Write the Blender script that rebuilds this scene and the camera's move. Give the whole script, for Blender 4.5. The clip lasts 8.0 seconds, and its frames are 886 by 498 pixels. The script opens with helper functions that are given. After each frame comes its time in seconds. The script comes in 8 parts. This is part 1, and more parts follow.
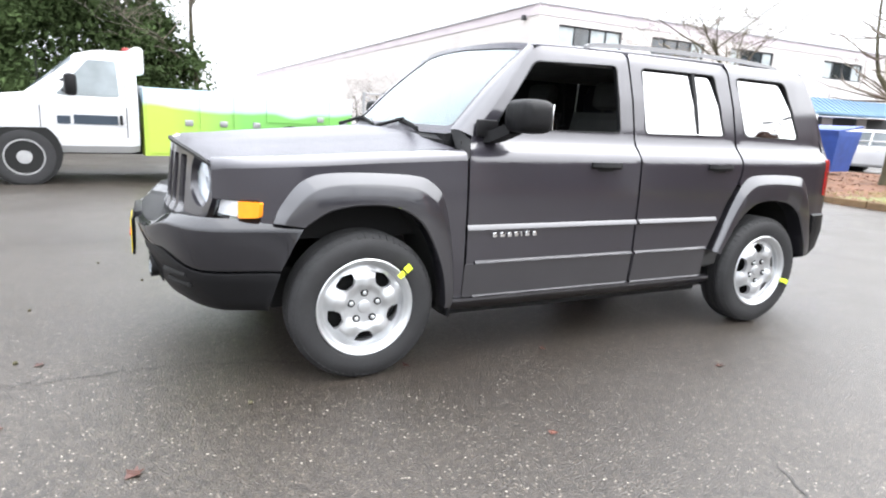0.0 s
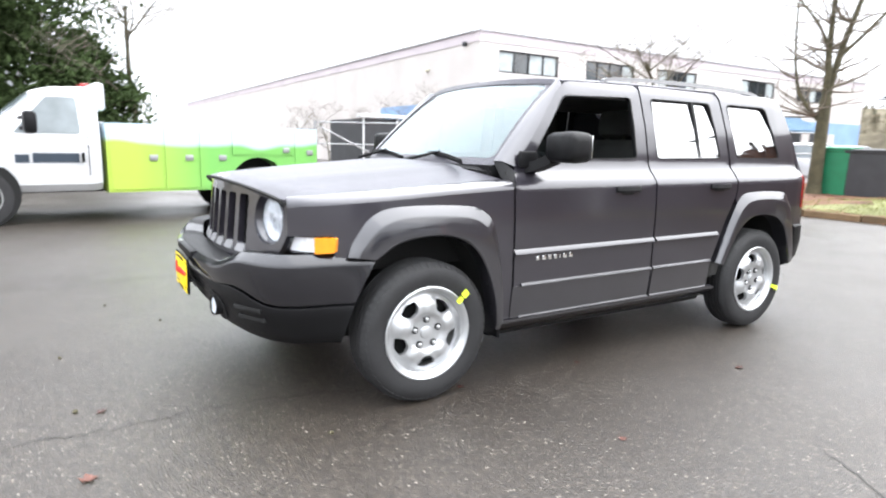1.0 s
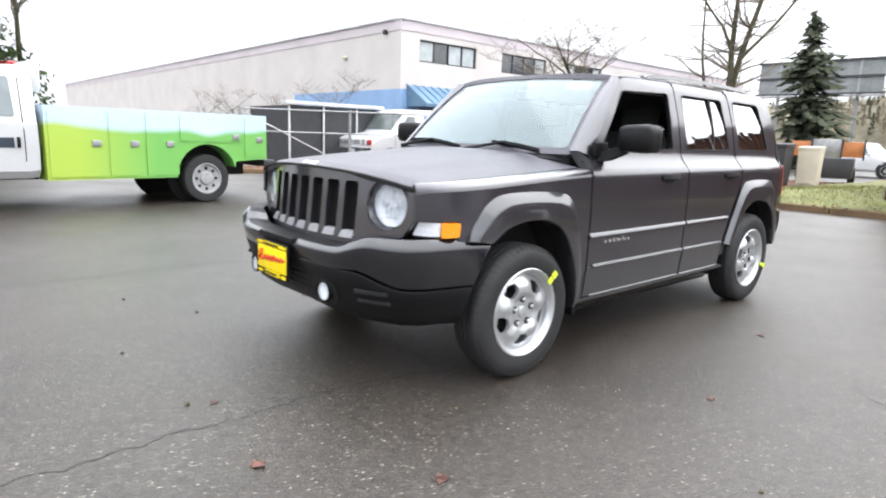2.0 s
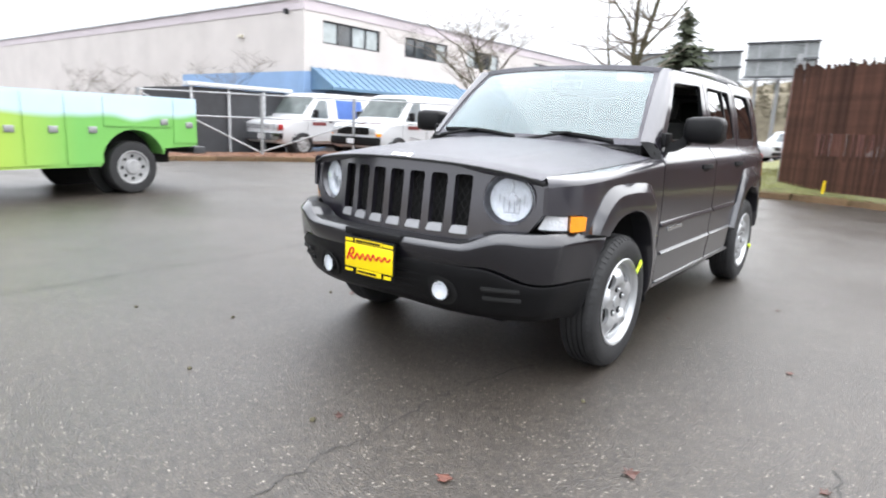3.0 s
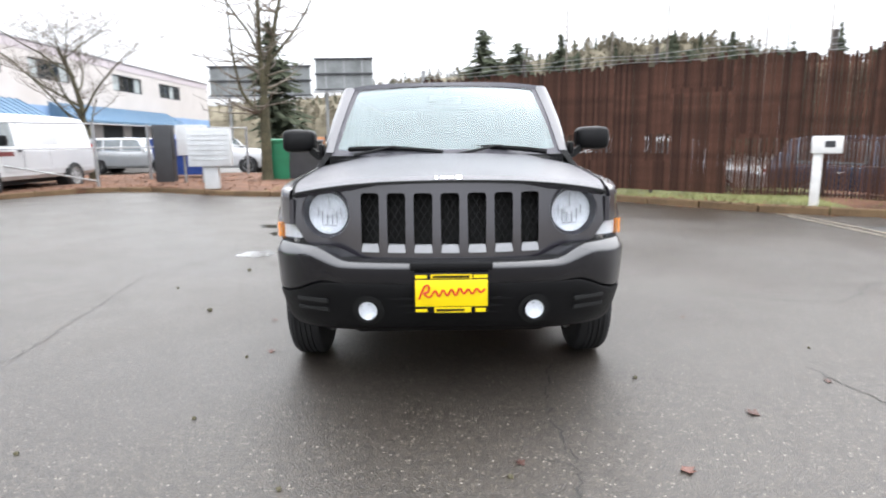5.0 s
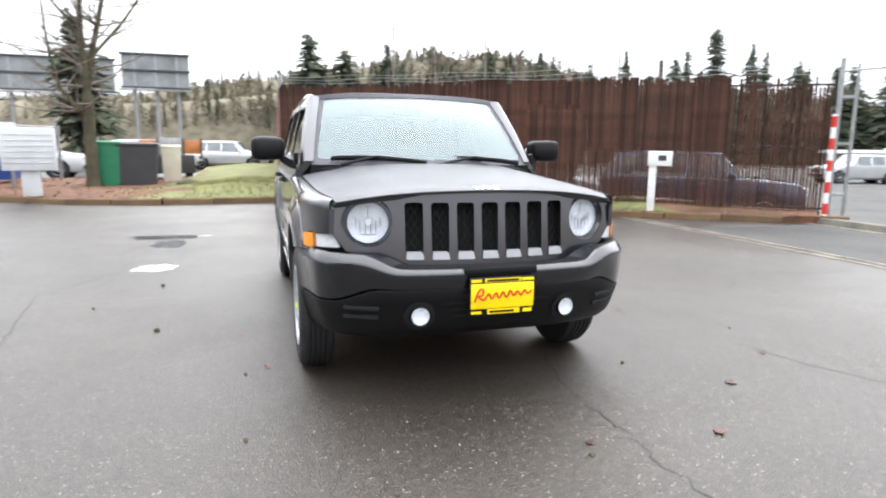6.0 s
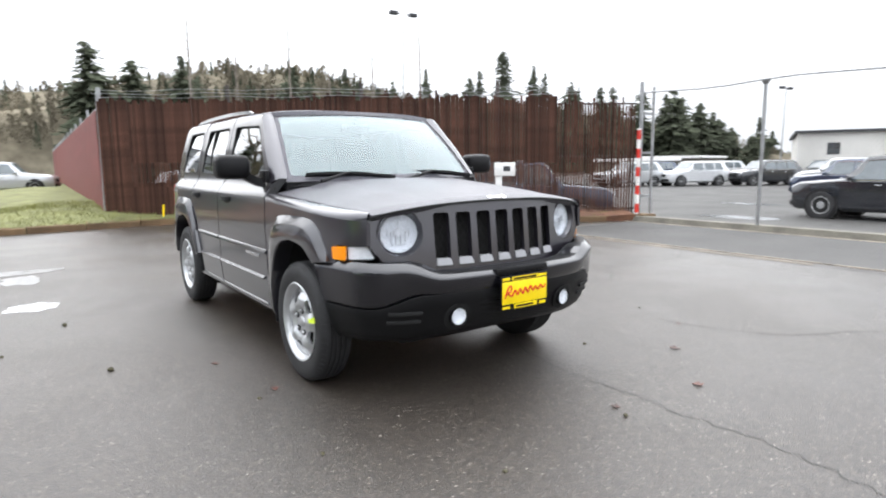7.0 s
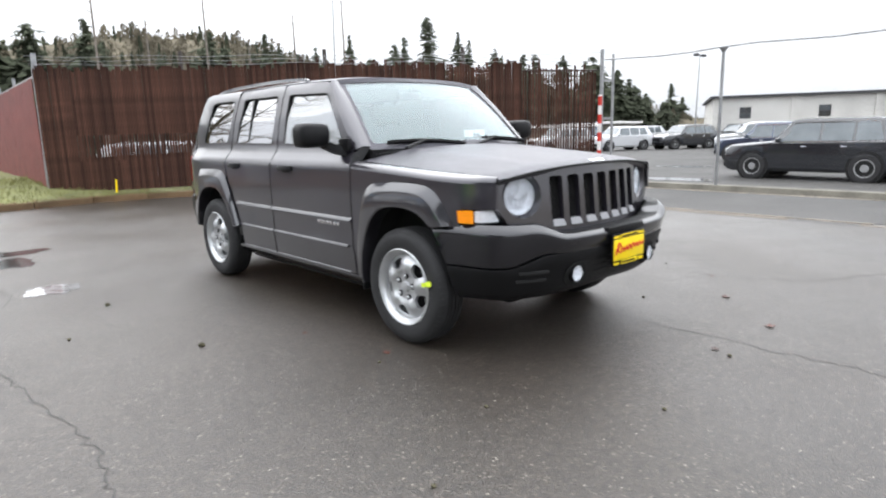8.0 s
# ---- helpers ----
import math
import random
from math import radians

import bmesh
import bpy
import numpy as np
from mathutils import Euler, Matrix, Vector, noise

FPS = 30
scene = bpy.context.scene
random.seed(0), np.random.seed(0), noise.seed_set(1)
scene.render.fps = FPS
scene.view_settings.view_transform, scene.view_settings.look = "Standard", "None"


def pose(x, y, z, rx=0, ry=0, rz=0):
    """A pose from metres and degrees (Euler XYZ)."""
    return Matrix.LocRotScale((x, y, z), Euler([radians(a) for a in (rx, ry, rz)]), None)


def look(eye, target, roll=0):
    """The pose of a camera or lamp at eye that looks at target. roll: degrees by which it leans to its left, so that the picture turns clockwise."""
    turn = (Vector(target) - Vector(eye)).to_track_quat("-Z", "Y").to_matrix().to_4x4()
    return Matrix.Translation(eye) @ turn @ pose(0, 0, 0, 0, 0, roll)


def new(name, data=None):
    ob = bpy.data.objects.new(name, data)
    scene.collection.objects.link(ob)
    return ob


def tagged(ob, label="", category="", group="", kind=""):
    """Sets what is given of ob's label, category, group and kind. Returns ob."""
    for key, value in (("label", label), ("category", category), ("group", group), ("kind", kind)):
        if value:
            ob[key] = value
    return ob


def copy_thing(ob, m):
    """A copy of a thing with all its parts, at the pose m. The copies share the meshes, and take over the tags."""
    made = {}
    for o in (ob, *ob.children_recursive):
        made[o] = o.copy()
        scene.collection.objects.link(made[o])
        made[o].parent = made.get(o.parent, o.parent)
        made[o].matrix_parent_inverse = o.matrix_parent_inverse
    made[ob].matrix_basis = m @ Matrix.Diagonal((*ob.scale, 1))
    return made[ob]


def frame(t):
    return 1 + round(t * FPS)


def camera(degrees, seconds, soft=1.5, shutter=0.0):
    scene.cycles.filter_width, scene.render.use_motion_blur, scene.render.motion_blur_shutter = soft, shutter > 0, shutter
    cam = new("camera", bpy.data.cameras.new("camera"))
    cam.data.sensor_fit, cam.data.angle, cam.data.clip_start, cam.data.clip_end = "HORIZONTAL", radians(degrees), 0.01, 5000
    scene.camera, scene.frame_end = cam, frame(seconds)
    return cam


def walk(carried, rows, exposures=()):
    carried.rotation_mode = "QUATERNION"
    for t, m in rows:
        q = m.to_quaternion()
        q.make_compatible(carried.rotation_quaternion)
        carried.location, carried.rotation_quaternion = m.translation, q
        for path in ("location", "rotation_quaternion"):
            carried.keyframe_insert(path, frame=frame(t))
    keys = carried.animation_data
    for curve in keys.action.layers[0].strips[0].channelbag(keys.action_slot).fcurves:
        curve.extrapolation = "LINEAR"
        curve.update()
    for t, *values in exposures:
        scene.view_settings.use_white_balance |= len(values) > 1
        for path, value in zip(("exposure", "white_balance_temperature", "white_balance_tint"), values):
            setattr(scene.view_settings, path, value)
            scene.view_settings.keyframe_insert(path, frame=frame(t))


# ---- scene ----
cam = camera(72.1, 8.0, soft=2.0, shutter=0.42)
PATH = [
    (0, (3.388, -0.863, 1.203), (1.634, 0.001, 0.782), 2.9),
    (0.5, (3.34, -1.062, 1.216), (1.624, -0.122, 0.801), 1.0),
    (0.8, (3.353, -1.254, 1.255), (1.64, -0.29, 0.888), 2.3),
    (1, (3.261, -1.414, 1.235), (1.588, -0.373, 0.893), 1.2),
    (1.5, (3.122, -1.88, 1.232), (1.508, -0.736, 0.937), 1.4),
    (1.7, (3.008, -2.035, 1.198), (1.466, -0.805, 0.865), 0.5),
    (2, (2.817, -2.278, 1.21), (1.341, -0.979, 0.843), 2.0),
    (3.3, (1.696, -3.108, 1.198), (0.67, -1.438, 0.8), 1.3),
    (3.5, (1.487, -3.204, 1.189), (0.606, -1.45, 0.805), 0.3),
    (4, (0.967, -3.336, 1.167), (0.309, -1.478, 0.83), -2.6),
    (4.3, (0.659, -3.378, 1.194), (0.107, -1.498, 0.794), 0.5),
    (4.5, (0.452, -3.388, 1.185), (0.049, -1.464, 0.818), 0.0),
    (4.7, (0.252, -3.445, 1.192), (0.049, -1.486, 0.845), -0.8),
    (5.8, (-0.865, -3.521, 1.25), (-0.441, -1.594, 0.924), 1.0),
    (6, (-1.074, -3.491, 1.237), (-0.495, -1.605, 0.912), 0.6),
    (6.2, (-1.264, -3.436, 1.215), (-0.605, -1.573, 0.904), 0.0),
    (6.5, (-1.643, -3.385, 1.209), (-0.729, -1.632, 0.904), -2.4),
    (6.8, (-1.941, -3.31, 1.24), (-0.911, -1.626, 0.915), -0.7),
    (7, (-2.152, -3.253, 1.235), (-1.01, -1.635, 0.956), -0.7),
    (7.5, (-2.632, -3.036, 1.248), (-1.416, -1.481, 0.927), -1.4),
    (7.8, (-2.874, -2.827, 1.205), (-1.566, -1.359, 0.838), -3.5),
    (8, (-3.026, -2.707, 1.239), (-1.701, -1.259, 0.856), -1.5),
]
walk(cam, [(t, look(eye, target, roll)) for t, eye, target, roll in PATH], [(0.0, 1.62), (1.0, 1.58), (1.8, 1.52), (2.0, 1.2), (3.5, 1.21), (4.2, 1.14), (6.0, 1.2), (6.5, 1.19), (6.8, 1.06), (7.0, 1.0), (8.0, 0.86)])

# ---- sky and light: bright overcast ----
from mathutils.geometry import delaunay_2d_cdt

SUN_ELEV, SUN_TURN = 54.0, 24.0
world = bpy.data.worlds.new("overcast")
scene.world = world
world.use_nodes = True
wn = world.node_tree.nodes
wl = world.node_tree.links
wn.clear()
sky = wn.new("ShaderNodeTexSky")
sky.sky_type = "NISHITA"
sky.sun_disc = False
sky.sun_elevation = radians(SUN_ELEV)
sky.sun_rotation = radians(SUN_TURN)
sky.dust_density = 4.0
grey = wn.new("ShaderNodeHueSaturation")
grey.inputs["Saturation"].default_value = 0.12
cloud = wn.new("ShaderNodeMix")
cloud.data_type = "RGBA"
cloud.inputs["Factor"].default_value = 0.8
cloud.inputs["B"].default_value = (9.0, 9.4, 10.1, 1)
wl.new(sky.outputs["Color"], grey.inputs["Color"])
wl.new(grey.outputs["Color"], cloud.inputs["A"])
# an overcast dome is brighter overhead than at the horizon
up = wn.new("ShaderNodeTexCoord")
upz = wn.new("ShaderNodeSeparateXYZ")
wl.new(up.outputs["Generated"], upz.inputs["Vector"])
dome = wn.new("ShaderNodeMapRange")
dome.inputs["From Min"].default_value, dome.inputs["From Max"].default_value = 0.0, 1.0
dome.inputs["To Min"].default_value, dome.inputs["To Max"].default_value = 0.43, 1.66
wl.new(upz.outputs["Z"], dome.inputs["Value"])
lit = wn.new("ShaderNodeVectorMath")
lit.operation = "SCALE"
back = wn.new("ShaderNodeBackground")
back.inputs["Strength"].default_value = 0.15
wl.new(cloud.outputs["Result"], lit.inputs[0])
wl.new(dome.outputs["Result"], lit.inputs["Scale"])
wl.new(lit.outputs["Vector"], back.inputs["Color"])
wout = wn.new("ShaderNodeOutputWorld")
wl.new(back.outputs["Background"], wout.inputs["Surface"])

sun = new("sun", bpy.data.lights.new("sun", "SUN"))
sun.data.energy = 0.85
sun.data.angle = radians(110)
sun.data.color = (1.0, 0.97, 0.93)
sun.matrix_world = look((0, 0, 30), Vector((0, 0, 30)) - Vector((math.sin(radians(SUN_TURN)) * math.cos(radians(SUN_ELEV)), math.cos(radians(SUN_TURN)) * math.cos(radians(SUN_ELEV)), math.sin(radians(SUN_ELEV)))))


# ---- materials ----
def material(name, color, rough=0.5, metal=0.0, spots=0.0, scale=8.0, grain=0.0, grain_scale=120.0, bump=0.0, bump_scale=60.0, coat=0.0, spec=0.5, per_piece=0.0, stretch=(1, 1, 1), rough_var=0.0, coat_ior=1.5, coat_rough=0.06):
    """A surface with variation at two scales: broad spots and fine grain, with relief."""
    m = bpy.data.materials.new(name)
    m.use_nodes = True
    n, l = m.node_tree.nodes, m.node_tree.links
    b = n["Principled BSDF"]
    b.inputs["Roughness"].default_value = rough
    b.inputs["Metallic"].default_value = metal
    b.inputs["Specular IOR Level"].default_value = spec
    b.inputs["Coat Weight"].default_value = coat
    b.inputs["Coat Roughness"].default_value = coat_rough
    b.inputs["Coat IOR"].default_value = coat_ior
    co = n.new("ShaderNodeTexCoord")
    mp = n.new("ShaderNodeMapping")
    mp.inputs["Scale"].default_value = stretch
    l.new(co.outputs["Object"], mp.inputs["Vector"])
    value = None

    def noise_of(s, detail=4.0):
        t = n.new("ShaderNodeTexNoise")
        t.inputs["Scale"].default_value = s
        t.inputs["Detail"].default_value = detail
        l.new(mp.outputs["Vector"], t.inputs["Vector"])
        return t.outputs["Fac"]

    def ranged(out, lo, hi, a=0.3, c=0.7):
        r = n.new("ShaderNodeMapRange")
        r.inputs["From Min"].default_value, r.inputs["From Max"].default_value = a, c
        r.inputs["To Min"].default_value, r.inputs["To Max"].default_value = lo, hi
        l.new(out, r.inputs["Value"])
        return r.outputs["Result"]

    outs = []
    if spots:
        outs.append(ranged(noise_of(scale), 1 - spots, 1 + spots))
    if grain:
        outs.append(ranged(noise_of(grain_scale, 2.0), 1 - grain, 1 + grain))
    if per_piece:
        oi = n.new("ShaderNodeObjectInfo")
        outs.append(ranged(oi.outputs["Random"], 1 - per_piece, 1 + per_piece, 0.0, 1.0))
    for o in outs:
        if value is None:
            value = o
        else:
            mu = n.new("ShaderNodeMath")
            mu.operation = "MULTIPLY"
            l.new(value, mu.inputs[0])
            l.new(o, mu.inputs[1])
            value = mu.outputs[0]
    if value is None:
        b.inputs["Base Color"].default_value = (*color, 1)
    else:
        sc = n.new("ShaderNodeVectorMath")
        sc.operation = "SCALE"
        sc.inputs[0].default_value = color
        l.new(value, sc.inputs["Scale"])
        l.new(sc.outputs["Vector"], b.inputs["Base Color"])
    if rough_var:
        l.new(ranged(noise_of(scale * 1.7), rough - rough_var, rough + rough_var), b.inputs["Roughness"])
    if bump:
        bp = n.new("ShaderNodeBump")
        bp.inputs["Strength"].default_value = bump
        bp.inputs["Distance"].default_value = 0.01
        l.new(noise_of(bump_scale, 3.0), bp.inputs["Height"])
        l.new(bp.outputs["Normal"], b.inputs["Normal"])
    return m


def glass_material(name, tint, clear, gloss=0.03, shine=(0.90, 0.97, 1.0)):
    """A pane: clear lets the light through, the rest is dark film; gloss grows towards grazing."""
    m = bpy.data.materials.new(name)
    m.use_nodes = True
    n, l = m.node_tree.nodes, m.node_tree.links
    n.clear()
    tr = n.new("ShaderNodeBsdfTransparent")
    tr.inputs["Color"].default_value = (tint[0] * clear, tint[1] * clear, tint[2] * clear, 1)
    gl = n.new("ShaderNodeBsdfGlossy")
    gl.inputs["Roughness"].default_value = 0.02
    gl.inputs["Color"].default_value = (*shine, 1)
    lw = n.new("ShaderNodeLayerWeight")
    lw.inputs["Blend"].default_value = 0.5
    pw = n.new("ShaderNodeMath")
    pw.operation = "POWER"
    pw.inputs[1].default_value = 4.0
    l.new(lw.outputs["Facing"], pw.inputs[0])
    fr = n.new("ShaderNodeMath")
    fr.operation = "MULTIPLY_ADD"
    fr.use_clamp = True
    fr.inputs[1].default_value = 1.0 - gloss
    fr.inputs[2].default_value = gloss
    l.new(pw.outputs[0], fr.inputs[0])
    mx = n.new("ShaderNodeMixShader")
    l.new(fr.outputs[0], mx.inputs["Fac"])
    l.new(tr.outputs["BSDF"], mx.inputs[1])
    l.new(gl.outputs["BSDF"], mx.inputs[2])
    o = n.new("ShaderNodeOutputMaterial")
    l.new(mx.outputs["Shader"], o.inputs["Surface"])
    return m


def asphalt_material():
    """Wet, worn asphalt: dark binder with mixed stones at two sizes, glints painted into the palest, damp patches with
    lower roughness.
    """
    m = material("wet_asphalt", (0.0330, 0.0266, 0.0214), 0.42, spots=0.24, scale=0.45, grain=0.45, grain_scale=22.0, bump=0.55, bump_scale=110.0)
    n, l = m.node_tree.nodes, m.node_tree.links
    b = n["Principled BSDF"]
    co = n.new("ShaderNodeTexCoord")
    colour = b.inputs["Base Color"].links[0].from_socket
    # The brightest stops are pale stones with their wet glints painted in.
    STONES = ((92.0, 0.25, 0.85, ((0.0, (0.010, 0.009, 0.007)), (0.45, (0.034, 0.028, 0.022)), (0.72, (0.095, 0.078, 0.060)), (0.88, (0.20, 0.168, 0.130)), (1.0, (0.50, 0.455, 0.39)))), (150.0, 0.15, 0.75, ((0.0, (0.008, 0.007, 0.006)), (0.5, (0.048, 0.040, 0.033)), (1.0, (0.18, 0.155, 0.128)))))
    relief = b.inputs["Normal"].links[0].from_socket
    for scale, lo, amount, stops in STONES:
        vo = n.new("ShaderNodeTexVoronoi")
        vo.inputs["Scale"].default_value = scale
        l.new(co.outputs["Object"], vo.inputs["Vector"])
        sep = n.new("ShaderNodeSeparateColor")
        l.new(vo.outputs["Color"], sep.inputs["Color"])
        pick = n.new("ShaderNodeMath")
        pick.operation = "GREATER_THAN"
        pick.inputs[1].default_value = lo
        l.new(sep.outputs["Red"], pick.inputs[0])
        core = n.new("ShaderNodeMapRange")
        core.inputs["From Min"].default_value, core.inputs["From Max"].default_value = 0.20, 0.55
        core.inputs["To Min"].default_value, core.inputs["To Max"].default_value = amount, 0.0
        l.new(vo.outputs["Distance"], core.inputs["Value"])
        mul = n.new("ShaderNodeMath")
        mul.operation = "MULTIPLY"
        l.new(pick.outputs[0], mul.inputs[0])
        l.new(core.outputs["Result"], mul.inputs[1])
        skew = n.new("ShaderNodeMath")
        skew.operation = "POWER"
        skew.inputs[1].default_value = 1.6
        l.new(sep.outputs["Green"], skew.inputs[0])
        ramp = n.new("ShaderNodeValToRGB")
        el = ramp.color_ramp.elements
        while len(el) < len(stops):
            el.new(0.5)
        for e, (p, c) in zip(el, stops):
            e.position = p
            e.color = (*c, 1)
        l.new(skew.outputs[0], ramp.inputs["Fac"])
        mix = n.new("ShaderNodeMix")
        mix.data_type = "RGBA"
        l.new(mul.outputs[0], mix.inputs["Factor"])
        l.new(colour, mix.inputs["A"])
        l.new(ramp.outputs["Color"], mix.inputs["B"])
        colour = mix.outputs["Result"]
        # each stone stands a little proud of the binder
        tip = n.new("ShaderNodeBump")
        tip.inputs["Strength"].default_value = 0.6
        tip.inputs["Distance"].default_value = 0.10 / scale
        l.new(mul.outputs[0], tip.inputs["Height"])
        l.new(relief, tip.inputs["Normal"])
        relief = tip.outputs["Normal"]
    l.new(relief, b.inputs["Normal"])
    l.new(colour, b.inputs["Base Color"])
    wet = n.new("ShaderNodeTexNoise")
    wet.inputs["Scale"].default_value = 0.55
    wet.inputs["Detail"].default_value = 5.0
    l.new(co.outputs["Object"], wet.inputs["Vector"])
    wr = n.new("ShaderNodeMapRange")
    wr.inputs["From Min"].default_value, wr.inputs["From Max"].default_value = 0.35, 0.65
    wr.inputs["To Min"].default_value, wr.inputs["To Max"].default_value = 0.28, 0.48
    b.inputs["Specular IOR Level"].default_value = 0.66
    l.new(wet.outputs["Fac"], wr.inputs["Value"])
    l.new(wr.outputs["Result"], b.inputs["Roughness"])
    return m


ASPHALT = asphalt_material()
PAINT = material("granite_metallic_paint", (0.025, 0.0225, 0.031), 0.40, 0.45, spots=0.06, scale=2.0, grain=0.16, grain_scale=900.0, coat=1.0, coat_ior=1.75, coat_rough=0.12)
# Body paint with rain beads; the lighter base carries the sky's sheen.
RAINSHEEN = material("rain_beaded_sky_sheen_paint", (0.070, 0.068, 0.080), 0.46, 0.25, spots=0.16, scale=3.0, grain=0.36, grain_scale=150.0, bump=0.7, bump_scale=110.0, spec=0.3, coat=0.42, coat_ior=1.32, coat_rough=0.30)
FLARE = material("satin_grey_flare_paint", (0.030, 0.029, 0.035), 0.36, 0.45, spots=0.06, scale=5.0, grain=0.06, grain_scale=500.0, coat=1.0, spec=0.25, coat_ior=1.85, coat_rough=0.06)
# Body paint again, darkened so the low face's shade sits in the colour.
SHADEBUMPER = material("shaded_bumper_paint", (0.0095, 0.0092, 0.0125), 0.36, 0.25, spots=0.06, scale=5.0, grain=0.06, grain_scale=500.0, coat=1.0, spec=0.12, coat_ior=1.60, coat_rough=0.08)
PLASTIC = material("black_textured_plastic", (0.0055, 0.0055, 0.0062), 0.45, spec=0.20, spots=0.15, scale=6.0, bump=0.15, bump_scale=500.0)
DARK = material("dark_void", (0.006, 0.006, 0.006), 0.9, spots=0.2, scale=5.0)
RUBBER = material("tyre_rubber", (0.0145, 0.0145, 0.0155), 0.68, spots=0.25, scale=9.0, grain=0.15, grain_scale=150.0, bump=0.15, bump_scale=160.0)
SILVER = material("silver_wheel_paint", (0.52, 0.53, 0.54), 0.38, 0.72, spots=0.06, scale=14.0, coat=0.3)
CHROME = material("chrome", (0.85, 0.86, 0.87), 0.10, 1.0, spots=0.04, scale=20.0)
REFLECTOR = material("bright_lamp_reflector", (0.92, 0.92, 0.92), 0.18, 0.12, spots=0.10, scale=60.0, bump=0.7, bump_scale=80.0, spec=0.9)
BEZEL = material("slot_bezel_grey", (0.25, 0.25, 0.26), 0.4, 0.3, spots=0.08, scale=20.0)
STEEL = material("galvanised_steel", (0.33, 0.335, 0.34), 0.45, 0.7, spots=0.18, scale=7.0, grain=0.1, grain_scale=90.0)
AMBER = material("amber_lens", (0.95, 0.30, 0.01), 0.15, spots=0.06, scale=30.0, coat=0.8)
REDLENS = material("red_lens", (0.30, 0.012, 0.012), 0.15, spots=0.08, scale=30.0, coat=0.8)
YELLOW = material("yellow_plate", (0.90, 0.66, 0.0), 0.4, spots=0.05, scale=20.0)
REDINK = material("red_print", (0.60, 0.03, 0.015), 0.5, spots=0.06, scale=30.0)
NEON = material("neon_sticker", (0.75, 0.95, 0.05), 0.5, spots=0.05, scale=40.0)
WINDSHIELD = glass_material("windshield_glass", (0.82, 0.91, 0.91), 0.80, 0.095, (0.88, 0.95, 0.97))
TINTED = glass_material("tinted_glass", (0.75, 0.85, 0.85), 0.05, 0.48, (0.95, 0.95, 0.96))
LENS = glass_material("clear_lens", (0.97, 0.98, 1.0), 0.97, 0.03)
CLOTH = material("charcoal_seat_cloth", (0.03, 0.029, 0.028), 0.9, spots=0.2, scale=8.0, bump=0.3, bump_scale=300.0)
WHITE = material("white_vehicle_paint", (0.53, 0.535, 0.545), 0.32, spots=0.05, scale=1.5, grain=0.03, grain_scale=60.0, coat=0.5)
BLACKPAINT = material("black_vehicle_paint", (0.012, 0.014, 0.018), 0.22, spots=0.1, scale=2.0, coat=1.0)
CARGLASS = glass_material("dark_car_glass", (0.7, 0.8, 0.85), 0.60, 0.34, (0.98, 0.98, 0.98))
STUCCO = material("cream_stucco", (0.57, 0.53, 0.505), 0.85, spots=0.07, scale=0.6, grain=0.05, grain_scale=40.0, bump=0.15, bump_scale=60.0)
PARAPET = material("pale_mauve_paint", (0.56, 0.50, 0.52), 0.8, spots=0.07, scale=0.5, grain=0.04, grain_scale=30.0)
BLUEWALL = material("faded_blue_paint", (0.24, 0.37, 0.58), 0.75, spots=0.12, scale=0.7, grain=0.05, grain_scale=30.0)
BLUEMETAL = material("blue_awning_metal", (0.13, 0.225, 0.33), 0.5, 0.2, spots=0.12, scale=2.0, grain=0.05, grain_scale=40.0)
WINFRAME = material("dark_window_frame", (0.03, 0.03, 0.032), 0.5, spots=0.1, scale=6.0)
PANE = material("office_glass", (0.035, 0.042, 0.048), 0.06, spots=0.5, scale=1.3, spec=1.0, per_piece=0.5)
BLIND = material("pale_window_blind", (0.42, 0.46, 0.46), 0.5, spots=0.15, scale=3.0)
# The grey base stands in for sky reflected in the panes.
FARGLASS = material("vehicle_glass", (0.12, 0.14, 0.15), 0.06, spots=0.2, scale=2.0, spec=1.0)
SLAT = material("brown_fence_slat", (0.062, 0.028, 0.0185), 0.75, spec=0.2, spots=0.60, scale=2.2, grain=0.35, grain_scale=40.0, per_piece=0.42, stretch=(1, 1, 0.25))
WINGMAT = material("red_brown_fence_slat", (0.20, 0.055, 0.048), 0.6, spots=0.2, scale=2.0, grain=0.1, grain_scale=50.0)
GRASS = material("damp_grass", (0.150, 0.155, 0.058), 0.9, spots=0.35, scale=1.6, grain=0.4, grain_scale=60.0, bump=0.6, bump_scale=90.0)
BLADE = material("grass_blade", (0.20, 0.205, 0.07), 0.8, spots=0.35, scale=2.5)
SOIL = material("leaf_litter_soil", (0.13, 0.062, 0.035), 0.95, spots=0.4, scale=2.5, grain=0.4, grain_scale=45.0, bump=0.7, bump_scale=60.0)
KERB = material("worn_concrete_kerb", (0.130, 0.082, 0.042), 0.9, spots=0.3, scale=2.5, grain=0.15, grain_scale=60.0, bump=0.3, bump_scale=50.0, per_piece=0.15)
SILLMAT = material("grey_weathered_concrete", (0.145, 0.135, 0.11), 0.9, spots=0.3, scale=2.5, grain=0.2, grain_scale=50.0, bump=0.3, bump_scale=50.0)
OLDPOST = material("dark_weathered_steel", (0.055, 0.045, 0.04), 0.7, spots=0.3, scale=6.0)
CONCRETE = material("pale_concrete_wall", (0.60, 0.585, 0.55), 0.9, spots=0.12, scale=0.5, grain=0.06, grain_scale=25.0)
BARK = material("mossy_bark", (0.070, 0.062, 0.036), 0.95, spots=0.35, scale=5.0, grain=0.3, grain_scale=50.0, bump=0.8, bump_scale=40.0)
TWIG = material("bare_twigs", (0.17, 0.145, 0.12), 0.9, spots=0.25, scale=3.0)
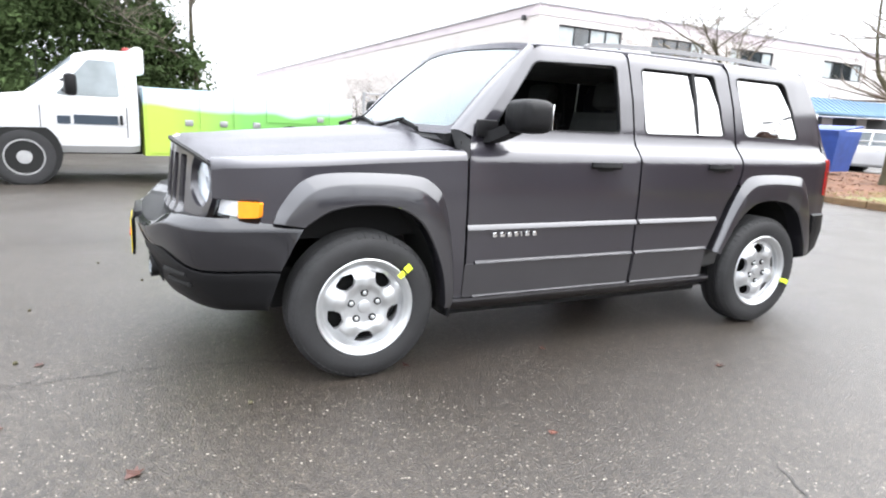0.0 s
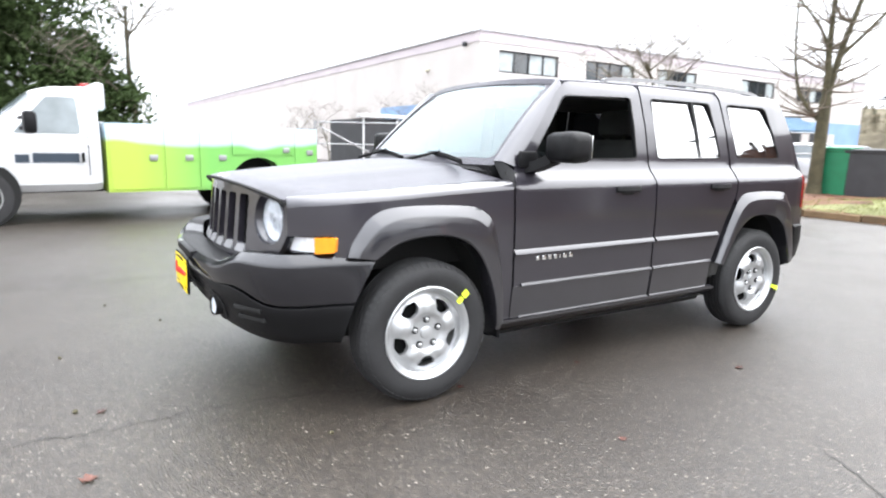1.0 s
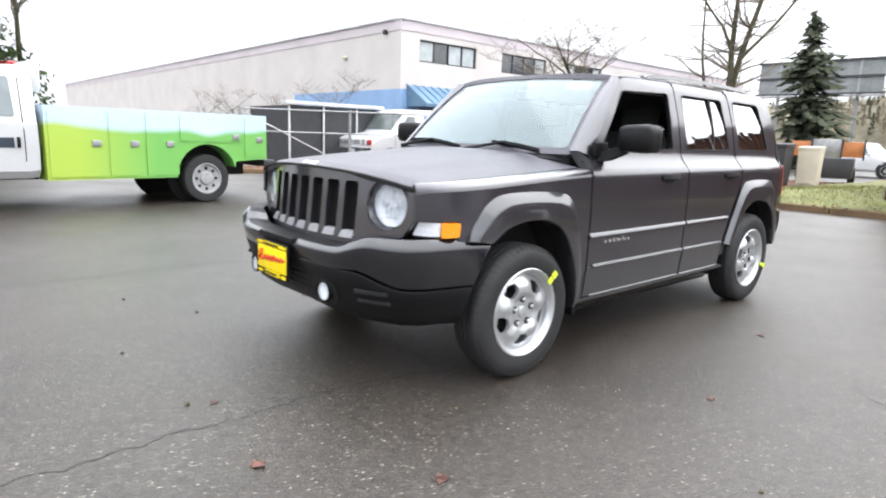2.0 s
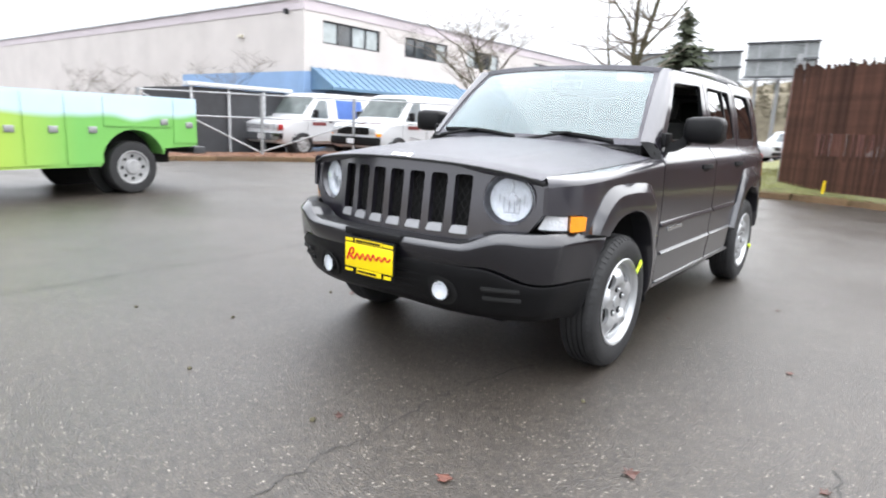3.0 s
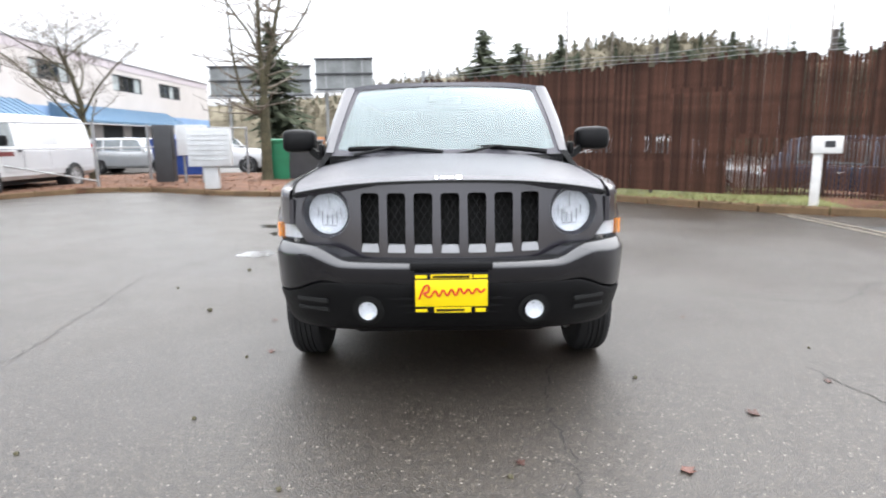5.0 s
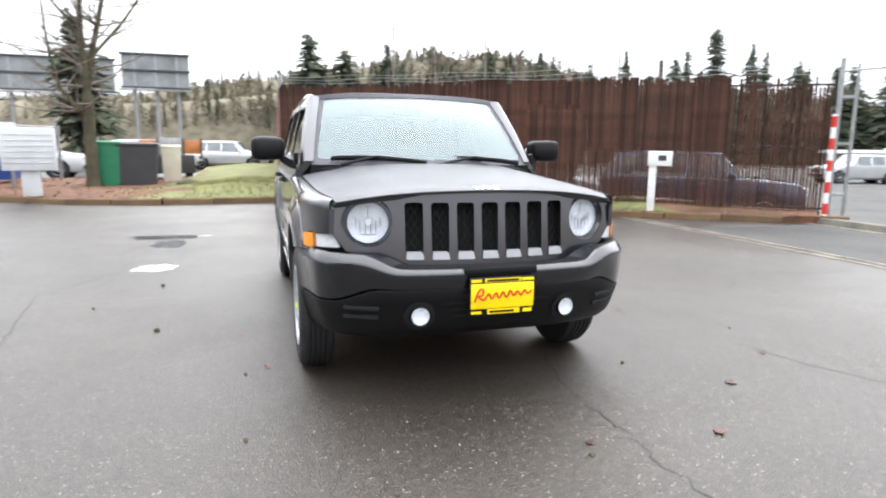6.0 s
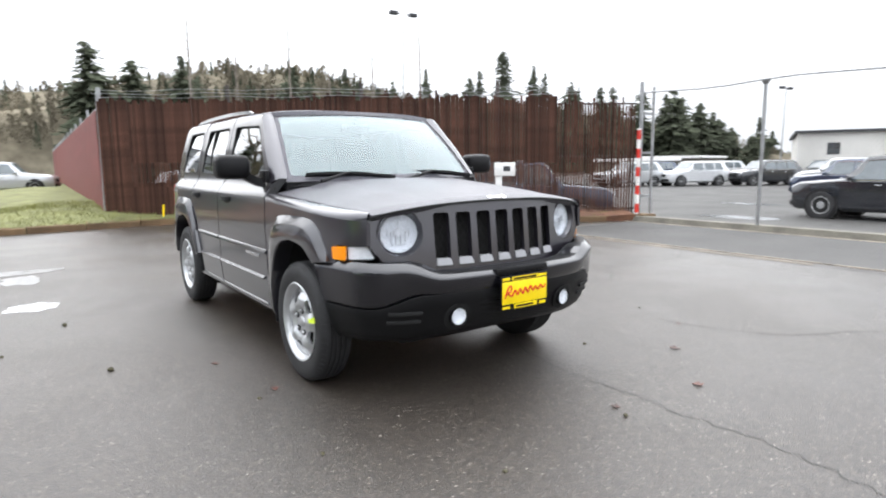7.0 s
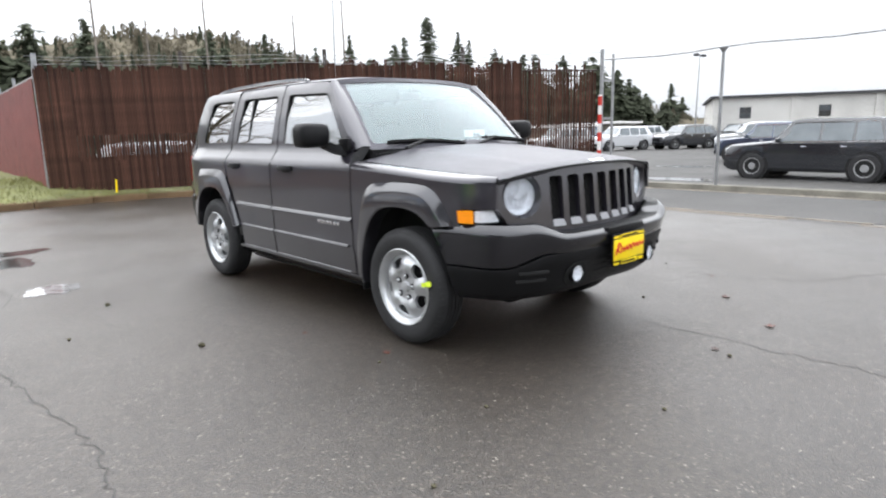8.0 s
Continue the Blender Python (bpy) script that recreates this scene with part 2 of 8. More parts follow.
# Needle base is lifted to carry some distance haze.
NEEDLE = material("conifer_needles", (0.066, 0.075, 0.050), 0.95, spec=0.1, spots=0.35, scale=0.35, grain=0.15, grain_scale=4.0)
HOLLY = material("evergreen_leaves", (0.046, 0.070, 0.026), 0.9, spec=0.12, spots=0.40, scale=0.7, grain=0.15, grain_scale=9.0)
IVY = material("ivy_leaves", (0.075, 0.085, 0.035), 0.7, spots=0.4, scale=2.0)
# Brown of the bare wood, lightened with haze in the colour.
FARWOOD = material("far_winter_wood", (0.160, 0.140, 0.102), 0.95, spec=0.1, spots=0.35, scale=0.12, grain=0.25, grain_scale=0.9, bump=0.6, bump_scale=0.8)
GREENBIN = material("green_plastic_bin", (0.012, 0.16, 0.075), 0.5, spots=0.12, scale=3.0)
BLUEBIN = material("blue_dumpster_paint", (0.02, 0.06, 0.26), 0.5, spots=0.2, scale=3.0)
BLACKBIN = material("dark_grey_bin", (0.035, 0.036, 0.04), 0.6, spots=0.15, scale=3.0)
CREAM = material("cream_metal_cabinet", (0.60, 0.56, 0.45), 0.6, spots=0.1, scale=3.0)
ORANGE = material("orange_machine_paint", (0.46, 0.17, 0.055), 0.5, spots=0.2, scale=3.0)
GREYPAINT = material("light_grey_paint", (0.55, 0.56, 0.57), 0.5, spots=0.1, scale=3.0, grain=0.05, grain_scale=40.0)
REDPAINT = material("red_barrier_paint", (0.55, 0.03, 0.02), 0.45, spots=0.1, scale=6.0)
WHITEPAINT = material("white_barrier_paint", (0.75, 0.74, 0.72), 0.5, spots=0.1, scale=6.0)
BOARD = material("weathered_billboard", (0.22, 0.23, 0.23), 0.8, spots=0.25, scale=0.5, grain=0.1, grain_scale=6.0)
OLDASPHALT = material("dull_older_asphalt", (0.062, 0.060, 0.057), 0.72, spec=0.3, spots=0.25, scale=0.6, grain=0.3, grain_scale=60.0, bump=0.4, bump_scale=90.0)
LINE = material("worn_road_paint", (0.25, 0.21, 0.165), 0.75, spots=0.4, scale=3.0, grain=0.4, grain_scale=35.0)
CRACK = material("crack_filler", (0.030, 0.029, 0.027), 0.6, spots=0.2, scale=10.0)
# The grey base paints in the white sky that the puddle mirrors.
SKYWATER = material("sky_painted_puddle", (0.22, 0.22, 0.22), 0.05, spots=0.4, scale=7.0, grain=0.2, grain_scale=40.0, spec=0.8)
WATER = material("puddle_water", (0.03, 0.03, 0.03), 0.03, spots=0.1, scale=2.0, spec=0.6, bump=0.12, bump_scale=24.0)
LEAF = material("wet_red_leaf", (0.085, 0.032, 0.022), 0.5, spots=0.3, scale=30.0, per_piece=0.4)
LITTER = material("brown_leaf_litter", (0.15, 0.068, 0.032), 0.8, spots=0.5, scale=6.0)
RIMFAR = material("dull_silver_rim", (0.32, 0.32, 0.32), 0.5, 0.15, spots=0.15, scale=8.0)
SILVERCAR = material("silver_vehicle_paint", (0.45, 0.46, 0.47), 0.3, 0.5, spots=0.05, scale=2.0, coat=0.8)
BLUECAR = material("dark_blue_vehicle_paint", (0.025, 0.04, 0.075), 0.25, 0.3, spots=0.05, scale=2.0, coat=1.0)
MAROON = material("dark_red_print", (0.14, 0.02, 0.018), 0.5, spots=0.1, scale=10.0)
BLUEPRINT = material("blue_print", (0.06, 0.14, 0.42), 0.5, spots=0.1, scale=6.0)
DARKPRINT = material("dark_print", (0.014, 0.026, 0.042), 0.5, spots=0.1, scale=10.0)


def wrap_material():
    """The truck's printed wrap: pale sky over rolling green hills."""
    m = material("hill_print_wrap", (0.25, 0.55, 0.03), 0.35, coat=0.4)
    n, l = m.node_tree.nodes, m.node_tree.links
    b = n["Principled BSDF"]
    co = n.new("ShaderNodeTexCoord")
    sep = n.new("ShaderNodeSeparateXYZ")
    l.new(co.outputs["Object"], sep.inputs["Vector"])
    wave = n.new("ShaderNodeTexNoise")
    wave.noise_dimensions = "1D"
    wave.inputs["Scale"].default_value = 0.9
    wave.inputs["Detail"].default_value = 1.0
    l.new(sep.outputs["Y"], wave.inputs["W"])
    hill = n.new("ShaderNodeMath")
    hill.operation = "MULTIPLY_ADD"
    hill.inputs[1].default_value = 0.35
    hill.inputs[2].default_value = 0.97
    l.new(wave.outputs["Fac"], hill.inputs[0])
    diff = n.new("ShaderNodeMath")
    diff.operation = "SUBTRACT"
    l.new(sep.outputs["Z"], diff.inputs[0])
    l.new(hill.outputs[0], diff.inputs[1])
    step = n.new("ShaderNodeMapRange")
    step.inputs["From Min"].default_value, step.inputs["From Max"].default_value = -0.05, 0.04
    l.new(diff.outputs[0], step.inputs["Value"])
    tone = n.new("ShaderNodeTexNoise")
    tone.inputs["Scale"].default_value = 1.1
    l.new(co.outputs["Object"], tone.inputs["Vector"])
    green = n.new("ShaderNodeMix")
    green.data_type = "RGBA"
    along = n.new("ShaderNodeMapRange")
    along.inputs["From Min"].default_value, along.inputs["From Max"].default_value = 1.9, 3.0
    l.new(sep.outputs["Y"], along.inputs["Value"])
    l.new(along.outputs["Result"], green.inputs["Factor"])
    green.inputs["A"].default_value = (0.37, 0.51, 0.075, 1)
    green.inputs["B"].default_value = (0.165, 0.43, 0.10, 1)
    sk = n.new("ShaderNodeMix")
    sk.data_type = "RGBA"
    l.new(tone.outputs["Fac"], sk.inputs["Factor"])
    sk.inputs["A"].default_value = (0.40, 0.58, 0.72, 1)
    sk.inputs["B"].default_value = (0.62, 0.70, 0.74, 1)
    mix = n.new("ShaderNodeMix")
    mix.data_type = "RGBA"
    l.new(step.outputs["Result"], mix.inputs["Factor"])
    l.new(green.outputs["Result"], mix.inputs["A"])
    l.new(sk.outputs["Result"], mix.inputs["B"])
    l.new(mix.outputs["Result"], b.inputs["Base Color"])
    return m


WRAP = wrap_material()


# ---- mesh tools ----
def thing(name, at=(0, 0, 0), turn=0.0, **tags):
    ob = new(name)
    ob.empty_display_size = 0.1
    ob.location = at
    ob.rotation_euler = (0, 0, radians(turn))
    return tagged(ob, **tags)


def part(name, bm, mat, parent=None, label="", smooth=40.0, fix=True, **tags):
    """Link a bmesh as ONE mesh object, under a thing or a part."""
    if fix:
        bmesh.ops.recalc_face_normals(bm, faces=bm.faces)
    me = bpy.data.meshes.new(name)
    bm.to_mesh(me)
    bm.free()
    if smooth:
        me.shade_smooth()
        me.set_sharp_from_angle(angle=radians(smooth))
    mats = mat if isinstance(mat, (list, tuple)) else [mat]
    for m in mats:
        me.materials.append(m)
    ob = new(name, me)
    if parent is not None:
        ob.parent = parent
    if label:
        ob["label"] = label
    return tagged(ob, **tags)


CUBE = [(-0.5, -0.5, -0.5), (0.5, -0.5, -0.5), (0.5, 0.5, -0.5), (-0.5, 0.5, -0.5), (-0.5, -0.5, 0.5), (0.5, -0.5, 0.5), (0.5, 0.5, 0.5), (-0.5, 0.5, 0.5)]
CUBE_FACES = [(3, 2, 1, 0), (4, 5, 6, 7), (0, 1, 5, 4), (1, 2, 6, 5), (2, 3, 7, 6), (3, 0, 4, 7)]


def box(bm, c, s, rz=0.0, bevel=0.0, rx=0.0, ry=0.0, mat=0):
    """A box with centre c and size s, added to bm."""
    m = pose(*c, rx, ry, rz) @ Matrix.Diagonal((*s, 1))
    vs = [bm.verts.new(m @ Vector(p)) for p in CUBE]
    fs = [bm.faces.new([vs[i] for i in q]) for q in CUBE_FACES]
    for f in fs:
        f.material_index = mat
    if bevel:
        es = list({e for v in vs for e in v.link_edges})
        bmesh.ops.bevel(bm, geom=es, offset=bevel, segments=2, affect="EDGES", profile=0.5, material=-1)
    return bm


def rod(bm, a, b, r0, r1=None, sides=10, cap=True):
    """A tapered rod from a to b, added to bm."""
    a, b = Vector(a), Vector(b)
    q = (b - a).to_track_quat("Z", "Y")
    u, v = q @ Vector((1, 0, 0)), q @ Vector((0, 1, 0))
    r1 = r0 if r1 is None else r1
    A, B = [], []
    for k in range(sides):
        d = u * math.cos(2 * math.pi * k / sides) + v * math.sin(2 * math.pi * k / sides)
        A.append(bm.verts.new(a + d * r0))
        B.append(bm.verts.new(b + d * r1))
    for k in range(sides):
        j = (k + 1) % sides
        bm.faces.new((A[k], A[j], B[j], B[k]))
    if cap:
        bm.faces.new(list(reversed(A)))
        bm.faces.new(B)
    return bm


def lathe(bm, prof, m, sides=32):
    """Turn a profile of (radius, along) about the local x axis; m places it."""
    rings = []
    for r, a in prof:
        rings.append([bm.verts.new(m @ Vector((a, r * math.cos(2 * math.pi * k / sides), r * math.sin(2 * math.pi * k / sides)))) for k in range(sides)])
    for r0, r1 in zip(rings, rings[1:]):
        for k in range(sides):
            bm.faces.new((r0[k], r0[(k + 1) % sides], r1[(k + 1) % sides], r1[k]))
    return rings


def loft(bm, rings, closed=False, ends=False, mat=0):
    """Skin rows of points."""
    vs = [[bm.verts.new(p) for p in ring] for ring in rings]
    n = len(vs[0])
    for a, b in zip(vs, vs[1:]):
        for k in range(n if closed else n - 1):
            q = (a[k], a[(k + 1) % n], b[(k + 1) % n], b[k])
            f = bm.faces.new(q)
            f.material_index = mat
    if ends:
        for ring in (vs[0], vs[-1]):
            f = bm.faces.new(ring)
            f.material_index = mat
    return vs


def curve_at(pts, x):
    """Piecewise-linear with eased joints: pts of (x, value) in order."""
    xs, ys = [p[0] for p in pts], [p[1] for p in pts]
    return float(np.interp(x, xs, ys))


def spline(pts, n=6, closed=False):
    """Catmull-Rom through 2D or 3D points."""
    P = [Vector(p) for p in pts]
    m = len(P)
    out = []
    for i in range(m if closed else m - 1):
        p0 = P[(i - 1) % m] if closed or i > 0 else P[0]
        p1, p2 = P[i], P[(i + 1) % m]
        p3 = P[(i + 2) % m] if closed or i + 2 < m else P[-1]
        for k in range(n):
            t = k / n
            out.append(0.5 * (2 * p1 + (p2 - p0) * t + (2 * p0 - 5 * p1 + 4 * p2 - p3) * t * t + (3 * p1 - p0 - 3 * p2 + p3) * t ** 3))
    if not closed:
        out.append(P[-1])
    return out


def rounded(pts, r=0.03, n=4):
    """A closed 2D outline with its corners rounded."""
    P = [Vector(p) for p in pts]
    out = []
    for i, p in enumerate(P):
        a, b = P[i - 1] - p, P[(i + 1) % len(P)] - p
        rr = min(r, a.length * 0.45, b.length * 0.45)
        s, e = p + a.normalized() * rr, p + b.normalized() * rr
        for k in range(n + 1):
            t = k / n
            out.append((1 - t) ** 2 * s + 2 * t * (1 - t) * p + t * t * e)
    return out


def inside(p, poly):
    c = False
    x, y = p[0], p[1]
    j = len(poly) - 1
    for i in range(len(poly)):
        xi, yi = poly[i][0], poly[i][1]
        xj, yj = poly[j][0], poly[j][1]
        if (yi > y) != (yj > y) and x < (xj - xi) * (y - yi) / (yj - yi) + xi:
            c = not c
        j = i
    return c


def dense(poly, step):
    out = []
    for i, p in enumerate(poly):
        q = Vector(poly[(i + 1) % len(poly)])
        p = Vector(p)
        k = max(1, int((q - p).length / step))
        out += [p + (q - p) * (t / k) for t in range(k)]
    return out


def skin(bm, outline, place, holes=(), thick=0.012, step=0.07, mat=0):
    """A curved sheet with thickness: a 2D outline with holes, mapped by place(a, b, depth)."""
    loops = [dense(outline, step)] + [dense(h, step) for h in holes]
    pts, edges = [], []
    for lp in loops:
        s = len(pts)
        pts += [Vector((p[0], p[1])) for p in lp]
        edges += [(s + i, s + (i + 1) % len(lp)) for i in range(len(lp))]
    border = len(pts)
    ax, bx = min(p[0] for p in loops[0]), max(p[0] for p in loops[0])
    ay, by = min(p[1] for p in loops[0]), max(p[1] for p in loops[0])
    y = ay + step / 2
    row = 0
    while y < by:
        x = ax + step / 2 + (step / 2 if row % 2 else 0)
        while x < bx:
            q = Vector((x, y))
            if inside(q, loops[0]) and not any(inside(q, h) for h in loops[1:]) and min((q - p).length for p in pts[:border]) > step * 0.45:
                pts.append(q)
            x += step
        y += step
        row += 1
    v2, _, tris, _, _, _ = delaunay_2d_cdt(pts, edges, [], 0, 1e-6)
    keep = []
    for t in tris:
        c = sum((v2[i] for i in t), Vector((0, 0))) / len(t)
        if inside(c, loops[0]) and not any(inside(c, h) for h in loops[1:]):
            keep.append(t)
    top = [bm.verts.new(place(p[0], p[1], 0.0)) for p in v2]
    low = [bm.verts.new(place(p[0], p[1], thick)) for p in v2]
    count = {}
    for t in keep:
        f = bm.faces.new([top[i] for i in t])
        f.material_index = mat
        f = bm.faces.new([low[i] for i in reversed(t)])
        f.material_index = mat
        for a, b in zip(t, (*t[1:], t[0])):
            count[(a, b)] = count.get((a, b), 0) + 1
    for (a, b), k in count.items():
        if (b, a) not in count:
            f = bm.faces.new((top[b], top[a], low[a], low[b]))
            f.material_index = mat
    bmesh.ops.delete(bm, geom=[v for v in top + low if not v.link_faces], context="VERTS")
    return bm


# ---- ground, verge, kerb ----
FENCE_A, FENCE_B = Vector((-0.5, 12.1)), Vector((8.75, 5.05))
KERB_LINE = spline([(-14.6, 1.5), (-13.6, 4.3), (-12.6, 6.6), (-11.7, 8.3), (-10.7, 10.0), (-9.9, 11.6), (-9.0, 12.6), (-7.6, 12.55), (-6.0, 11.7), (-4.4, 10.9), (-2.6, 10.65), (-0.8, 10.8), (0.8, 10.75), (2.0, 10.2), (3.2, 9.05), (4.55, 7.45), (5.65, 6.35), (6.95, 5.62), (8.4, 4.75)], 5)


def ground_z(x, y):
    """The yard is level; the car park past the fences lies lower."""
    d = FENCE_B - FENCE_A
    past = max(x - 9.0, (d.x * (y - FENCE_A.y) - d.y * (x - FENCE_A.x)) / d.length - 0.6)
    past = min(past, x + 0.5 - 0.035 * (y - 12.0) - 0.6)
    u = min(1.0, max(0.0, past / 3.0))
    return -0.45 * u * u * (3 - 2 * u)


def make_ground():
    bm = bmesh.new()
    ax = [-400, -250, -150, -90, -60, -40, -28] + [-20 + 1.0 * k for k in range(61)] + [48, 60, 80, 110, 160, 250, 400]
    loft(bm, [[Vector((x, y, ground_z(x, y))) for x in ax] for y in ax])
    part("ground", bm, ASPHALT, None, "wet grey asphalt yard with worn stones", kind="structure", category="ground", smooth=60)
    # raised planting strip behind the kerb: soil towards the vans, grass before the fence
    back = [(8.7, 5.25), (7.0, 7.2), (-0.1, 13.0), (-0.3, 14.0), (0.5, 45.0), (-4.0, 45.0), (-3.2, 21.0), (-9.0, 20.5), (-14.0, 20.0), (-13.9, 14.0), (-14.2, 9.0), (-15.6, 4.0)]
    inner = [Vector((p.x, p.y)) for p in KERB_LINE]
    outline = inner + [Vector(p) for p in back]
    bm = bmesh.new()

    def lump(x, y, d):
        up = min(1.0, max(0.0, (x + 4.0) / 2.5))
        near = min((p.x - x) ** 2 + (p.y - y) ** 2 for p in KERB_LINE) ** 0.5
        h = 0.115 + 0.13 * up * min(1.8, max(0.0, near - 0.15)) + 0.05 * noise.noise((x * 0.5, y * 0.5, 0)) + 0.02 * noise.noise((x * 2.2, y * 2.2, 3))
        return Vector((x, y, h if d == 0 else -0.05))
    skin(bm, outline, lump, thick=0.15, step=0.6)
    for f in bm.faces:
        c = f.calc_center_median()
        edge = c.x + 3.2 + 1.0 * noise.noise((c.x * 0.7, c.y * 0.7, 5))
        f.material_index = 1 if edge < 0 or c.x > 6.3 + 0.3 * noise.noise((c.y, c.x, 2)) else 0
    part("verge", bm, [GRASS, SOIL], None, "grass strip and leaf-littered planting bed", kind="structure", category="ground", smooth=60)
    # kerb stones
    L = [Vector((p.x, p.y)) for p in KERB_LINE]
    cum = [0.0]
    for a, b in zip(L, L[1:]):
        cum.append(cum[-1] + (b - a).length)
    bm = bmesh.new()
    box(bm, (0, 0, 0), (0.985, 0.15, 0.17), bevel=0.02)
    me = bpy.data.meshes.new("kerb_stone")
    bm.to_mesh(me)
    bm.free()
    me.materials.append(KERB)
    kerb = thing("kerb", label="low worn yellowish concrete kerb", category="kerb", kind="structure")
    d = 0.5
    while d < cum[-1] - 0.5:
        x = float(np.interp(d, cum, [p.x for p in L]))
        y = float(np.interp(d, cum, [p.y for p in L]))
        x2 = float(np.interp(d + 0.2, cum, [p.x for p in L]))
        y2 = float(np.interp(d + 0.2, cum, [p.y for p in L]))
        st = new("kerb_stone", me)
        st.parent = kerb
        st.matrix_basis = pose(x, y, 0.035 + random.uniform(-0.006, 0.006), random.uniform(-1, 1), random.uniform(-1, 1), math.degrees(math.atan2(y2 - y, x2 - x)))
        d += 1.0
    # grass tufts, one object
    bm = bmesh.new()
    rnd = random.Random(4)
    n = 0
    while n < 9000:
        x, y = rnd.uniform(-4.2, 8.6), rnd.uniform(4.6, 15.0)
        if not inside((x, y), outline) or (x > 6.4 and rnd.random() < 0.85) or (x < -2.6 and rnd.random() < 0.8):
            continue
        n += 1
        h = rnd.uniform(0.03, 0.10)
        a = rnd.uniform(0, 6.28)
        w = 0.007
        z = lump(x, y, 0).z - 0.01
        dx, dy = math.cos(a) * w, math.sin(a) * w
        lx, ly = rnd.uniform(-0.05, 0.05), rnd.uniform(-0.05, 0.05)
        bm.faces.new([bm.verts.new((x - dx, y - dy, z)), bm.verts.new((x + dx, y + dy, z)), bm.verts.new((x + lx, y + ly, z + h))])
    part("grass", bm, BLADE, None, "thin winter grass along the fence", kind="stuff", category="grass", smooth=0, fix=False)
    # fallen leaf litter in the bed
    bm = bmesh.new()
    n = 0
    while n < 3500:
        x, y = rnd.uniform(-15, -3.2), rnd.uniform(1.5, 20)
        if not inside((x, y), outline):
            continue
        n += 1
        z = lump(x, y, 0).z + 0.012
        m = pose(x, y, z, rnd.uniform(-35, 35), rnd.uniform(-35, 35), rnd.uniform(0, 360))
        s = rnd.uniform(0.02, 0.05)
        bm.faces.new([bm.verts.new(m @ Vector(p)) for p in ((-s, 0, 0), (0, -s * 0.6, 0), (s, 0, 0), (0, s * 0.6, 0))])
    # leaves blown along the kerb
    for k in range(2600):
        i = rnd.randrange(len(KERB_LINE) - 1)
        p = KERB_LINE[i].lerp(KERB_LINE[i + 1], rnd.random())
        along = (KERB_LINE[i + 1] - KERB_LINE[i]).normalized()
        off = rnd.gauss(0.03, 0.11)
        x, y = p.x - along.y * off, p.y + along.x * off
        z = 0.128 if abs(off) < 0.075 else 0.006 if off < 0 else lump(x, y, 0).z + 0.012
        m = pose(x, y, z, rnd.uniform(-20, 20), rnd.uniform(-20, 20), rnd.uniform(0, 360))
        s = rnd.uniform(0.02, 0.05)
        bm.faces.new([bm.verts.new(m @ Vector(q)) for q in ((-s, 0, 0), (0, -s * 0.6, 0), (s, 0, 0), (0, s * 0.6, 0))])
    part("leaf_litter", bm, LITTER, None, "brown fallen leaves on the bed and along the kerb", kind="stuff", category="leaves", smooth=0, fix=False)

    # driveway by the gate: worn edge lines and the raised threshold under the sliding gate
    bm = bmesh.new()
    for x, w in ((5.45, 0.060), (5.62, 0.050), (8.22, 0.070)):
        y = -14.0
        while y < 6.1:
            ln = rnd.uniform(0.5, 1.6)
            if rnd.random() < 0.85:
                box(bm, (x + rnd.uniform(-0.015, 0.015), y + ln / 2, 0.003), (w * rnd.uniform(0.7, 1.1), ln * 0.97, 0.014 if x > 5.6 else 0.006))
            y += ln
    strip_bm = bmesh.new()
    box(strip_bm, (6.97, -5.6, 0.0), (2.62, 20.6, 0.009))
    part("asphalt_strip", strip_bm, OLDASPHALT, None, "dull darker strip of older asphalt along the gate line", kind="structure", category="road", smooth=0)
    for x in (5.385, 5.535):
        seam = bmesh.new()
        rows = []
        for k in range(70):
            y = -14.0 + 20.0 * k / 69
            c = x + rnd.uniform(-0.012, 0.012)
            rows.append([Vector((c - 0.012, y, 0.0045)), Vector((c + 0.010, y, 0.0045))])
        loft(seam, rows)
        part("seam", seam, CRACK, None, "dark open seam beside the worn line", kind="structure", category="crack", smooth=0)
    part("road_line", bm, LINE, None, "worn yellowish double edge line on the drive", kind="structure", category="road marking", smooth=0)
    bm = bmesh.new()
    loft(bm, [[Vector((8.5 + dx, y, z)) for dx, z in ((-0.16, -0.02), (-0.12, 0.10), (0.12, 0.10), (0.16, -0.02))] for y in np.linspace(-16, 4.8, 22)], closed=True, ends=True)
    part("gate_sill", bm, SILLMAT, None, "low concrete sill under the chain-link run", kind="structure", category="kerb")
    # the car park: older, duller asphalt on the lower ground
    bm = bmesh.new()
    loft(bm, [[Vector((x, y, ground_z(x, y) + 0.006)) for x in [9.3 + 1.0 * k for k in range(12)] + [24, 30, 40, 60, 90]] for y in [-40, -25, -16, -10, -6] + [-4 + 1.0 * k for k in range(14)] + [12, 16, 22, 32, 46]])
    part("parking_lot", bm, OLDASPHALT, None, "damp grey asphalt of the lower car park", kind="structure", category="road", smooth=60)
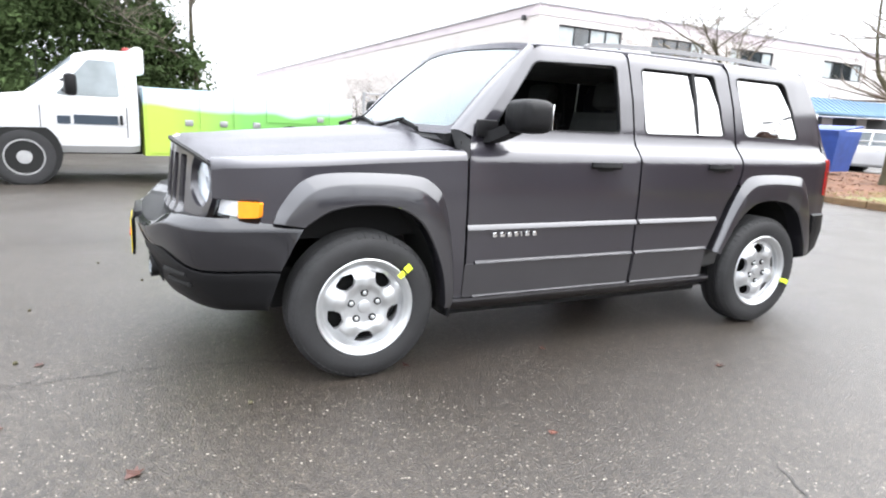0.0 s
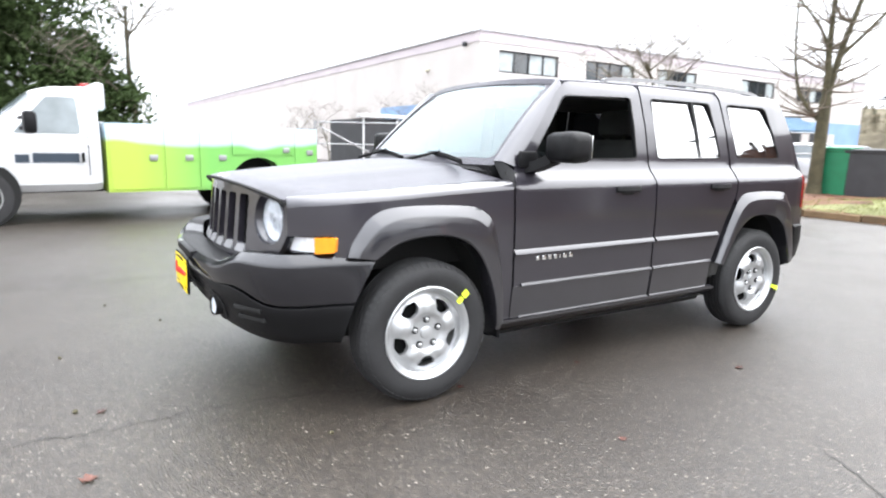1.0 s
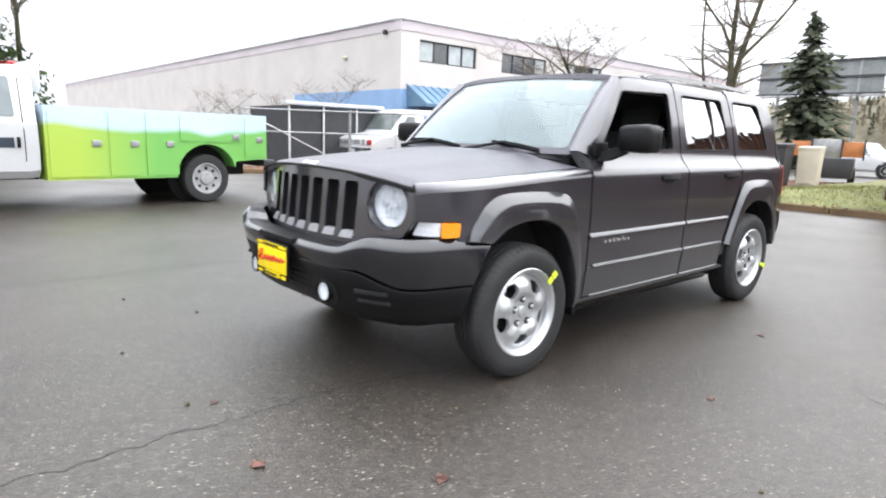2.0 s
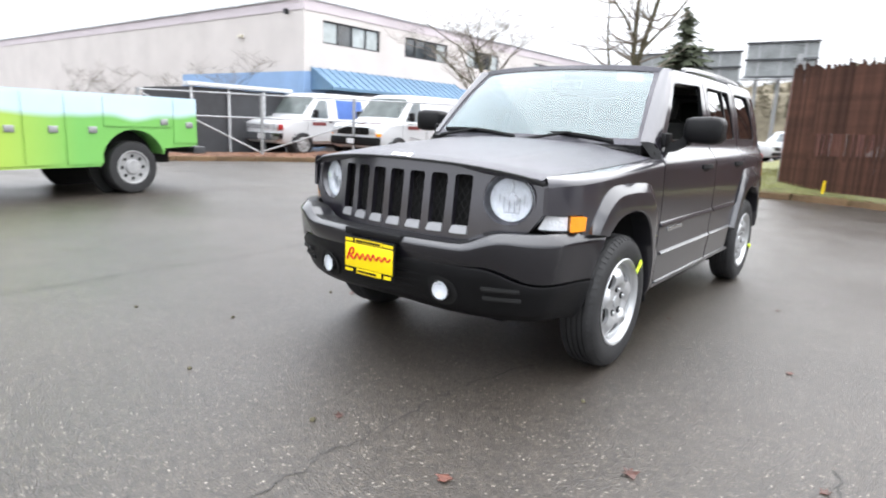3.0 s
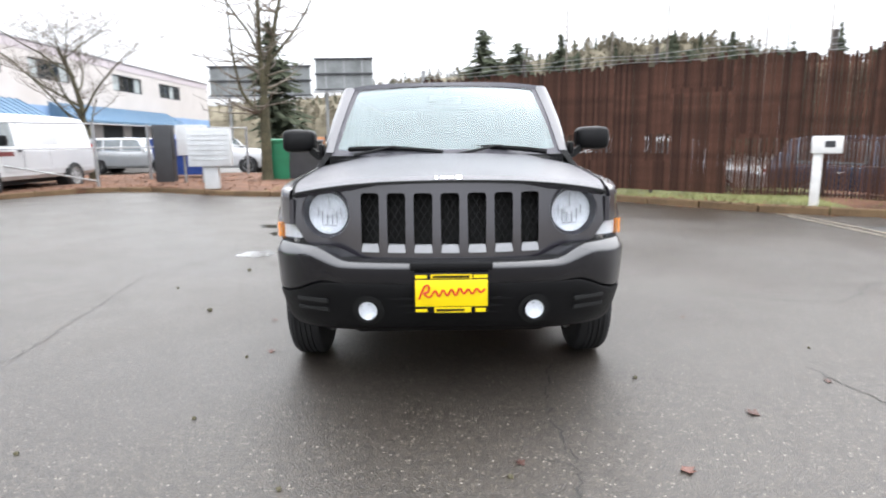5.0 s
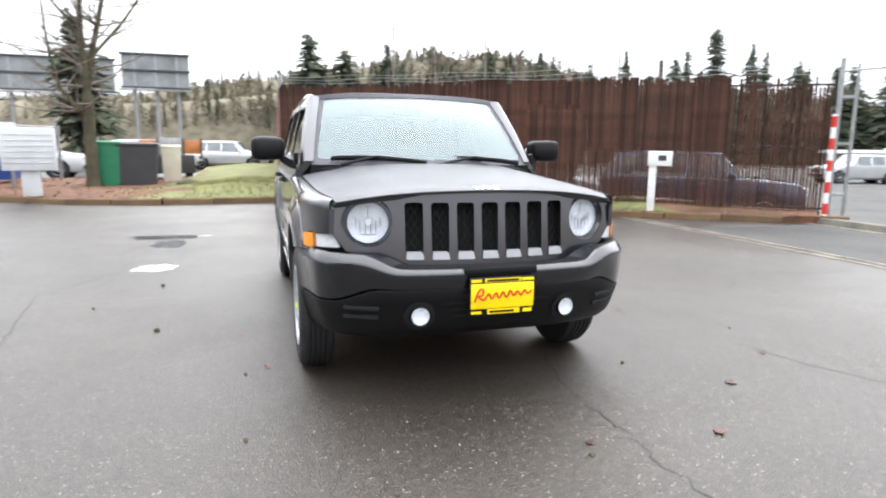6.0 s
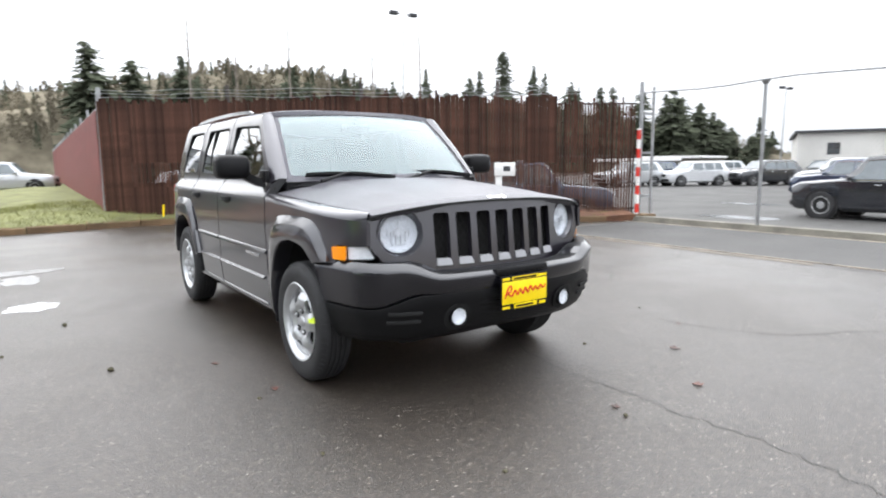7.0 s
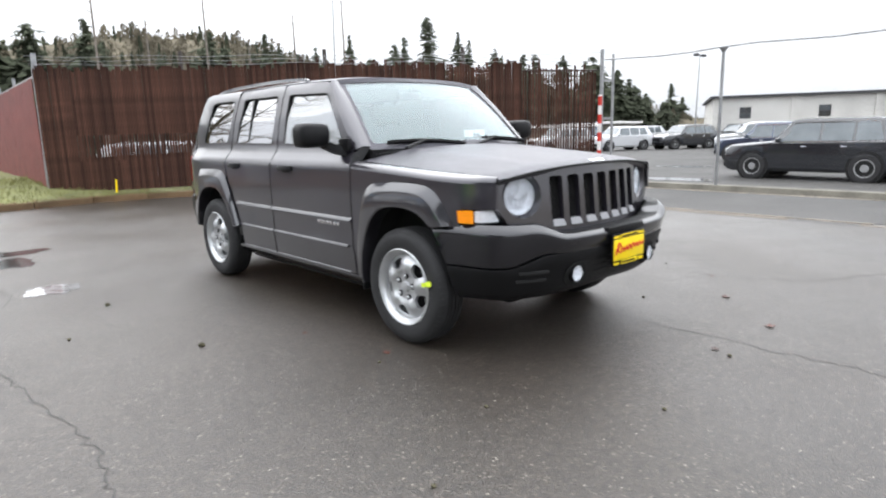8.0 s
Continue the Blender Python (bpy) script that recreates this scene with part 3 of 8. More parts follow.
    # cracks, puddles
    for name, pts in (("crack", [(0.60, -0.2), (0.45, -0.75), (0.46, -1.2), (0.44, -1.6), (0.46, -2.05), (0.36, -2.8), (0.42, -4.2)]), ("crack", [(-2.85, 2.2), (-2.66, 0.9), (-2.55, -0.1), (-2.62, -0.7), (-2.58, -1.6), (-2.7, -2.9)]), ("crack", [(-2.85, 2.2), (-2.4, 3.2), (-2.6, 4.3), (-2.1, 5.4), (-1.3, 5.3), (-0.2, 5.6)]), ("crack", [(2.1, 1.2), (2.9, 0.9), (3.7, 1.5), (4.6, 1.3), (5.3, 1.6)]), ("crack", [(1.9, -0.4), (2.2, -1.2), (3.0, -1.7), (3.6, -2.9)])):
        bm = bmesh.new()
        line = spline(pts, 14)
        rings = []
        for k, p in enumerate(line):
            w = 0.0018 + 0.003 * rnd.random()
            j = Vector((rnd.uniform(-0.022, 0.022), rnd.uniform(-0.022, 0.022)))
            t = line[min(k + 1, len(line) - 1)] - line[max(k - 1, 0)]
            nn = Vector((-t.y, t.x)).normalized() * w
            c = Vector((p.x, p.y)) + j
            rings.append([Vector((c.x - nn.x, c.y - nn.y, 0.0025)), Vector((c.x + nn.x, c.y + nn.y, 0.0025))])
        loft(bm, rings)
        part("crack", bm, CRACK, None, "dark sealed crack across the asphalt", kind="structure", category="crack", smooth=0)
    for cx, cy, rx, ry in ((-2.08, 3.2, 0.20, 0.20), (-2.15, 4.85, 0.20, 0.30), (-2.2, 5.5, 0.5, 0.2), (15.2, 6.2, 0.5, 1.2), (20.8, 9.0, 0.4, 1.0), (13.2, 4.6, 0.35, 0.9)):
        bm = bmesh.new()
        vs = []
        for k in range(72):
            a = 2 * math.pi * k / 72
            r = 1 + 0.42 * noise.noise((math.cos(a) * 1.7 + cx, math.sin(a) * 1.7 + cy, 0)) + 0.16 * noise.noise((math.cos(a) * 6 + cx, math.sin(a) * 6 + cy, 3))
            vs.append(bm.verts.new((cx + rx * r * math.cos(a), cy + ry * r * math.sin(a), ground_z(cx, cy) + (0.010 if cx > 9 else 0.003))))
        bm.faces.new(vs)
        part("puddle", bm, SKYWATER if cy < 4 else WATER, None, "shallow puddle with the white sky's reflection painted in" if cy < 4 else "shallow dark puddle on the asphalt", kind="structure", category="puddle", smooth=0, fix=False)
    # single leaves and pebbles on the asphalt
    spots = [(1.34, -0.95), (1.61, 0.54), (1.34, 1.80), (0.80, 0.24), (0.86, -1.42), (0.83, 1.03), (0.25, -1.35), (1.9, -0.6), (-1.05, -0.05), (-1.2, 0.6)]
    bm = bmesh.new()
    pts = [(0.0, -0.035, 0.0), (0.018, -0.012, 0.006), (0.034, 0.0, 0.012), (0.014, 0.012, 0.004), (0.016, 0.03, 0.01), (0.0, 0.022, 0.003), (-0.018, 0.03, 0.012), (-0.013, 0.01, 0.004), (-0.034, -0.002, 0.01), (-0.016, -0.014, 0.006)]
    top = [bm.verts.new(p) for p in pts]
    low = [bm.verts.new((p[0], p[1], p[2] - 0.002)) for p in pts]
    bm.faces.new(top)
    bm.faces.new(list(reversed(low)))
    for k in range(10):
        bm.faces.new((top[(k + 1) % 10], top[k], low[k], low[(k + 1) % 10]))
    first = part("fallen_leaf", bm, LEAF, None, "wet reddish-brown leaf lying on asphalt", category="leaf", group="leaves on the asphalt", smooth=0)
    for x, y in spots[1:]:
        copy_thing(first, pose(x, y, 0.003, 0, 0, rnd.uniform(0, 360)) @ Matrix.Scale(rnd.uniform(0.6, 1.0), 4))
    first.matrix_basis = pose(spots[0][0], spots[0][1], 0.003, 0, 0, 40)
    for x, y, r in ((-1.75, 0.86, 0.022), (-1.17, -0.14, 0.012), (-1.16, -0.93, 0.012), (0.95, -0.52, 0.013), (-1.75, -1.23, 0.012), (-0.63, -1.51, 0.012), (2.1, -0.1, 0.01), (-2.3, 1.6, 0.014), (0.2, -1.45, 0.014), (-1.9, 2.3, 0.02)):
        bm = bmesh.new()
        bmesh.ops.create_icosphere(bm, subdivisions=1, radius=r)
        for v in bm.verts:
            v.co *= 1 + 0.3 * noise.noise(v.co * 60)
            v.co.z = v.co.z * 0.7 + r * 0.5
        ob = part("pebble", bm, BARK, None, "small dark pebble on the asphalt", category="pebble", group="pebbles on the asphalt")
        ob.location = (x, y, 0)


make_ground()


# ---- the grey sport utility vehicle: front axle at y = 0, nose towards -y ----
SIDE_Z = [(0.26, 0.80), (0.34, 0.845), (0.50, 0.862), (0.70, 0.868), (0.85, 0.871), (0.97, 0.868), (1.0, 0.868), (1.036, 0.866), (1.046, 0.861), (1.06, 0.850), (1.08, 0.833), (1.115, 0.804), (1.13, 0.799), (1.17, 0.796), (1.35, 0.768), (1.52, 0.724), (1.57, 0.708), (1.61, 0.676), (1.64, 0.62)]
SIDE_Y = [(-0.80, 0.77), (-0.70, 0.83), (-0.63, 0.868), (-0.585, 0.905), (-0.53, 0.938), (-0.46, 0.965), (-0.36, 0.988), (-0.25, 1.0), (2.9, 1.0), (3.1, 0.985), (3.22, 0.955), (3.32, 0.90), (3.42, 0.82)]


def half_width(y, z):
    return curve_at(SIDE_Z, z) * curve_at(SIDE_Y, y)


def on_side(s):
    return lambda y, z, d: Vector((s * (half_width(y, z) - d), y, z))


def hood_edge(y):
    return curve_at([(-0.64, 0.728), (-0.45, 0.762), (-0.3, 0.782), (0.1, 0.796), (0.46, 0.800)], y), curve_at([(-0.64, 1.000), (-0.45, 1.010), (-0.3, 1.019), (0.1, 1.043), (0.46, 1.064)], y)


def fascia_y(x, z):
    e = min(abs(x), 0.58)
    return -0.765 + 0.33 * e * e + 0.2 * max(0.0, abs(x) - 0.58) + 0.10 * (z - 0.85)


def on_fascia(x, z, d):
    return Vector((x, fascia_y(x, z) + d, z))


FRONT_OUT = [(-0.405, 0.745), (-0.375, 0.81), (-0.29, 0.915), (-0.15, 0.953), (0.20, 0.945), (0.315, 0.905), (0.375, 0.82), (0.432, 0.58), (0.462, 0.30)]
FRONT_IN = [(-0.275, 0.726), (-0.255, 0.742), (-0.16, 0.795), (0.0, 0.815), (0.15, 0.795), (0.25, 0.73), (0.32, 0.62), (0.375, 0.47), (0.405, 0.30)]
REAR_OUT = [(2.185, 0.50), (2.235, 0.63), (2.30, 0.79), (2.37, 0.905), (2.48, 0.953), (2.84, 0.95), (2.95, 0.905), (3.02, 0.79), (3.075, 0.62), (3.11, 0.45)]
REAR_IN = [(2.235, 0.48), (2.295, 0.60), (2.37, 0.705), (2.48, 0.78), (2.62, 0.80), (2.78, 0.78), (2.89, 0.71), (2.965, 0.60), (3.015, 0.50), (3.045, 0.42)]


def make_wheel(name):
    """A road wheel with its hub cap facing +x, centred at the origin."""
    w = thing(name)
    bm = bmesh.new()
    R, half = 0.345, 0.100
    prof = [(0.205, -0.075), (0.235, -0.083), (0.290, -0.084), (0.322, -0.078), (0.338, -0.066), (R, -0.046)]
    for g in (-0.026, 0.0, 0.028, 0.055):
        prof += [(R, g - 0.008), (R - 0.008, g - 0.006), (R - 0.008, g + 0.002), (R, g + 0.004)]
    prof += [(R, half - 0.045), (0.338, half - 0.022), (0.322, half - 0.006), (0.300, half + 0.003), (0.276, half + 0.005), (0.245, half), (0.232, half - 0.004), (0.222, half - 0.012), (0.205, 0.085), (0.200, 0.0), (0.205, -0.075)]
    lathe(bm, prof, Matrix.Identity(4), 48)
    tyre = part("tyre", bm, RUBBER, w, smooth=30)
    bm = bmesh.new()
    for k in range(60):
        a = 2 * math.pi * k / 60
        for sgn in (-1, 1):
            m = pose(0, 0, 0, math.degrees(a)) @ pose(0.082 if sgn > 0 else -0.060, 0, 0.3285, 0, sgn * 40, 8)
            box(bm, (0, 0, 0), (0.030, 0.018, 0.010))
            bmesh.ops.transform(bm, matrix=m, verts=bm.verts[-8:])
    part("tread_block", bm, RUBBER, tyre, smooth=0, kind="stuff")
    # rim barrel and lip
    bm = bmesh.new()
    lathe(bm, [(0.198, -0.095), (0.222, -0.10), (0.214, -0.08), (0.190, -0.06), (0.185, 0.03), (0.196, 0.075), (0.212, 0.086), (0.226, 0.093), (0.229, 0.098), (0.224, 0.102), (0.214, 0.098), (0.205, 0.086), (0.198, 0.072), (0.180, 0.03), (0.183, -0.06), (0.198, -0.095)], Matrix.Identity(4), 48)
    part("rim", bm, SILVER, w, "silver painted steel rim")
    # disc with five openings
    def dish(a, b, d):
        r = math.hypot(a, b)
        ang = math.atan2(b, a)
        lift = curve_at([(0.0, 0.072), (0.084, 0.074), (0.094, 0.086), (0.108, 0.088), (0.146, 0.085), (0.176, 0.058), (0.2, 0.055)], r)
        lift += 0.012 * max(0.0, math.cos(5 * (ang + math.pi / 2 + 0.30 + math.pi / 5))) * min(1, max(0, (r - 0.07) / 0.03))
        return Vector((lift - d, a, b))
    holes = []
    for k in range(5):
        a = -math.pi / 2 - 0.30 + 2 * math.pi * k / 5
        def pol(r, da):
            return (r * math.cos(a + da), r * math.sin(a + da))
        holes.append(rounded([pol(0.116, -0.17), pol(0.142, -0.29), pol(0.168, -0.29), pol(0.176, 0.0), pol(0.168, 0.29), pol(0.142, 0.29), pol(0.116, 0.17)], 0.008, 2))
    out = [(0.2 * math.cos(2 * math.pi * k / 48), 0.2 * math.sin(2 * math.pi * k / 48)) for k in range(48)]
    bm = bmesh.new()
    skin(bm, out, dish, holes, thick=0.02, step=0.014)
    part("wheel_disc", bm, SILVER, w, "silver painted wheel disc with five openings")
    bm = bmesh.new()
    lathe(bm, [(0.0001, 0.083), (0.022, 0.083), (0.030, 0.080), (0.033, 0.070)], Matrix.Identity(4), 24)
    part("hub_cap", bm, SILVER, w)
    for k in range(5):
        a = -math.pi / 2 - 0.30 + 2 * math.pi * (k + 0.5) / 5
        bm = bmesh.new()
        lathe(bm, [(0.0001, 0.090), (0.006, 0.090), (0.010, 0.086), (0.0105, 0.070)], pose(0, 0.066 * math.cos(a), 0.066 * math.sin(a)), 8)
        nut = part("lug_nut", bm, SILVER, w, "grey lug nut")
        bm = bmesh.new()
        lathe(bm, [(0.0105, 0.0795), (0.0165, 0.0805), (0.0175, 0.0795), (0.0175, 0.070)], pose(0, 0.066 * math.cos(a), 0.066 * math.sin(a)), 16)
        part("lug_seat", bm, DARK, nut, "dark ring round the nut")
    bm = bmesh.new()
    lathe(bm, [(0.03, 0.0), (0.175, 0.005), (0.175, -0.03), (0.03, -0.03)], Matrix.Identity(4), 32)
    part("brake_disc", bm, DARK, w)
    return w


def flare(bm, outer, inner, s):
    """A wheel-arch moulding: sloped facet above, flat band, and the turned-in lip."""
    O, I = spline(outer, 4), spline(inner, 4)
    rings = []
    for o, i in zip(O, I):
        m1 = o.lerp(i, 0.30)
        m2 = o.lerp(i, 0.36)
        e = o.lerp(i, 1.0)
        def at(p, dx):
            return Vector((s * (half_width(p[0], p[1]) + dx), p[0], p[1]))
        low = min(1.0, max(0.0, (0.80 - o[1]) / 0.08)) if o[0] < 0 else 0.0
        rings.append([at(o, -0.012), at(o, 0.004 + 0.028 * low), at(m1, 0.030 + 0.003 * low), at(m2, 0.033), at(o.lerp(i, 0.96), 0.034), at(e, 0.028), at(e, -0.07), at(o, -0.07)])
    loft(bm, rings, closed=True, ends=True)


def make_grey_suv():
    car = thing("sport_utility_vehicle", label="dark grey metallic four-door SUV with the driver's window down", category="car")
    P = lambda name, bm, mat, parent=car, label="", **k: part(name, bm, mat, parent, label, **k)

    for s, side in ((1, "left"), (-1, "right")):
        on = on_side(s)
        # front fender: side sheet and the shoulder up to the bonnet
        bm = bmesh.new()
        arch = [p for p in reversed([(a, b + 0.01) for a, b in FRONT_IN])]
        skin(bm, [(0.502, 0.30), (0.486, 1.014), (0.1, 0.998), (-0.3, 0.976), (-0.58, 0.960), (-0.63, 0.950), (-0.63, 0.835), (-0.455, 0.835), (-0.455, 0.775), (-0.42, 0.60)] + list(reversed(arch))[0:], on, thick=0.02, step=0.05)
        rings = []
        for k in range(25):
            y = -0.63 + (0.484 + 0.63) * k / 24
            zc = curve_at([(-0.63, 0.950), (-0.58, 0.960), (-0.3, 0.976), (0.1, 0.998), (0.484, 1.014)], y)
            xe, ze = hood_edge(y)
            x0 = half_width(y, zc)
            ring = []
            for j in range(7):
                t = j / 6
                u = t * math.pi / 2
                ring.append(Vector((s * (x0 + (xe + 0.007 - x0) * (1 - math.cos(u))), y, zc + (ze - zc) * math.sin(u) ** 0.9)))
            ring.append(Vector((s * (xe + 0.007), y, ze - 0.03)))
            rings.append(ring)
        loft(bm, rings)
        # turned-in front edge that meets the grille panel
        front = [on(-0.63, z, 0.0) for z in (0.835, 0.87, 0.91)] + rings[0][:-1]
        loft(bm, [front, [Vector((s * min(abs(p.x) - 0.008, 0.748), -0.612, min(p.z, 0.998))) for p in front]])
        P("fender", bm, PAINT)
        # doors
        fd = rounded([(0.515, 0.335), (1.553, 0.335), (1.545, 1.0), (1.505, 1.593), (0.955, 1.585), (0.875, 1.548), (0.535, 1.13), (0.497, 1.04)], 0.04)
        w1 = rounded([(0.645, 1.165), (1.445, 1.168), (1.43, 1.522), (0.905, 1.506)], 0.03)
        rd = rounded([(1.566, 0.335), (2.115, 0.335), (2.13, 0.50), (2.185, 0.63), (2.25, 0.79), (2.32, 0.905), (2.345, 0.97), (2.33, 1.15), (2.275, 1.545), (2.24, 1.588), (1.518, 1.595), (1.557, 1.0)], 0.03)
        w2 = rounded([(1.615, 1.168), (2.245, 1.175), (2.165, 1.525), (1.60, 1.525)], 0.03)
        q = rounded([(2.35, 1.12), (2.357, 0.97), (2.335, 0.90), (2.40, 0.88), (2.48, 0.93), (2.84, 0.93), (3.0, 0.75), (3.06, 0.44), (3.13, 0.44), (3.20, 0.60), (3.215, 0.95), (3.215, 1.06), (3.11, 1.30), (2.985, 1.575), (2.90, 1.60), (2.27, 1.60), (2.29, 1.555)], 0.02)
        w3 = rounded([(2.41, 1.175), (2.925, 1.172), (2.79, 1.525), (2.345, 1.528)], 0.045)
        panes = ((fd, w1, "front_door"), (rd, w2, "rear_door"), (q, w3, "quarter_panel"))
        for outline, win, name in panes:
            bm = bmesh.new()
            skin(bm, outline, on, [win], thick=0.025, step=0.034)
            panel = P(name, bm, PAINT)
            # window seal
            bm = bmesh.new()
            c = sum((Vector(p) for p in win), Vector((0, 0))) / len(win)
            rings = []
            for k in range(len(win) + 1):
                p = Vector(win[k % len(win)])
                i = p + (c - p).normalized() * 0.009
                rings.append([on(p.x, p.y, -0.003), on(i.x, i.y, -0.002), on(i.x, i.y, 0.02), on(p.x, p.y, 0.02)])
            loft(bm, rings, closed=True)
            P("window_seal", bm, PLASTIC, panel)
            if not (name == "front_door" and s == 1):
                bm = bmesh.new()
                skin(bm, win, lambda a, b, d: on(a, b, d + 0.001 + 0.045 * max(0.0, b - 1.16)), thick=0.004, step=0.12)
                pane = P("window_glass", bm, TINTED if name != "front_door" else CARGLASS, panel, "dark tinted glass reflecting the sky" if name != "front_door" else "clear side glass reflecting the sky")
                pane.visible_shadow = False
            if name == "rear_door":
                bm = bmesh.new()
                skin(bm, [(2.012, 1.178), (2.036, 1.178), (2.008, 1.52), (1.984, 1.52)], lambda a, b, d: on(a, b, d + 0.002), thick=0.02, step=0.1)
                P("window_divider", bm, PLASTIC, panel)
            if name != "quarter_panel":
                yy = 1.31 if name == "front_door" else 2.16
                bm = bmesh.new()
                pts = []
                for k in range(9):
                    t = k / 8
                    out = 0.030 * math.sin(math.pi * min(1, max(0, (t * 1.0)))) ** 0.5
                    pts.append((yy - 0.10 + 0.20 * t, 0.008 + out))
                rings = []
                for a, o in pts:
                    h = 0.016
                    rings.append([on(a, 1.0 + h, -o + 0.012), on(a, 1.0 + h, -o), on(a, 1.0 - h * 0.4, -o - 0.004), on(a, 1.0 - h, -o + 0.004), on(a, 1.0 - h, -o + 0.014)])
                loft(bm, rings, closed=True, ends=True)
                P("door_handle", bm, PLASTIC, panel, "dark grey pull handle")
                # Flat dark sheet paints the shade of the hollow behind the handle.
                bm = bmesh.new()
                skin(bm, rounded([(yy - 0.060, 0.968), (yy + 0.050, 0.968), (yy + 0.055, 1.012), (yy - 0.06, 1.012)], 0.02), lambda a, b, d: on(a, b, d - 0.002), thick=0.01, step=0.03)
                P("handle_recess", bm, DARK, panel)
                # side mouldings with a bright upper bevel
                y0, y1 = (0.50, 1.55) if name == "front_door" else (1.57, 2.17)
                for zb, hh, nm in ((0.695, 0.026, "upper_moulding"), (0.522, 0.016, "lower_moulding"), (0.350, 0.011, "sill_moulding")):
                    ya, yb = y0 + (0.055 if zb < 0.6 and name == "front_door" else 0.0), y1 - (0.045 if zb < 0.6 and name == "rear_door" else 0.0)
                    bm = bmesh.new()
                    rings = []
                    for k in range(13):
                        y = ya + (yb - ya) * k / 12
                        rings.append([on(y, zb + hh / 2, 0.004), on(y, zb + hh / 2, -0.002), on(y, zb - hh * 0.2, -0.016), on(y, zb - hh / 2, -0.017), on(y, zb - hh / 2 - 0.004, 0.004)])
                    loft(bm, rings, closed=True, ends=True)
                    P(nm, bm, FLARE, panel)
                # lower cladding sheet between the mouldings
                bm = bmesh.new()
                skin(bm, rounded([(y0, 0.345), (yb, 0.345), (yb, 0.515), (y0, 0.515)], 0.012), lambda a, b, d: on(a, b, d - 0.006), thick=0.012, step=0.08)
                P("lower_cladding", bm, FLARE, panel)
            if name == "front_door":
                # raised chrome lettering, as plain blocks
                for k, w in enumerate((0.030, 0.034, 0.030, 0.030, 0.010, 0.034, 0.030)):
                    yl = 0.655 + (0.0, 0.044, 0.084, 0.124, 0.154, 0.188, 0.232)[k]
                    bm = bmesh.new()
                    box(bm, (s * (half_width(yl, 0.655) + 0.004), yl, 0.655), (0.008, w * 0.8, 0.024), bevel=0.002)
                    P("letter_block", bm, CHROME, panel, "small raised chrome block")
        # sill
        bm = bmesh.new()
        rings = []
        for k in range(9):
            y = 0.42 + (2.20 - 0.42) * k / 8
            rings.append([on(y, 0.345, 0.02), on(y, 0.340, -0.012), on(y, 0.325, -0.020), on(y, 0.27, 0.0), on(y, 0.25, 0.10)])
        loft(bm, rings, closed=True, ends=True)
        P("sill", bm, FLARE)
        # arch mouldings and dark liners
        for o, i, yc in ((FRONT_OUT, FRONT_IN, 0.0), (REAR_OUT, REAR_IN, 2.635)):
            bm = bmesh.new()
            flare(bm, o, i, s)
            P("wheel_arch_flare", bm, FLARE)
            bm = bmesh.new()
            II = spline(i, 3)
            loft(bm, [[Vector((s * (half_width(p[0], p[1]) - 0.03), p[0], p[1] + 0.004)), Vector((s * 0.45, p[0], p[1] + 0.02))] for p in II])
            P("wheel_arch_liner", bm, DARK)
        # mud flap at the tail of the front arch
        bm = bmesh.new()
        box(bm, (s * 0.79, 0.43, 0.33), (0.13, 0.02, 0.16), bevel=0.008)
        P("mud_flap", bm, PLASTIC)
        # mirror
        bm = bmesh.new()
        rings = []
        for k, (x, h, dpt) in enumerate(((0.885, 0.045, 0.05), (0.90, 0.066, 0.075), (0.93, 0.074, 0.085), (1.03, 0.078, 0.088), (1.075, 0.072, 0.08), (1.093, 0.055, 0.06), (1.098, 0.03, 0.035))):
            zc, yc = 1.228, 0.725 - 0.06 * (x - 0.9)
            ring = []
            for j in range(16):
                a = 2 * math.pi * j / 16
                ca, sa = math.cos(a), math.sin(a)
                ring.append(Vector((s * x, yc + dpt * math.copysign(abs(ca) ** 0.5, ca), zc + h * math.copysign(abs(sa) ** 0.45, sa))))
            rings.append(ring)
        loft(bm, rings, closed=True, ends=True)
        mirror = P("door_mirror", bm, PLASTIC, label="black plastic mirror housing")
        bm = bmesh.new()
        loft(bm, [[Vector((s * x, y + dy, z + dz)) for dy, dz in ((-0.035, -0.025), (0.035, -0.025), (0.04, 0.025), (-0.03, 0.03))] for x, y, z in ((0.82, 0.62, 1.12), (0.86, 0.64, 1.13), (0.92, 0.70, 1.17))], closed=True, ends=True)
        box(bm, (s * 0.822, 0.60, 1.165), (0.03, 0.11, 0.08), bevel=0.01)
        P("mirror_arm", bm, PLASTIC, mirror)
        bm = bmesh.new()
        box(bm, (s * 1.0, 0.802, 1.228), (0.15, 0.006, 0.115), rz=-s * 4, bevel=0.002)
        P("mirror_glass", bm, CHROME, mirror, "mirror glass")
        # roof rail
        bm = bmesh.new()
        pts = spline([(s * 0.655, 1.26, 1.592), (s * 0.655, 1.33, 1.624), (s * 0.655, 1.8, 1.640), (s * 0.655, 2.4, 1.634), (s * 0.655, 2.72, 1.616), (s * 0.655, 2.80, 1.590)], 5)
        loft(bm, [[p + Vector((dx, 0, dz)) for dx, dz in ((-0.016, -0.012), (0.016, -0.012), (0.012, 0.009), (-0.012, 0.009))] for p in pts], closed=True, ends=True)
        P("roof_rail", bm, FLARE, label="dark grey roof rail")
        # head lamp
        hx, hz = 0.578, 0.885
        ring_y = fascia_y(hx, hz)
        turn = pose(s * hx, ring_y, hz, 0, 0, -90 + s * 14)
        bm = bmesh.new()
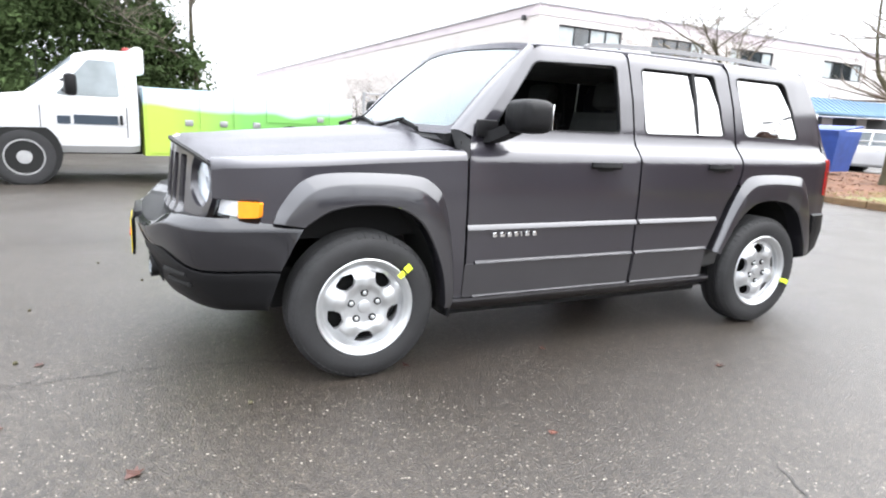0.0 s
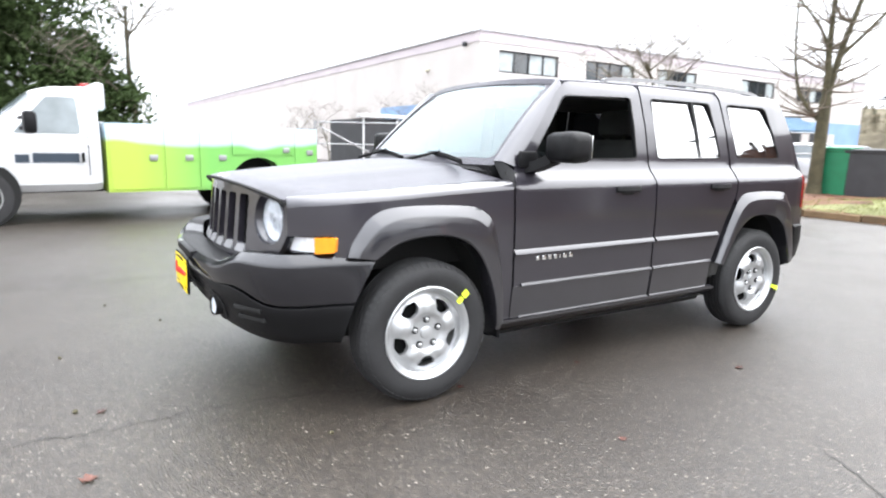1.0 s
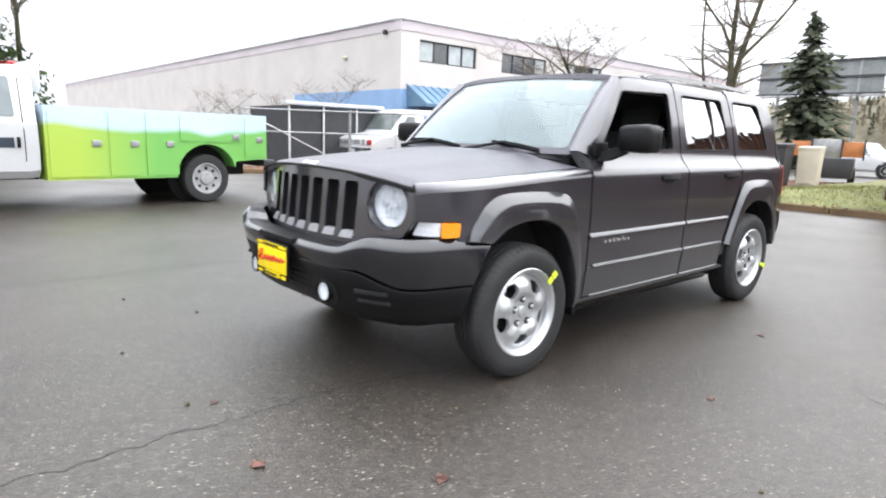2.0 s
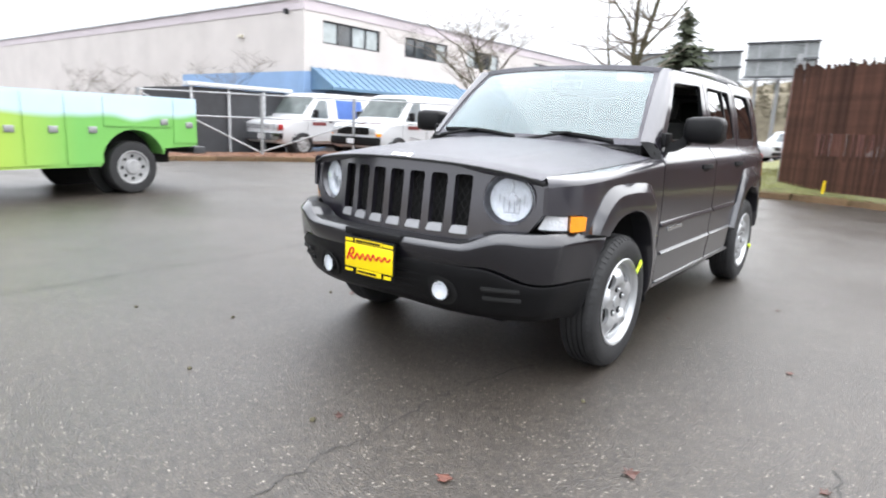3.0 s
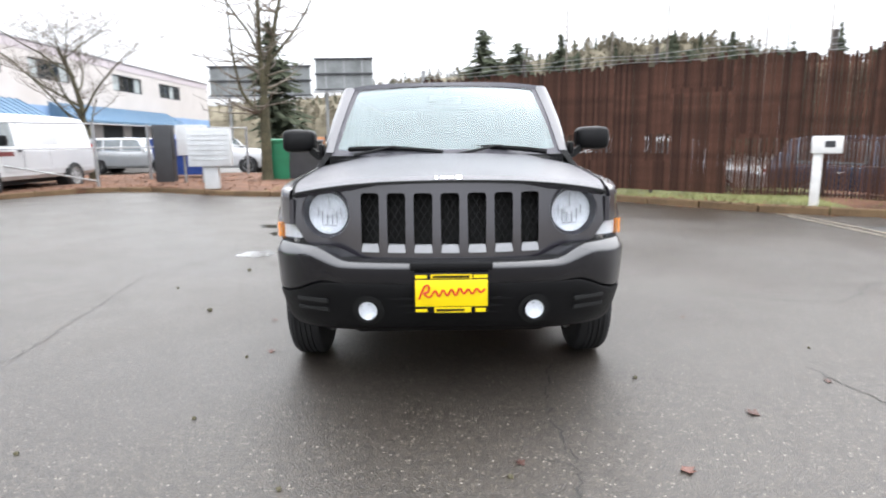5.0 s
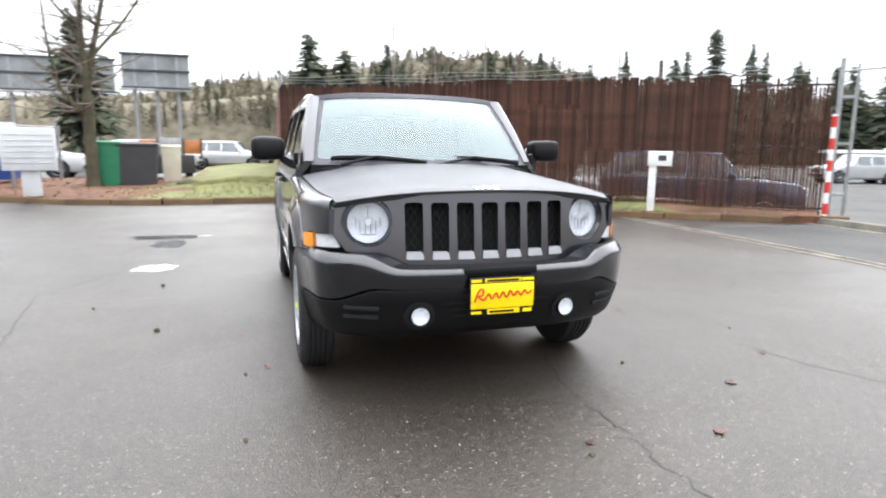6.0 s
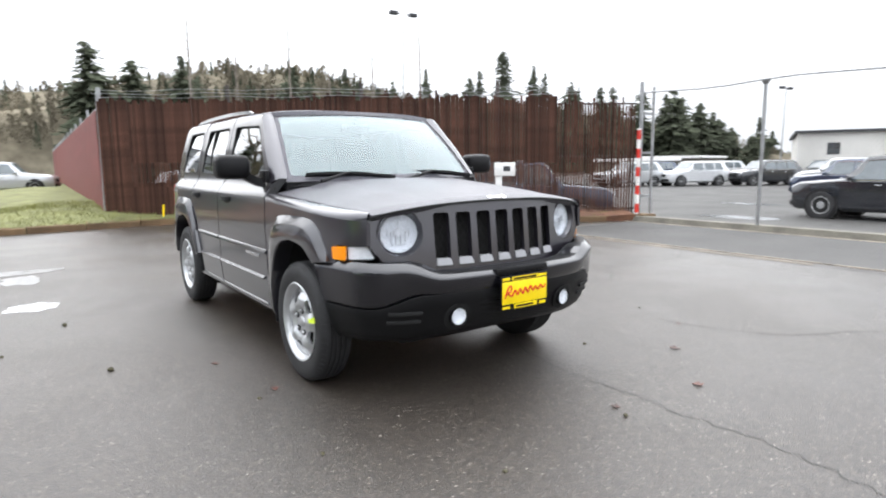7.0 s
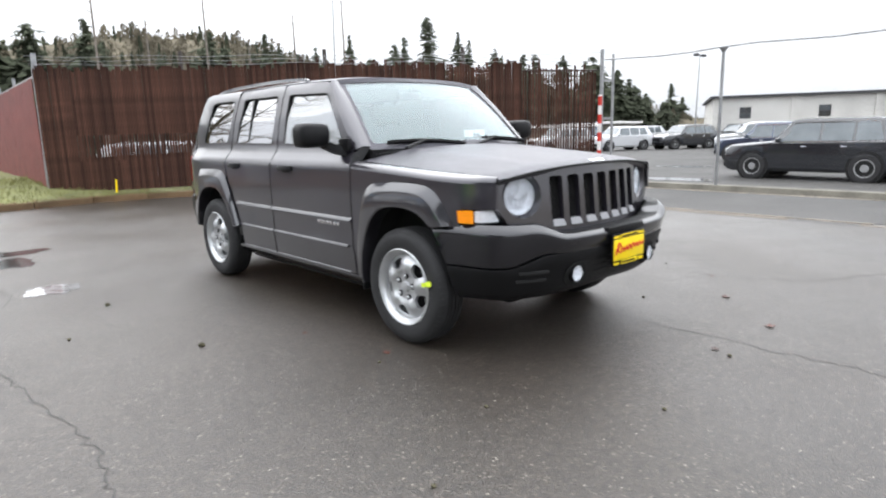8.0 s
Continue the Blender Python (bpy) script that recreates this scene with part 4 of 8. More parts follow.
        lathe(bm, [(0.116, -0.01), (0.125, 0.004), (0.122, 0.008), (0.118, 0.007), (0.102, -0.020), (0.100, -0.024), (0.100, -0.075), (0.112, -0.085), (0.116, -0.01)], turn, 40)
        lamp = P("head_lamp", bm, PAINT, label="round head lamp")
        turn = turn @ pose(-0.010, 0, 0) @ Matrix.Diagonal((1, 0.935, 0.935, 1))
        bm = bmesh.new()
        lathe(bm, [(0.0001, -0.052), (0.03, -0.050), (0.06, -0.042), (0.09, -0.026), (0.104, -0.012), (0.106, -0.05), (0.06, -0.09), (0.0001, -0.1)], turn, 40)
        P("reflector", bm, REFLECTOR, lamp)
        bm = bmesh.new()
        lathe(bm, [(0.0001, -0.03), (0.02, -0.032), (0.026, -0.05), (0.02, -0.085), (0.0001, -0.09)], turn, 16)
        P("bulb_shield", bm, REFLECTOR, lamp)
        for dy, dz, w_, h_ in ((0.0, -0.062, 0.080, 0.003), (0.014, -0.032, 0.005, 0.050), (-0.014, -0.032, 0.005, 0.050), (0.040, -0.020, 0.004, 0.060), (-0.040, -0.020, 0.004, 0.060), (0.062, 0.005, 0.003, 0.045), (-0.062, 0.005, 0.003, 0.045), (0.0, 0.055, 0.004, 0.055)):
            bm = bmesh.new()
            m = turn @ pose(-0.034, dy, dz)
            box(bm, (0, 0, 0), (0.016, w_, h_), bevel=0.0)
            bmesh.ops.transform(bm, matrix=m, verts=bm.verts[-8:])
            P("reflector_step", bm, CHROME, lamp)
        bm = bmesh.new()
        lathe(bm, [(0.0001, 0.018), (0.05, 0.014), (0.085, 0.004), (0.106, -0.012), (0.105, -0.016), (0.084, 0.0), (0.05, 0.010), (0.0001, 0.014)], turn, 40)
        g = P("lens", bm, LENS, lamp, "clear lens")
        g.visible_shadow = False
        # corner lamp: clear inner half, amber outer half
        on_lamp = lambda u, z, d: Vector((s * (curve_at([(0, 0.690), (0.05, 0.735), (0.10, 0.775), (0.15, 0.808), (0.22, 0.842), (0.29, 0.864)], u) - d * 0.7), curve_at([(0, -0.628), (0.05, -0.612), (0.10, -0.592), (0.15, -0.565), (0.22, -0.515), (0.29, -0.458)], u) + d * 0.7, z))
        bm = bmesh.new()
        skin(bm, rounded([(0.02, 0.762), (0.185, 0.762), (0.185, 0.832), (0.06, 0.832)], 0.008), on_lamp, thick=0.03, step=0.025)
        cl = P("corner_lamp", bm, LENS, label="corner lamp, clear and amber")
        bm = bmesh.new()
        skin(bm, rounded([(0.03, 0.766), (0.18, 0.766), (0.18, 0.828), (0.065, 0.828)], 0.008), lambda u, z, d: on_lamp(u, z, d + 0.022), thick=0.01, step=0.025)
        P("lamp_reflector", bm, REFLECTOR, cl)
        bm = bmesh.new()
        skin(bm, rounded([(0.187, 0.762), (0.284, 0.766), (0.290, 0.828), (0.187, 0.832)], 0.008), on_lamp, thick=0.03, step=0.025)
        P("amber_lens", bm, AMBER, cl, "amber turn lens")
        # fog lamp
        ft = pose(s * 0.372, -0.866, 0.472, 0, 0, -90 + s * 6) @ Matrix.Diagonal((1, 0.88, 0.88, 1))
        bm = bmesh.new()
        lathe(bm, [(0.050, -0.05), (0.055, 0.0), (0.053, 0.005), (0.049, 0.002), (0.048, -0.05)], ft, 28)
        fog = P("fog_lamp", bm, PLASTIC, label="round fog lamp")
        bm = bmesh.new()
        lathe(bm, [(0.0001, -0.014), (0.03, -0.010), (0.047, -0.003), (0.048, -0.03), (0.0001, -0.06)], ft, 28)
        P("fog_reflector", bm, REFLECTOR, fog)
        bm = bmesh.new()
        lathe(bm, [(0.0001, 0.010), (0.03, 0.007), (0.048, -0.004), (0.047, -0.008), (0.03, 0.003), (0.0001, 0.006)], ft, 28)
        P("fog_lens", bm, LENS, fog).visible_shadow = False
        # tow-side vent slots in the bumper
        bm = bmesh.new()
        for dz in (0.0, 0.045):
            box(bm, (s * 0.63, -0.752 - dz * 0.4, 0.462 + dz), (0.17, 0.03, 0.022), rz=s * 27, bevel=0.006)
        P("bumper_vent", bm, DARK)
        # tail lamp
        bm = bmesh.new()
        skin(bm, rounded([(3.185, 0.82), (3.235, 0.82), (3.245, 1.06), (3.185, 1.06)], 0.02), lambda a, b, d: on(a, b, d - 0.006), thick=0.05, step=0.05)
        P("tail_lamp", bm, REDLENS, label="red tail lamp")
        # wiper
        bm = bmesh.new()
        x0, x1 = (-0.02, -0.62) if s == -1 else (0.62, 0.06)
        a, b = Vector((x0, 0.335, 1.150)), Vector((x1, 0.425, 1.176))
        pts = [a.lerp(b, t / 6) + Vector((0, -0.012, 0.016 * math.sin(math.pi * t / 6))) for t in range(7)]
        loft(bm, [[p + Vector((0, dy, dz)) for dy, dz in ((-0.010, -0.004), (-0.006, 0.010), (0.006, 0.008), (0.016, -0.014), (0.008, -0.020))] for p in pts], closed=True, ends=True)
        wiper = P("wiper", bm, PLASTIC, label="black windshield wiper")
        bm = bmesh.new()
        rod(bm, (x1 + (0.05 if s == -1 else 0.0), 0.29, 1.135), pts[3] + Vector((0, 0, 0.01)), 0.012, 0.008, 6)
        P("wiper_arm", bm, PLASTIC, wiper)

    # bonnet
    bm = bmesh.new()
    rings = []
    NX = 24
    for k in range(21):
        t = k / 20
        ring = []
        for j in range(NX + 1):
            u = -1 + 2 * j / NX
            yf = -0.742 + 0.110 * abs(u) ** 2.2
            yr = 0.285 + 0.165 * abs(u) ** 2
            y = yf + (yr - yf) * t
            xe, ze = hood_edge(y)
            x = u * (xe - 0.006)
            z = ze + (0.058 + 0.030 * t) * (1 - abs(u) ** 2.6) - 0.016 * max(0, 1 - t / 0.07) ** 2
            z += 0.012 * max(0.0, 1 - abs(abs(u) - 0.62) / 0.10) * min(1, t * 3)
            ring.append(Vector((x, y, z)))
        rings.append(ring)
    loft(bm, rings)
    loft(bm, [[r[0] for r in rings], [r[0] - Vector((0, 0, 0.03)) for r in rings]])
    loft(bm, [[r[-1] for r in rings], [r[-1] - Vector((0, 0, 0.03)) for r in rings]])
    loft(bm, [[p for p in rings[0]], [p + Vector((0, 0.02, -0.03)) for p in rings[0]]])
    bmesh.ops.remove_doubles(bm, verts=bm.verts, dist=0.0005)
    edge = [r[0] for r in reversed(rings)] + rings[0][1:-1] + [r[-1] for r in rings]
    hood = P("bonnet", bm, RAINSHEEN, label="bonnet with raindrops and sky sheen in its colour")
    # shut line round the bonnet
    bm = bmesh.new()
    mid = Vector((0, -0.2, 0))
    rows = []
    for p in edge:
        o = Vector((p.x, p.y, 0)) - mid
        o = Vector((math.copysign(1, o.x), 0, 0)) if abs(p.x) > 0.69 else Vector((0, -1, 0))
        dz = -0.010 if abs(p.x) > 0.69 else 0.001
        rows.append([p - o * 0.002 + Vector((0, 0, dz)), p + o * 0.016 + Vector((0, 0, dz - 0.001)), p + o * 0.016 + Vector((0, 0, dz - 0.012)), p - o * 0.002 + Vector((0, 0, dz - 0.012))])
    loft(bm, rows, closed=True, ends=True)
    P("shut_line", bm, DARK, hood, "dark gap round the bonnet")
    bm = bmesh.new()
    for x, w, h in ((-0.060, 0.012, 0.030), (-0.03, 0.026, 0.024), (0.004, 0.026, 0.024), (0.042, 0.030, 0.032)):
        box(bm, (x, -0.722, 1.050), (w, 0.010, h), rx=-62, bevel=0.003)
    box(bm, (-0.004, -0.721, 1.040), (0.11, 0.006, 0.010), rx=-62, bevel=0.002)
    P("bonnet_badge", bm, CHROME, hood, "small chrome badge")

    # grille panel with seven slots and two lamp openings
    top = [(x, hood_edge(-0.64)[1] + 0.042 * (1 - abs(x / 0.70) ** 2.4) - 0.006) for x in np.linspace(-0.70, 0.70, 15)]
    low = [(0.742, 0.975), (0.752, 0.86), (0.68, 0.755), (0.56, 0.70), (0.40, 0.682), (0.0, 0.676), (-0.40, 0.682), (-0.56, 0.70), (-0.68, 0.755), (-0.752, 0.86), (-0.742, 0.975)]
    slots = []
    for k in range(7):
        xc = (k - 3) * 0.1222
        slots.append(rounded([(xc - 0.041, 0.746), (xc + 0.041, 0.746), (xc + 0.043, 0.985), (xc - 0.043, 0.985)], 0.018, 3))
    lamps = [[(sx * 0.578 + 0.112 * math.cos(2 * math.pi * k / 36), 0.885 + 0.112 * math.sin(2 * math.pi * k / 36)) for k in range(36)] for sx in (1, -1)]
    bm = bmesh.new()
    skin(bm, top + low, on_fascia, slots + lamps, thick=0.030, step=0.045)
    grille = P("grille_panel", bm, PAINT, label="body-coloured grille panel with seven slots")
    for k in range(7):
        xc = (k - 3) * 0.1222
        # bright sloping foot of each slot
        bm = bmesh.new()
        skin(bm, rounded([(xc - 0.042, 0.717), (xc + 0.042, 0.717), (xc + 0.036, 0.752), (xc - 0.036, 0.752)], 0.006, 2), lambda x, z, d: on_fascia(x, z, d - 0.012 + 0.35 * max(0.0, z - 0.72)), thick=0.02, step=0.03)
        P("slot_foot", bm, BEZEL, grille, "grey slot foot")
    # black mesh behind the slots: crossing slanted strands
    bm = bmesh.new()
    for sgn in (-1, 1):
        for k in range(-14, 15):
            pts = []
            for j in range(9):
                z = 0.72 + 0.28 * j / 8
                x = k * 0.034 + sgn * (z - 0.85) * 0.6
                pts.append(Vector((x, fascia_y(x, z) + 0.040, z)))
            for a, b in zip(pts, pts[1:]):
                if abs(a.x) < 0.44:
                    rod(bm, a, b, 0.0026, sides=4, cap=False)
    P("grille_mesh", bm, DARK, grille, "black diamond mesh")
    bm = bmesh.new()
    skin(bm, [(-0.47, 0.69), (0.47, 0.69), (0.47, 1.01), (-0.47, 1.01)], lambda x, z, d: on_fascia(x, z, d + 0.075), thick=0.01, step=0.12)
    P("grille_backing", bm, DARK, grille)

    # front bumper
    plan = spline([(0.0, -0.925), (0.25, -0.918), (0.45, -0.890), (0.60, -0.838), (0.72, -0.762), (0.80, -0.672), (0.845, -0.575), (0.870, -0.452)], 4)
    full = [Vector((-p.x, p.y)) for p in reversed(plan[1:])] + plan

    def bumper_ring(p, prof):
        u = abs(p.x) / 0.870
        nrm = Vector((p.x * 0.9, p.y + 0.35)).normalized()
        lift = min(1.0, max(0.0, (u - 0.54) / 0.24))
        lift = 0.064 * lift * lift * (3 - 2 * lift)
        # the ends run back to the edge of the wheel opening
        w = max(0.0, (u - 0.955) / 0.045) ** 1.2
        out = []
        for z, d, kk in prof:
            # the painted part reaches lower towards the wheels
            fall = min(1.0, max(0.0, (u - 0.66) / 0.26))
            fall = 0.070 * fall * fall * (3 - 2 * fall)
            zz = z + lift * kk - fall * min(1.0, max(0.0, (0.70 - z) / 0.10)) * min(1.0, max(0.0, (z - 0.36) / 0.235))
            if kk == 1 and d < 0.04:
                d *= 1 + 9.0 * lift
                zz -= 0.16 * lift if d < 0.02 else 0.0
            d = d * (1 - 0.62 * u ** 5)
            ya = curve_at([(0.36, -0.43), (0.40, -0.42), (0.57, -0.366), (0.715, -0.285), (0.76, -0.262)], zz)
            out.append(Vector((p.x - nrm.x * d + math.copysign(0.016 * w, p.x), p.y - nrm.y * d + w * (ya - p.y), zz)))
        return out

    upper = [(0.690, 0.16, 1), (0.695, 0.10, 1), (0.697, 0.036, 1), (0.695, 0.030, 1), (0.681, 0.006, 1), (0.676, 0.001, 1), (0.669, 0.0, 1), (0.640, 0.008, 0.8), (0.602, 0.020, 0.3), (0.597, 0.028, 0.2), (0.59, 0.05, 0.2), (0.59, 0.16, 0.2)]
    lower = [(0.605, 0.14, 0), (0.598, 0.027, 0), (0.590, 0.024, 0), (0.53, 0.046, 0), (0.47, 0.070, 0), (0.42, 0.092, 0), (0.38, 0.122, 0), (0.350, 0.17, 0), (0.352, 0.24, 0)]
    bm = bmesh.new()
    loft(bm, [bumper_ring(p, upper) for p in full], closed=True, ends=True)
    bm.normal_update()
    for f in bm.faces:
        # the flat top ledge is grained black plastic
        f.material_index = 1 if abs(f.normal.z) > 0.93 and f.calc_center_median().z > 0.66 else 0
    bumper = P("front_bumper", bm, [SHADEBUMPER, PLASTIC], label="grey bumper with a black top ledge")
    bm = bmesh.new()
    loft(bm, [bumper_ring(p, lower) for p in full], closed=True, ends=True)
    P("lower_valance", bm, PLASTIC, bumper, "black lower bumper")
    bm = bmesh.new()
    skin(bm, rounded([(-0.30, 0.43), (0.30, 0.43), (0.29, 0.565), (-0.29, 0.565)], 0.03), lambda x, z, d: Vector((x, -0.905 + 0.25 * x * x + d + (0.58 - z) * 0.45, z)), thick=0.02, step=0.1)
    P("air_intake", bm, DARK, bumper)
    bm = bmesh.new()
    for z in (0.46, 0.495, 0.53):
        loft(bm, [[Vector((x, -0.913 + 0.25 * x * x + dy + (0.58 - z) * 0.45, z + dz)) for dy, dz in ((0, -0.005), (0, 0.005), (0.02, 0.005), (0.02, -0.005))] for x in np.linspace(-0.29, 0.29, 9)], closed=True, ends=True)
    P("intake_slat", bm, PLASTIC, bumper)
    for s in (1, -1):
        bm = bmesh.new()
        skin(bm, [(s * 0.372 + 0.072 * math.cos(2 * math.pi * k / 24), 0.47 + 0.072 * math.sin(2 * math.pi * k / 24)) for k in range(24)], lambda x, z, d: Vector((x, -0.846 + 0.16 * (abs(x) - 0.372) + d - (z - 0.47) * 0.36, z)), thick=0.004, step=0.05)
        P("fog_lamp_pocket", bm, DARK, bumper)
    # dark notch in the ledge behind the plate
    bm = bmesh.new()
    box(bm, (0, -0.910, 0.682), (0.36, 0.036, 0.034), bevel=0.006)
    P("plate_notch", bm, PLASTIC, bumper)
    # dealer plate
    bm = bmesh.new()
    box(bm, (0, -0.937, 0.570), (0.325, 0.012, 0.178), bevel=0.006)
    plate = P("plate_frame", bm, PLASTIC, label="black plate frame")
    bm = bmesh.new()
    box(bm, (0, -0.944, 0.570), (0.312, 0.004, 0.118), bevel=0.0015)
    box(bm, (0.0, -0.944, 0.643), (0.180, 0.004, 0.018))
    box(bm, (0.005, -0.944, 0.496), (0.160, 0.004, 0.024))
    box(bm, (-0.13, -0.944, 0.643), (0.05, 0.004, 0.014))
    box(bm, (0.125, -0.944, 0.643), (0.06, 0.004, 0.014))
    box(bm, (-0.13, -0.944, 0.494), (0.05, 0.004, 0.012))
    box(bm, (0.125, -0.944, 0.494), (0.045, 0.004, 0.016))
    P("dealer_plate", bm, YELLOW, plate, "yellow plate with a red slanted stroke of script")
    bm = bmesh.new()
    a = Vector((-0.14, -0.949, 0.545))
    stroke = [(-0.140, 0.545), (-0.118, 0.598), (-0.098, 0.604), (-0.100, 0.578), (-0.12, 0.572), (-0.095, 0.552), (-0.07, 0.582), (-0.055, 0.556), (-0.035, 0.585), (-0.018, 0.558), (0.0, 0.588), (0.018, 0.560), (0.036, 0.592), (0.054, 0.566), (0.072, 0.588), (0.09, 0.566), (0.108, 0.590), (0.126, 0.572), (0.145, 0.588)]
    pts = spline([(x, -0.948, z) for x, z in stroke], 3)
    for p, q in zip(pts, pts[1:]):
        rod(bm, p, q, 0.0045, sides=5)
    P("script_stroke", bm, REDINK, plate, "red slanted script stroke")
    bm = bmesh.new()
    for x0, n, z in ((-0.075, 9, 0.643), (-0.06, 7, 0.496)):
        box(bm, (x0 + (n - 1) * 0.00925, -0.948, z), (n * 0.0175, 0.003, 0.009))
        P("print_bar", bm, PLASTIC, plate)
        bm = bmesh.new()
    bm.free()

    # windshield, header, roof and pillars
    def wind(u, t, d=0.0):
        xb, xt = 0.735, 0.640
        x = u * (xb + (xt - xb) * t)
        y = 0.335 + 0.130 * abs(u) ** 2 + (0.845 + 0.085 * abs(u) ** 2 - 0.335 - 0.130 * abs(u) ** 2) * t
        z = 1.145 + (1.605 - 0.025 * abs(u) ** 2 - 1.145) * t + 0.022 * math.sin(math.pi * t)
        return Vector((x, y + d * 0.67, z - d * 0.74))

    bm = bmesh.new()
    skin(bm, [(-0.955, 0.02), (0.955, 0.02), (0.94, 0.97), (-0.94, 0.97)], lambda u, t, d: wind(u, t, d), thick=0.005, step=0.11)
    ws = P("windshield", bm, WINDSHIELD, label="raked windshield reflecting bright sky")
    ws.visible_shadow = False
    bm = bmesh.new()
    skin(bm, rounded([(0.62, 0.80), (0.86, 0.80), (0.84, 0.935), (0.60, 0.935)], 0.02), lambda u, t, d: wind(u, t, d + 0.008), thick=0.002, step=0.08)
    P("window_sticker", bm, WHITE, ws, "white paper sticker")
    bm = bmesh.new()
    skin(bm, [(-1.0, -0.03), (1.0, -0.03), (1.0, 1.0), (-1.0, 1.0)], lambda u, t, d: wind(u, t, d - 0.001), [rounded([(-0.955, 0.04), (0.955, 0.04), (0.935, 0.955), (-0.935, 0.955)], 0.05)], thick=0.02, step=0.09)
    P("windshield_surround", bm, RAINSHEEN)
    for s in (1, -1):
        bm = bmesh.new()
        rings = []
        for k in range(13):
            t = k / 12
            a = wind(s * 0.985, t, -0.008)
            yb = 0.535 + (0.905 - 0.535) * t
            zb = 1.125 + (1.570 - 1.125) * t
            b = Vector((s * (half_width(yb, zb) + 0.001), yb, zb))
            mid = (a + b) / 2 + Vector((s * 0.014, -0.016, 0.012))
            rings.append([a, a.lerp(mid, 0.6) + Vector((s * 0.003, -0.004, 0.003)), mid, mid.lerp(b, 0.5) + Vector((s * 0.004, -0.004, 0.002)), b, b + Vector((-s * 0.05, 0.03, -0.02))])
        loft(bm, rings, closed=True, ends=True)
        # the corner between fender, bonnet and pillar
        base = [Vector((s * half_width(0.484, 1.014), 0.484, 1.014)), Vector((s * 0.852, 0.484, 1.045)), Vector((s * 0.826, 0.478, 1.062)), Vector((s * 0.795, 0.455, 1.068))]
        foot = [Vector((s * (half_width(0.52, 1.05) + 0.001), 0.515, 1.05)), Vector((s * (half_width(0.53, 1.10) + 0.002), 0.53, 1.10)), rings[0][2], rings[0][0]]
        P("windshield_pillar", bm, PAINT)
        bm = bmesh.new()
        loft(bm, [base, foot])
        P("cowl_corner", bm, PLASTIC)
    bm = bmesh.new()
    rings = []
    for k in range(26):
        t = k / 25
        ring = []
        for j in range(25):
            u = -1 + 2 * j / 24
            yf = 0.845 + 0.085 * abs(u) ** 2
            yr = 3.06 - 0.09 * abs(u) ** 3
            y = yf + (yr - yf) * t
            zm = curve_at([(0.8, 1.612), (1.1, 1.640), (1.6, 1.658), (2.2, 1.655), (2.7, 1.640), (3.0, 1.618), (3.1, 1.600)], y)
            edge = curve_at([(0.8, 1.580), (1.0, 1.592), (1.6, 1.602), (2.3, 1.602), (2.9, 1.592), (3.1, 1.575)], y)
            xe = half_width(min(y, 2.9), edge) - 0.004 - max(0.0, y - 2.9) * 0.12
            x = u * xe
            z = edge + (zm - edge) * (1 - abs(u) ** 3.2)
            ring.append(Vector((x, y, z)))
        rings.append(ring)
    loft(bm, rings)
    loft(bm, [[r[0] for r in rings], [r[0] - Vector((-0.005, 0, 0.05)) for r in rings]])
    loft(bm, [[r[-1] for r in rings], [r[-1] - Vector((0.005, 0, 0.05)) for r in rings]])
    loft(bm, [[p - Vector((0, 0, 0.03)) for p in r] for r in rings])
    loft(bm, [rings[0], [wind(-1 + 2 * j / 24, 0.955, -0.004) for j in range(25)]])
    bmesh.ops.remove_doubles(bm, verts=bm.verts, dist=0.0005)
    P("roof", bm, RAINSHEEN)
    # cowl under the wipers
    bm = bmesh.new()
    loft(bm, [[Vector((u * 0.745, 0.262 + 0.165 * u * u, 1.128 - 0.03 * u * u)), Vector((u * 0.74, 0.30 + 0.14 * u * u, 1.122 - 0.02 * u * u)), Vector((u * 0.735, 0.35 + 0.13 * u * u, 1.148)), Vector((u * 0.735, 0.40 + 0.13 * u * u, 1.10)), Vector((u * 0.745, 0.262 + 0.165 * u * u, 1.08))] for u in np.linspace(-1, 1, 17)], closed=True, ends=True)
    P("cowl", bm, PLASTIC)

    # tail: tailgate with glass, bumper
    def tail(x, z, d):
        base = curve_at([(0.4, 3.42), (0.75, 3.43), (1.06, 3.40), (1.12, 3.375), (1.60, 3.07)], z)
        return Vector((x, base - 0.22 * abs(x / 0.8) ** 3 * 0.8 - d, z))
    bm = bmesh.new()
    hw = lambda z: curve_at([(0.5, 0.74), (1.06, 0.735), (1.6, 0.62)], z)
    skin(bm, [(-hw(0.6), 0.6), (hw(0.6), 0.6), (hw(1.06), 1.06), (hw(1.585), 1.585), (-hw(1.585), 1.585), (-hw(1.06), 1.06)], tail, [rounded([(-0.60, 1.15), (0.60, 1.15), (0.54, 1.52), (-0.54, 1.52)], 0.05)], thick=0.03, step=0.09)
    gate = P("tailgate", bm, PAINT)
    bm = bmesh.new()
    skin(bm, rounded([(-0.60, 1.15), (0.60, 1.15), (0.54, 1.52), (-0.54, 1.52)], 0.05), lambda x, z, d: tail(x, z, d + 0.01), thick=0.005, step=0.15)
    rg = P("rear_glass", bm, TINTED, gate)
    rg.visible_shadow = False
    for s in (1, -1):
        bm = bmesh.new()
        rings = []
        for k in range(13):
            z = 0.60 + (1.59 - 0.60) * k / 12
            ya = curve_at([(0.6, 3.20), (0.95, 3.213), (1.06, 3.21), (1.30, 3.108), (1.575, 2.983), (1.6, 2.96)], z)
            a = Vector((s * half_width(ya, z), ya, z))
            b = tail(s * hw(z), z, 0)
            c = (a + b) / 2 + Vector((s * 0.02, 0.02, 0))
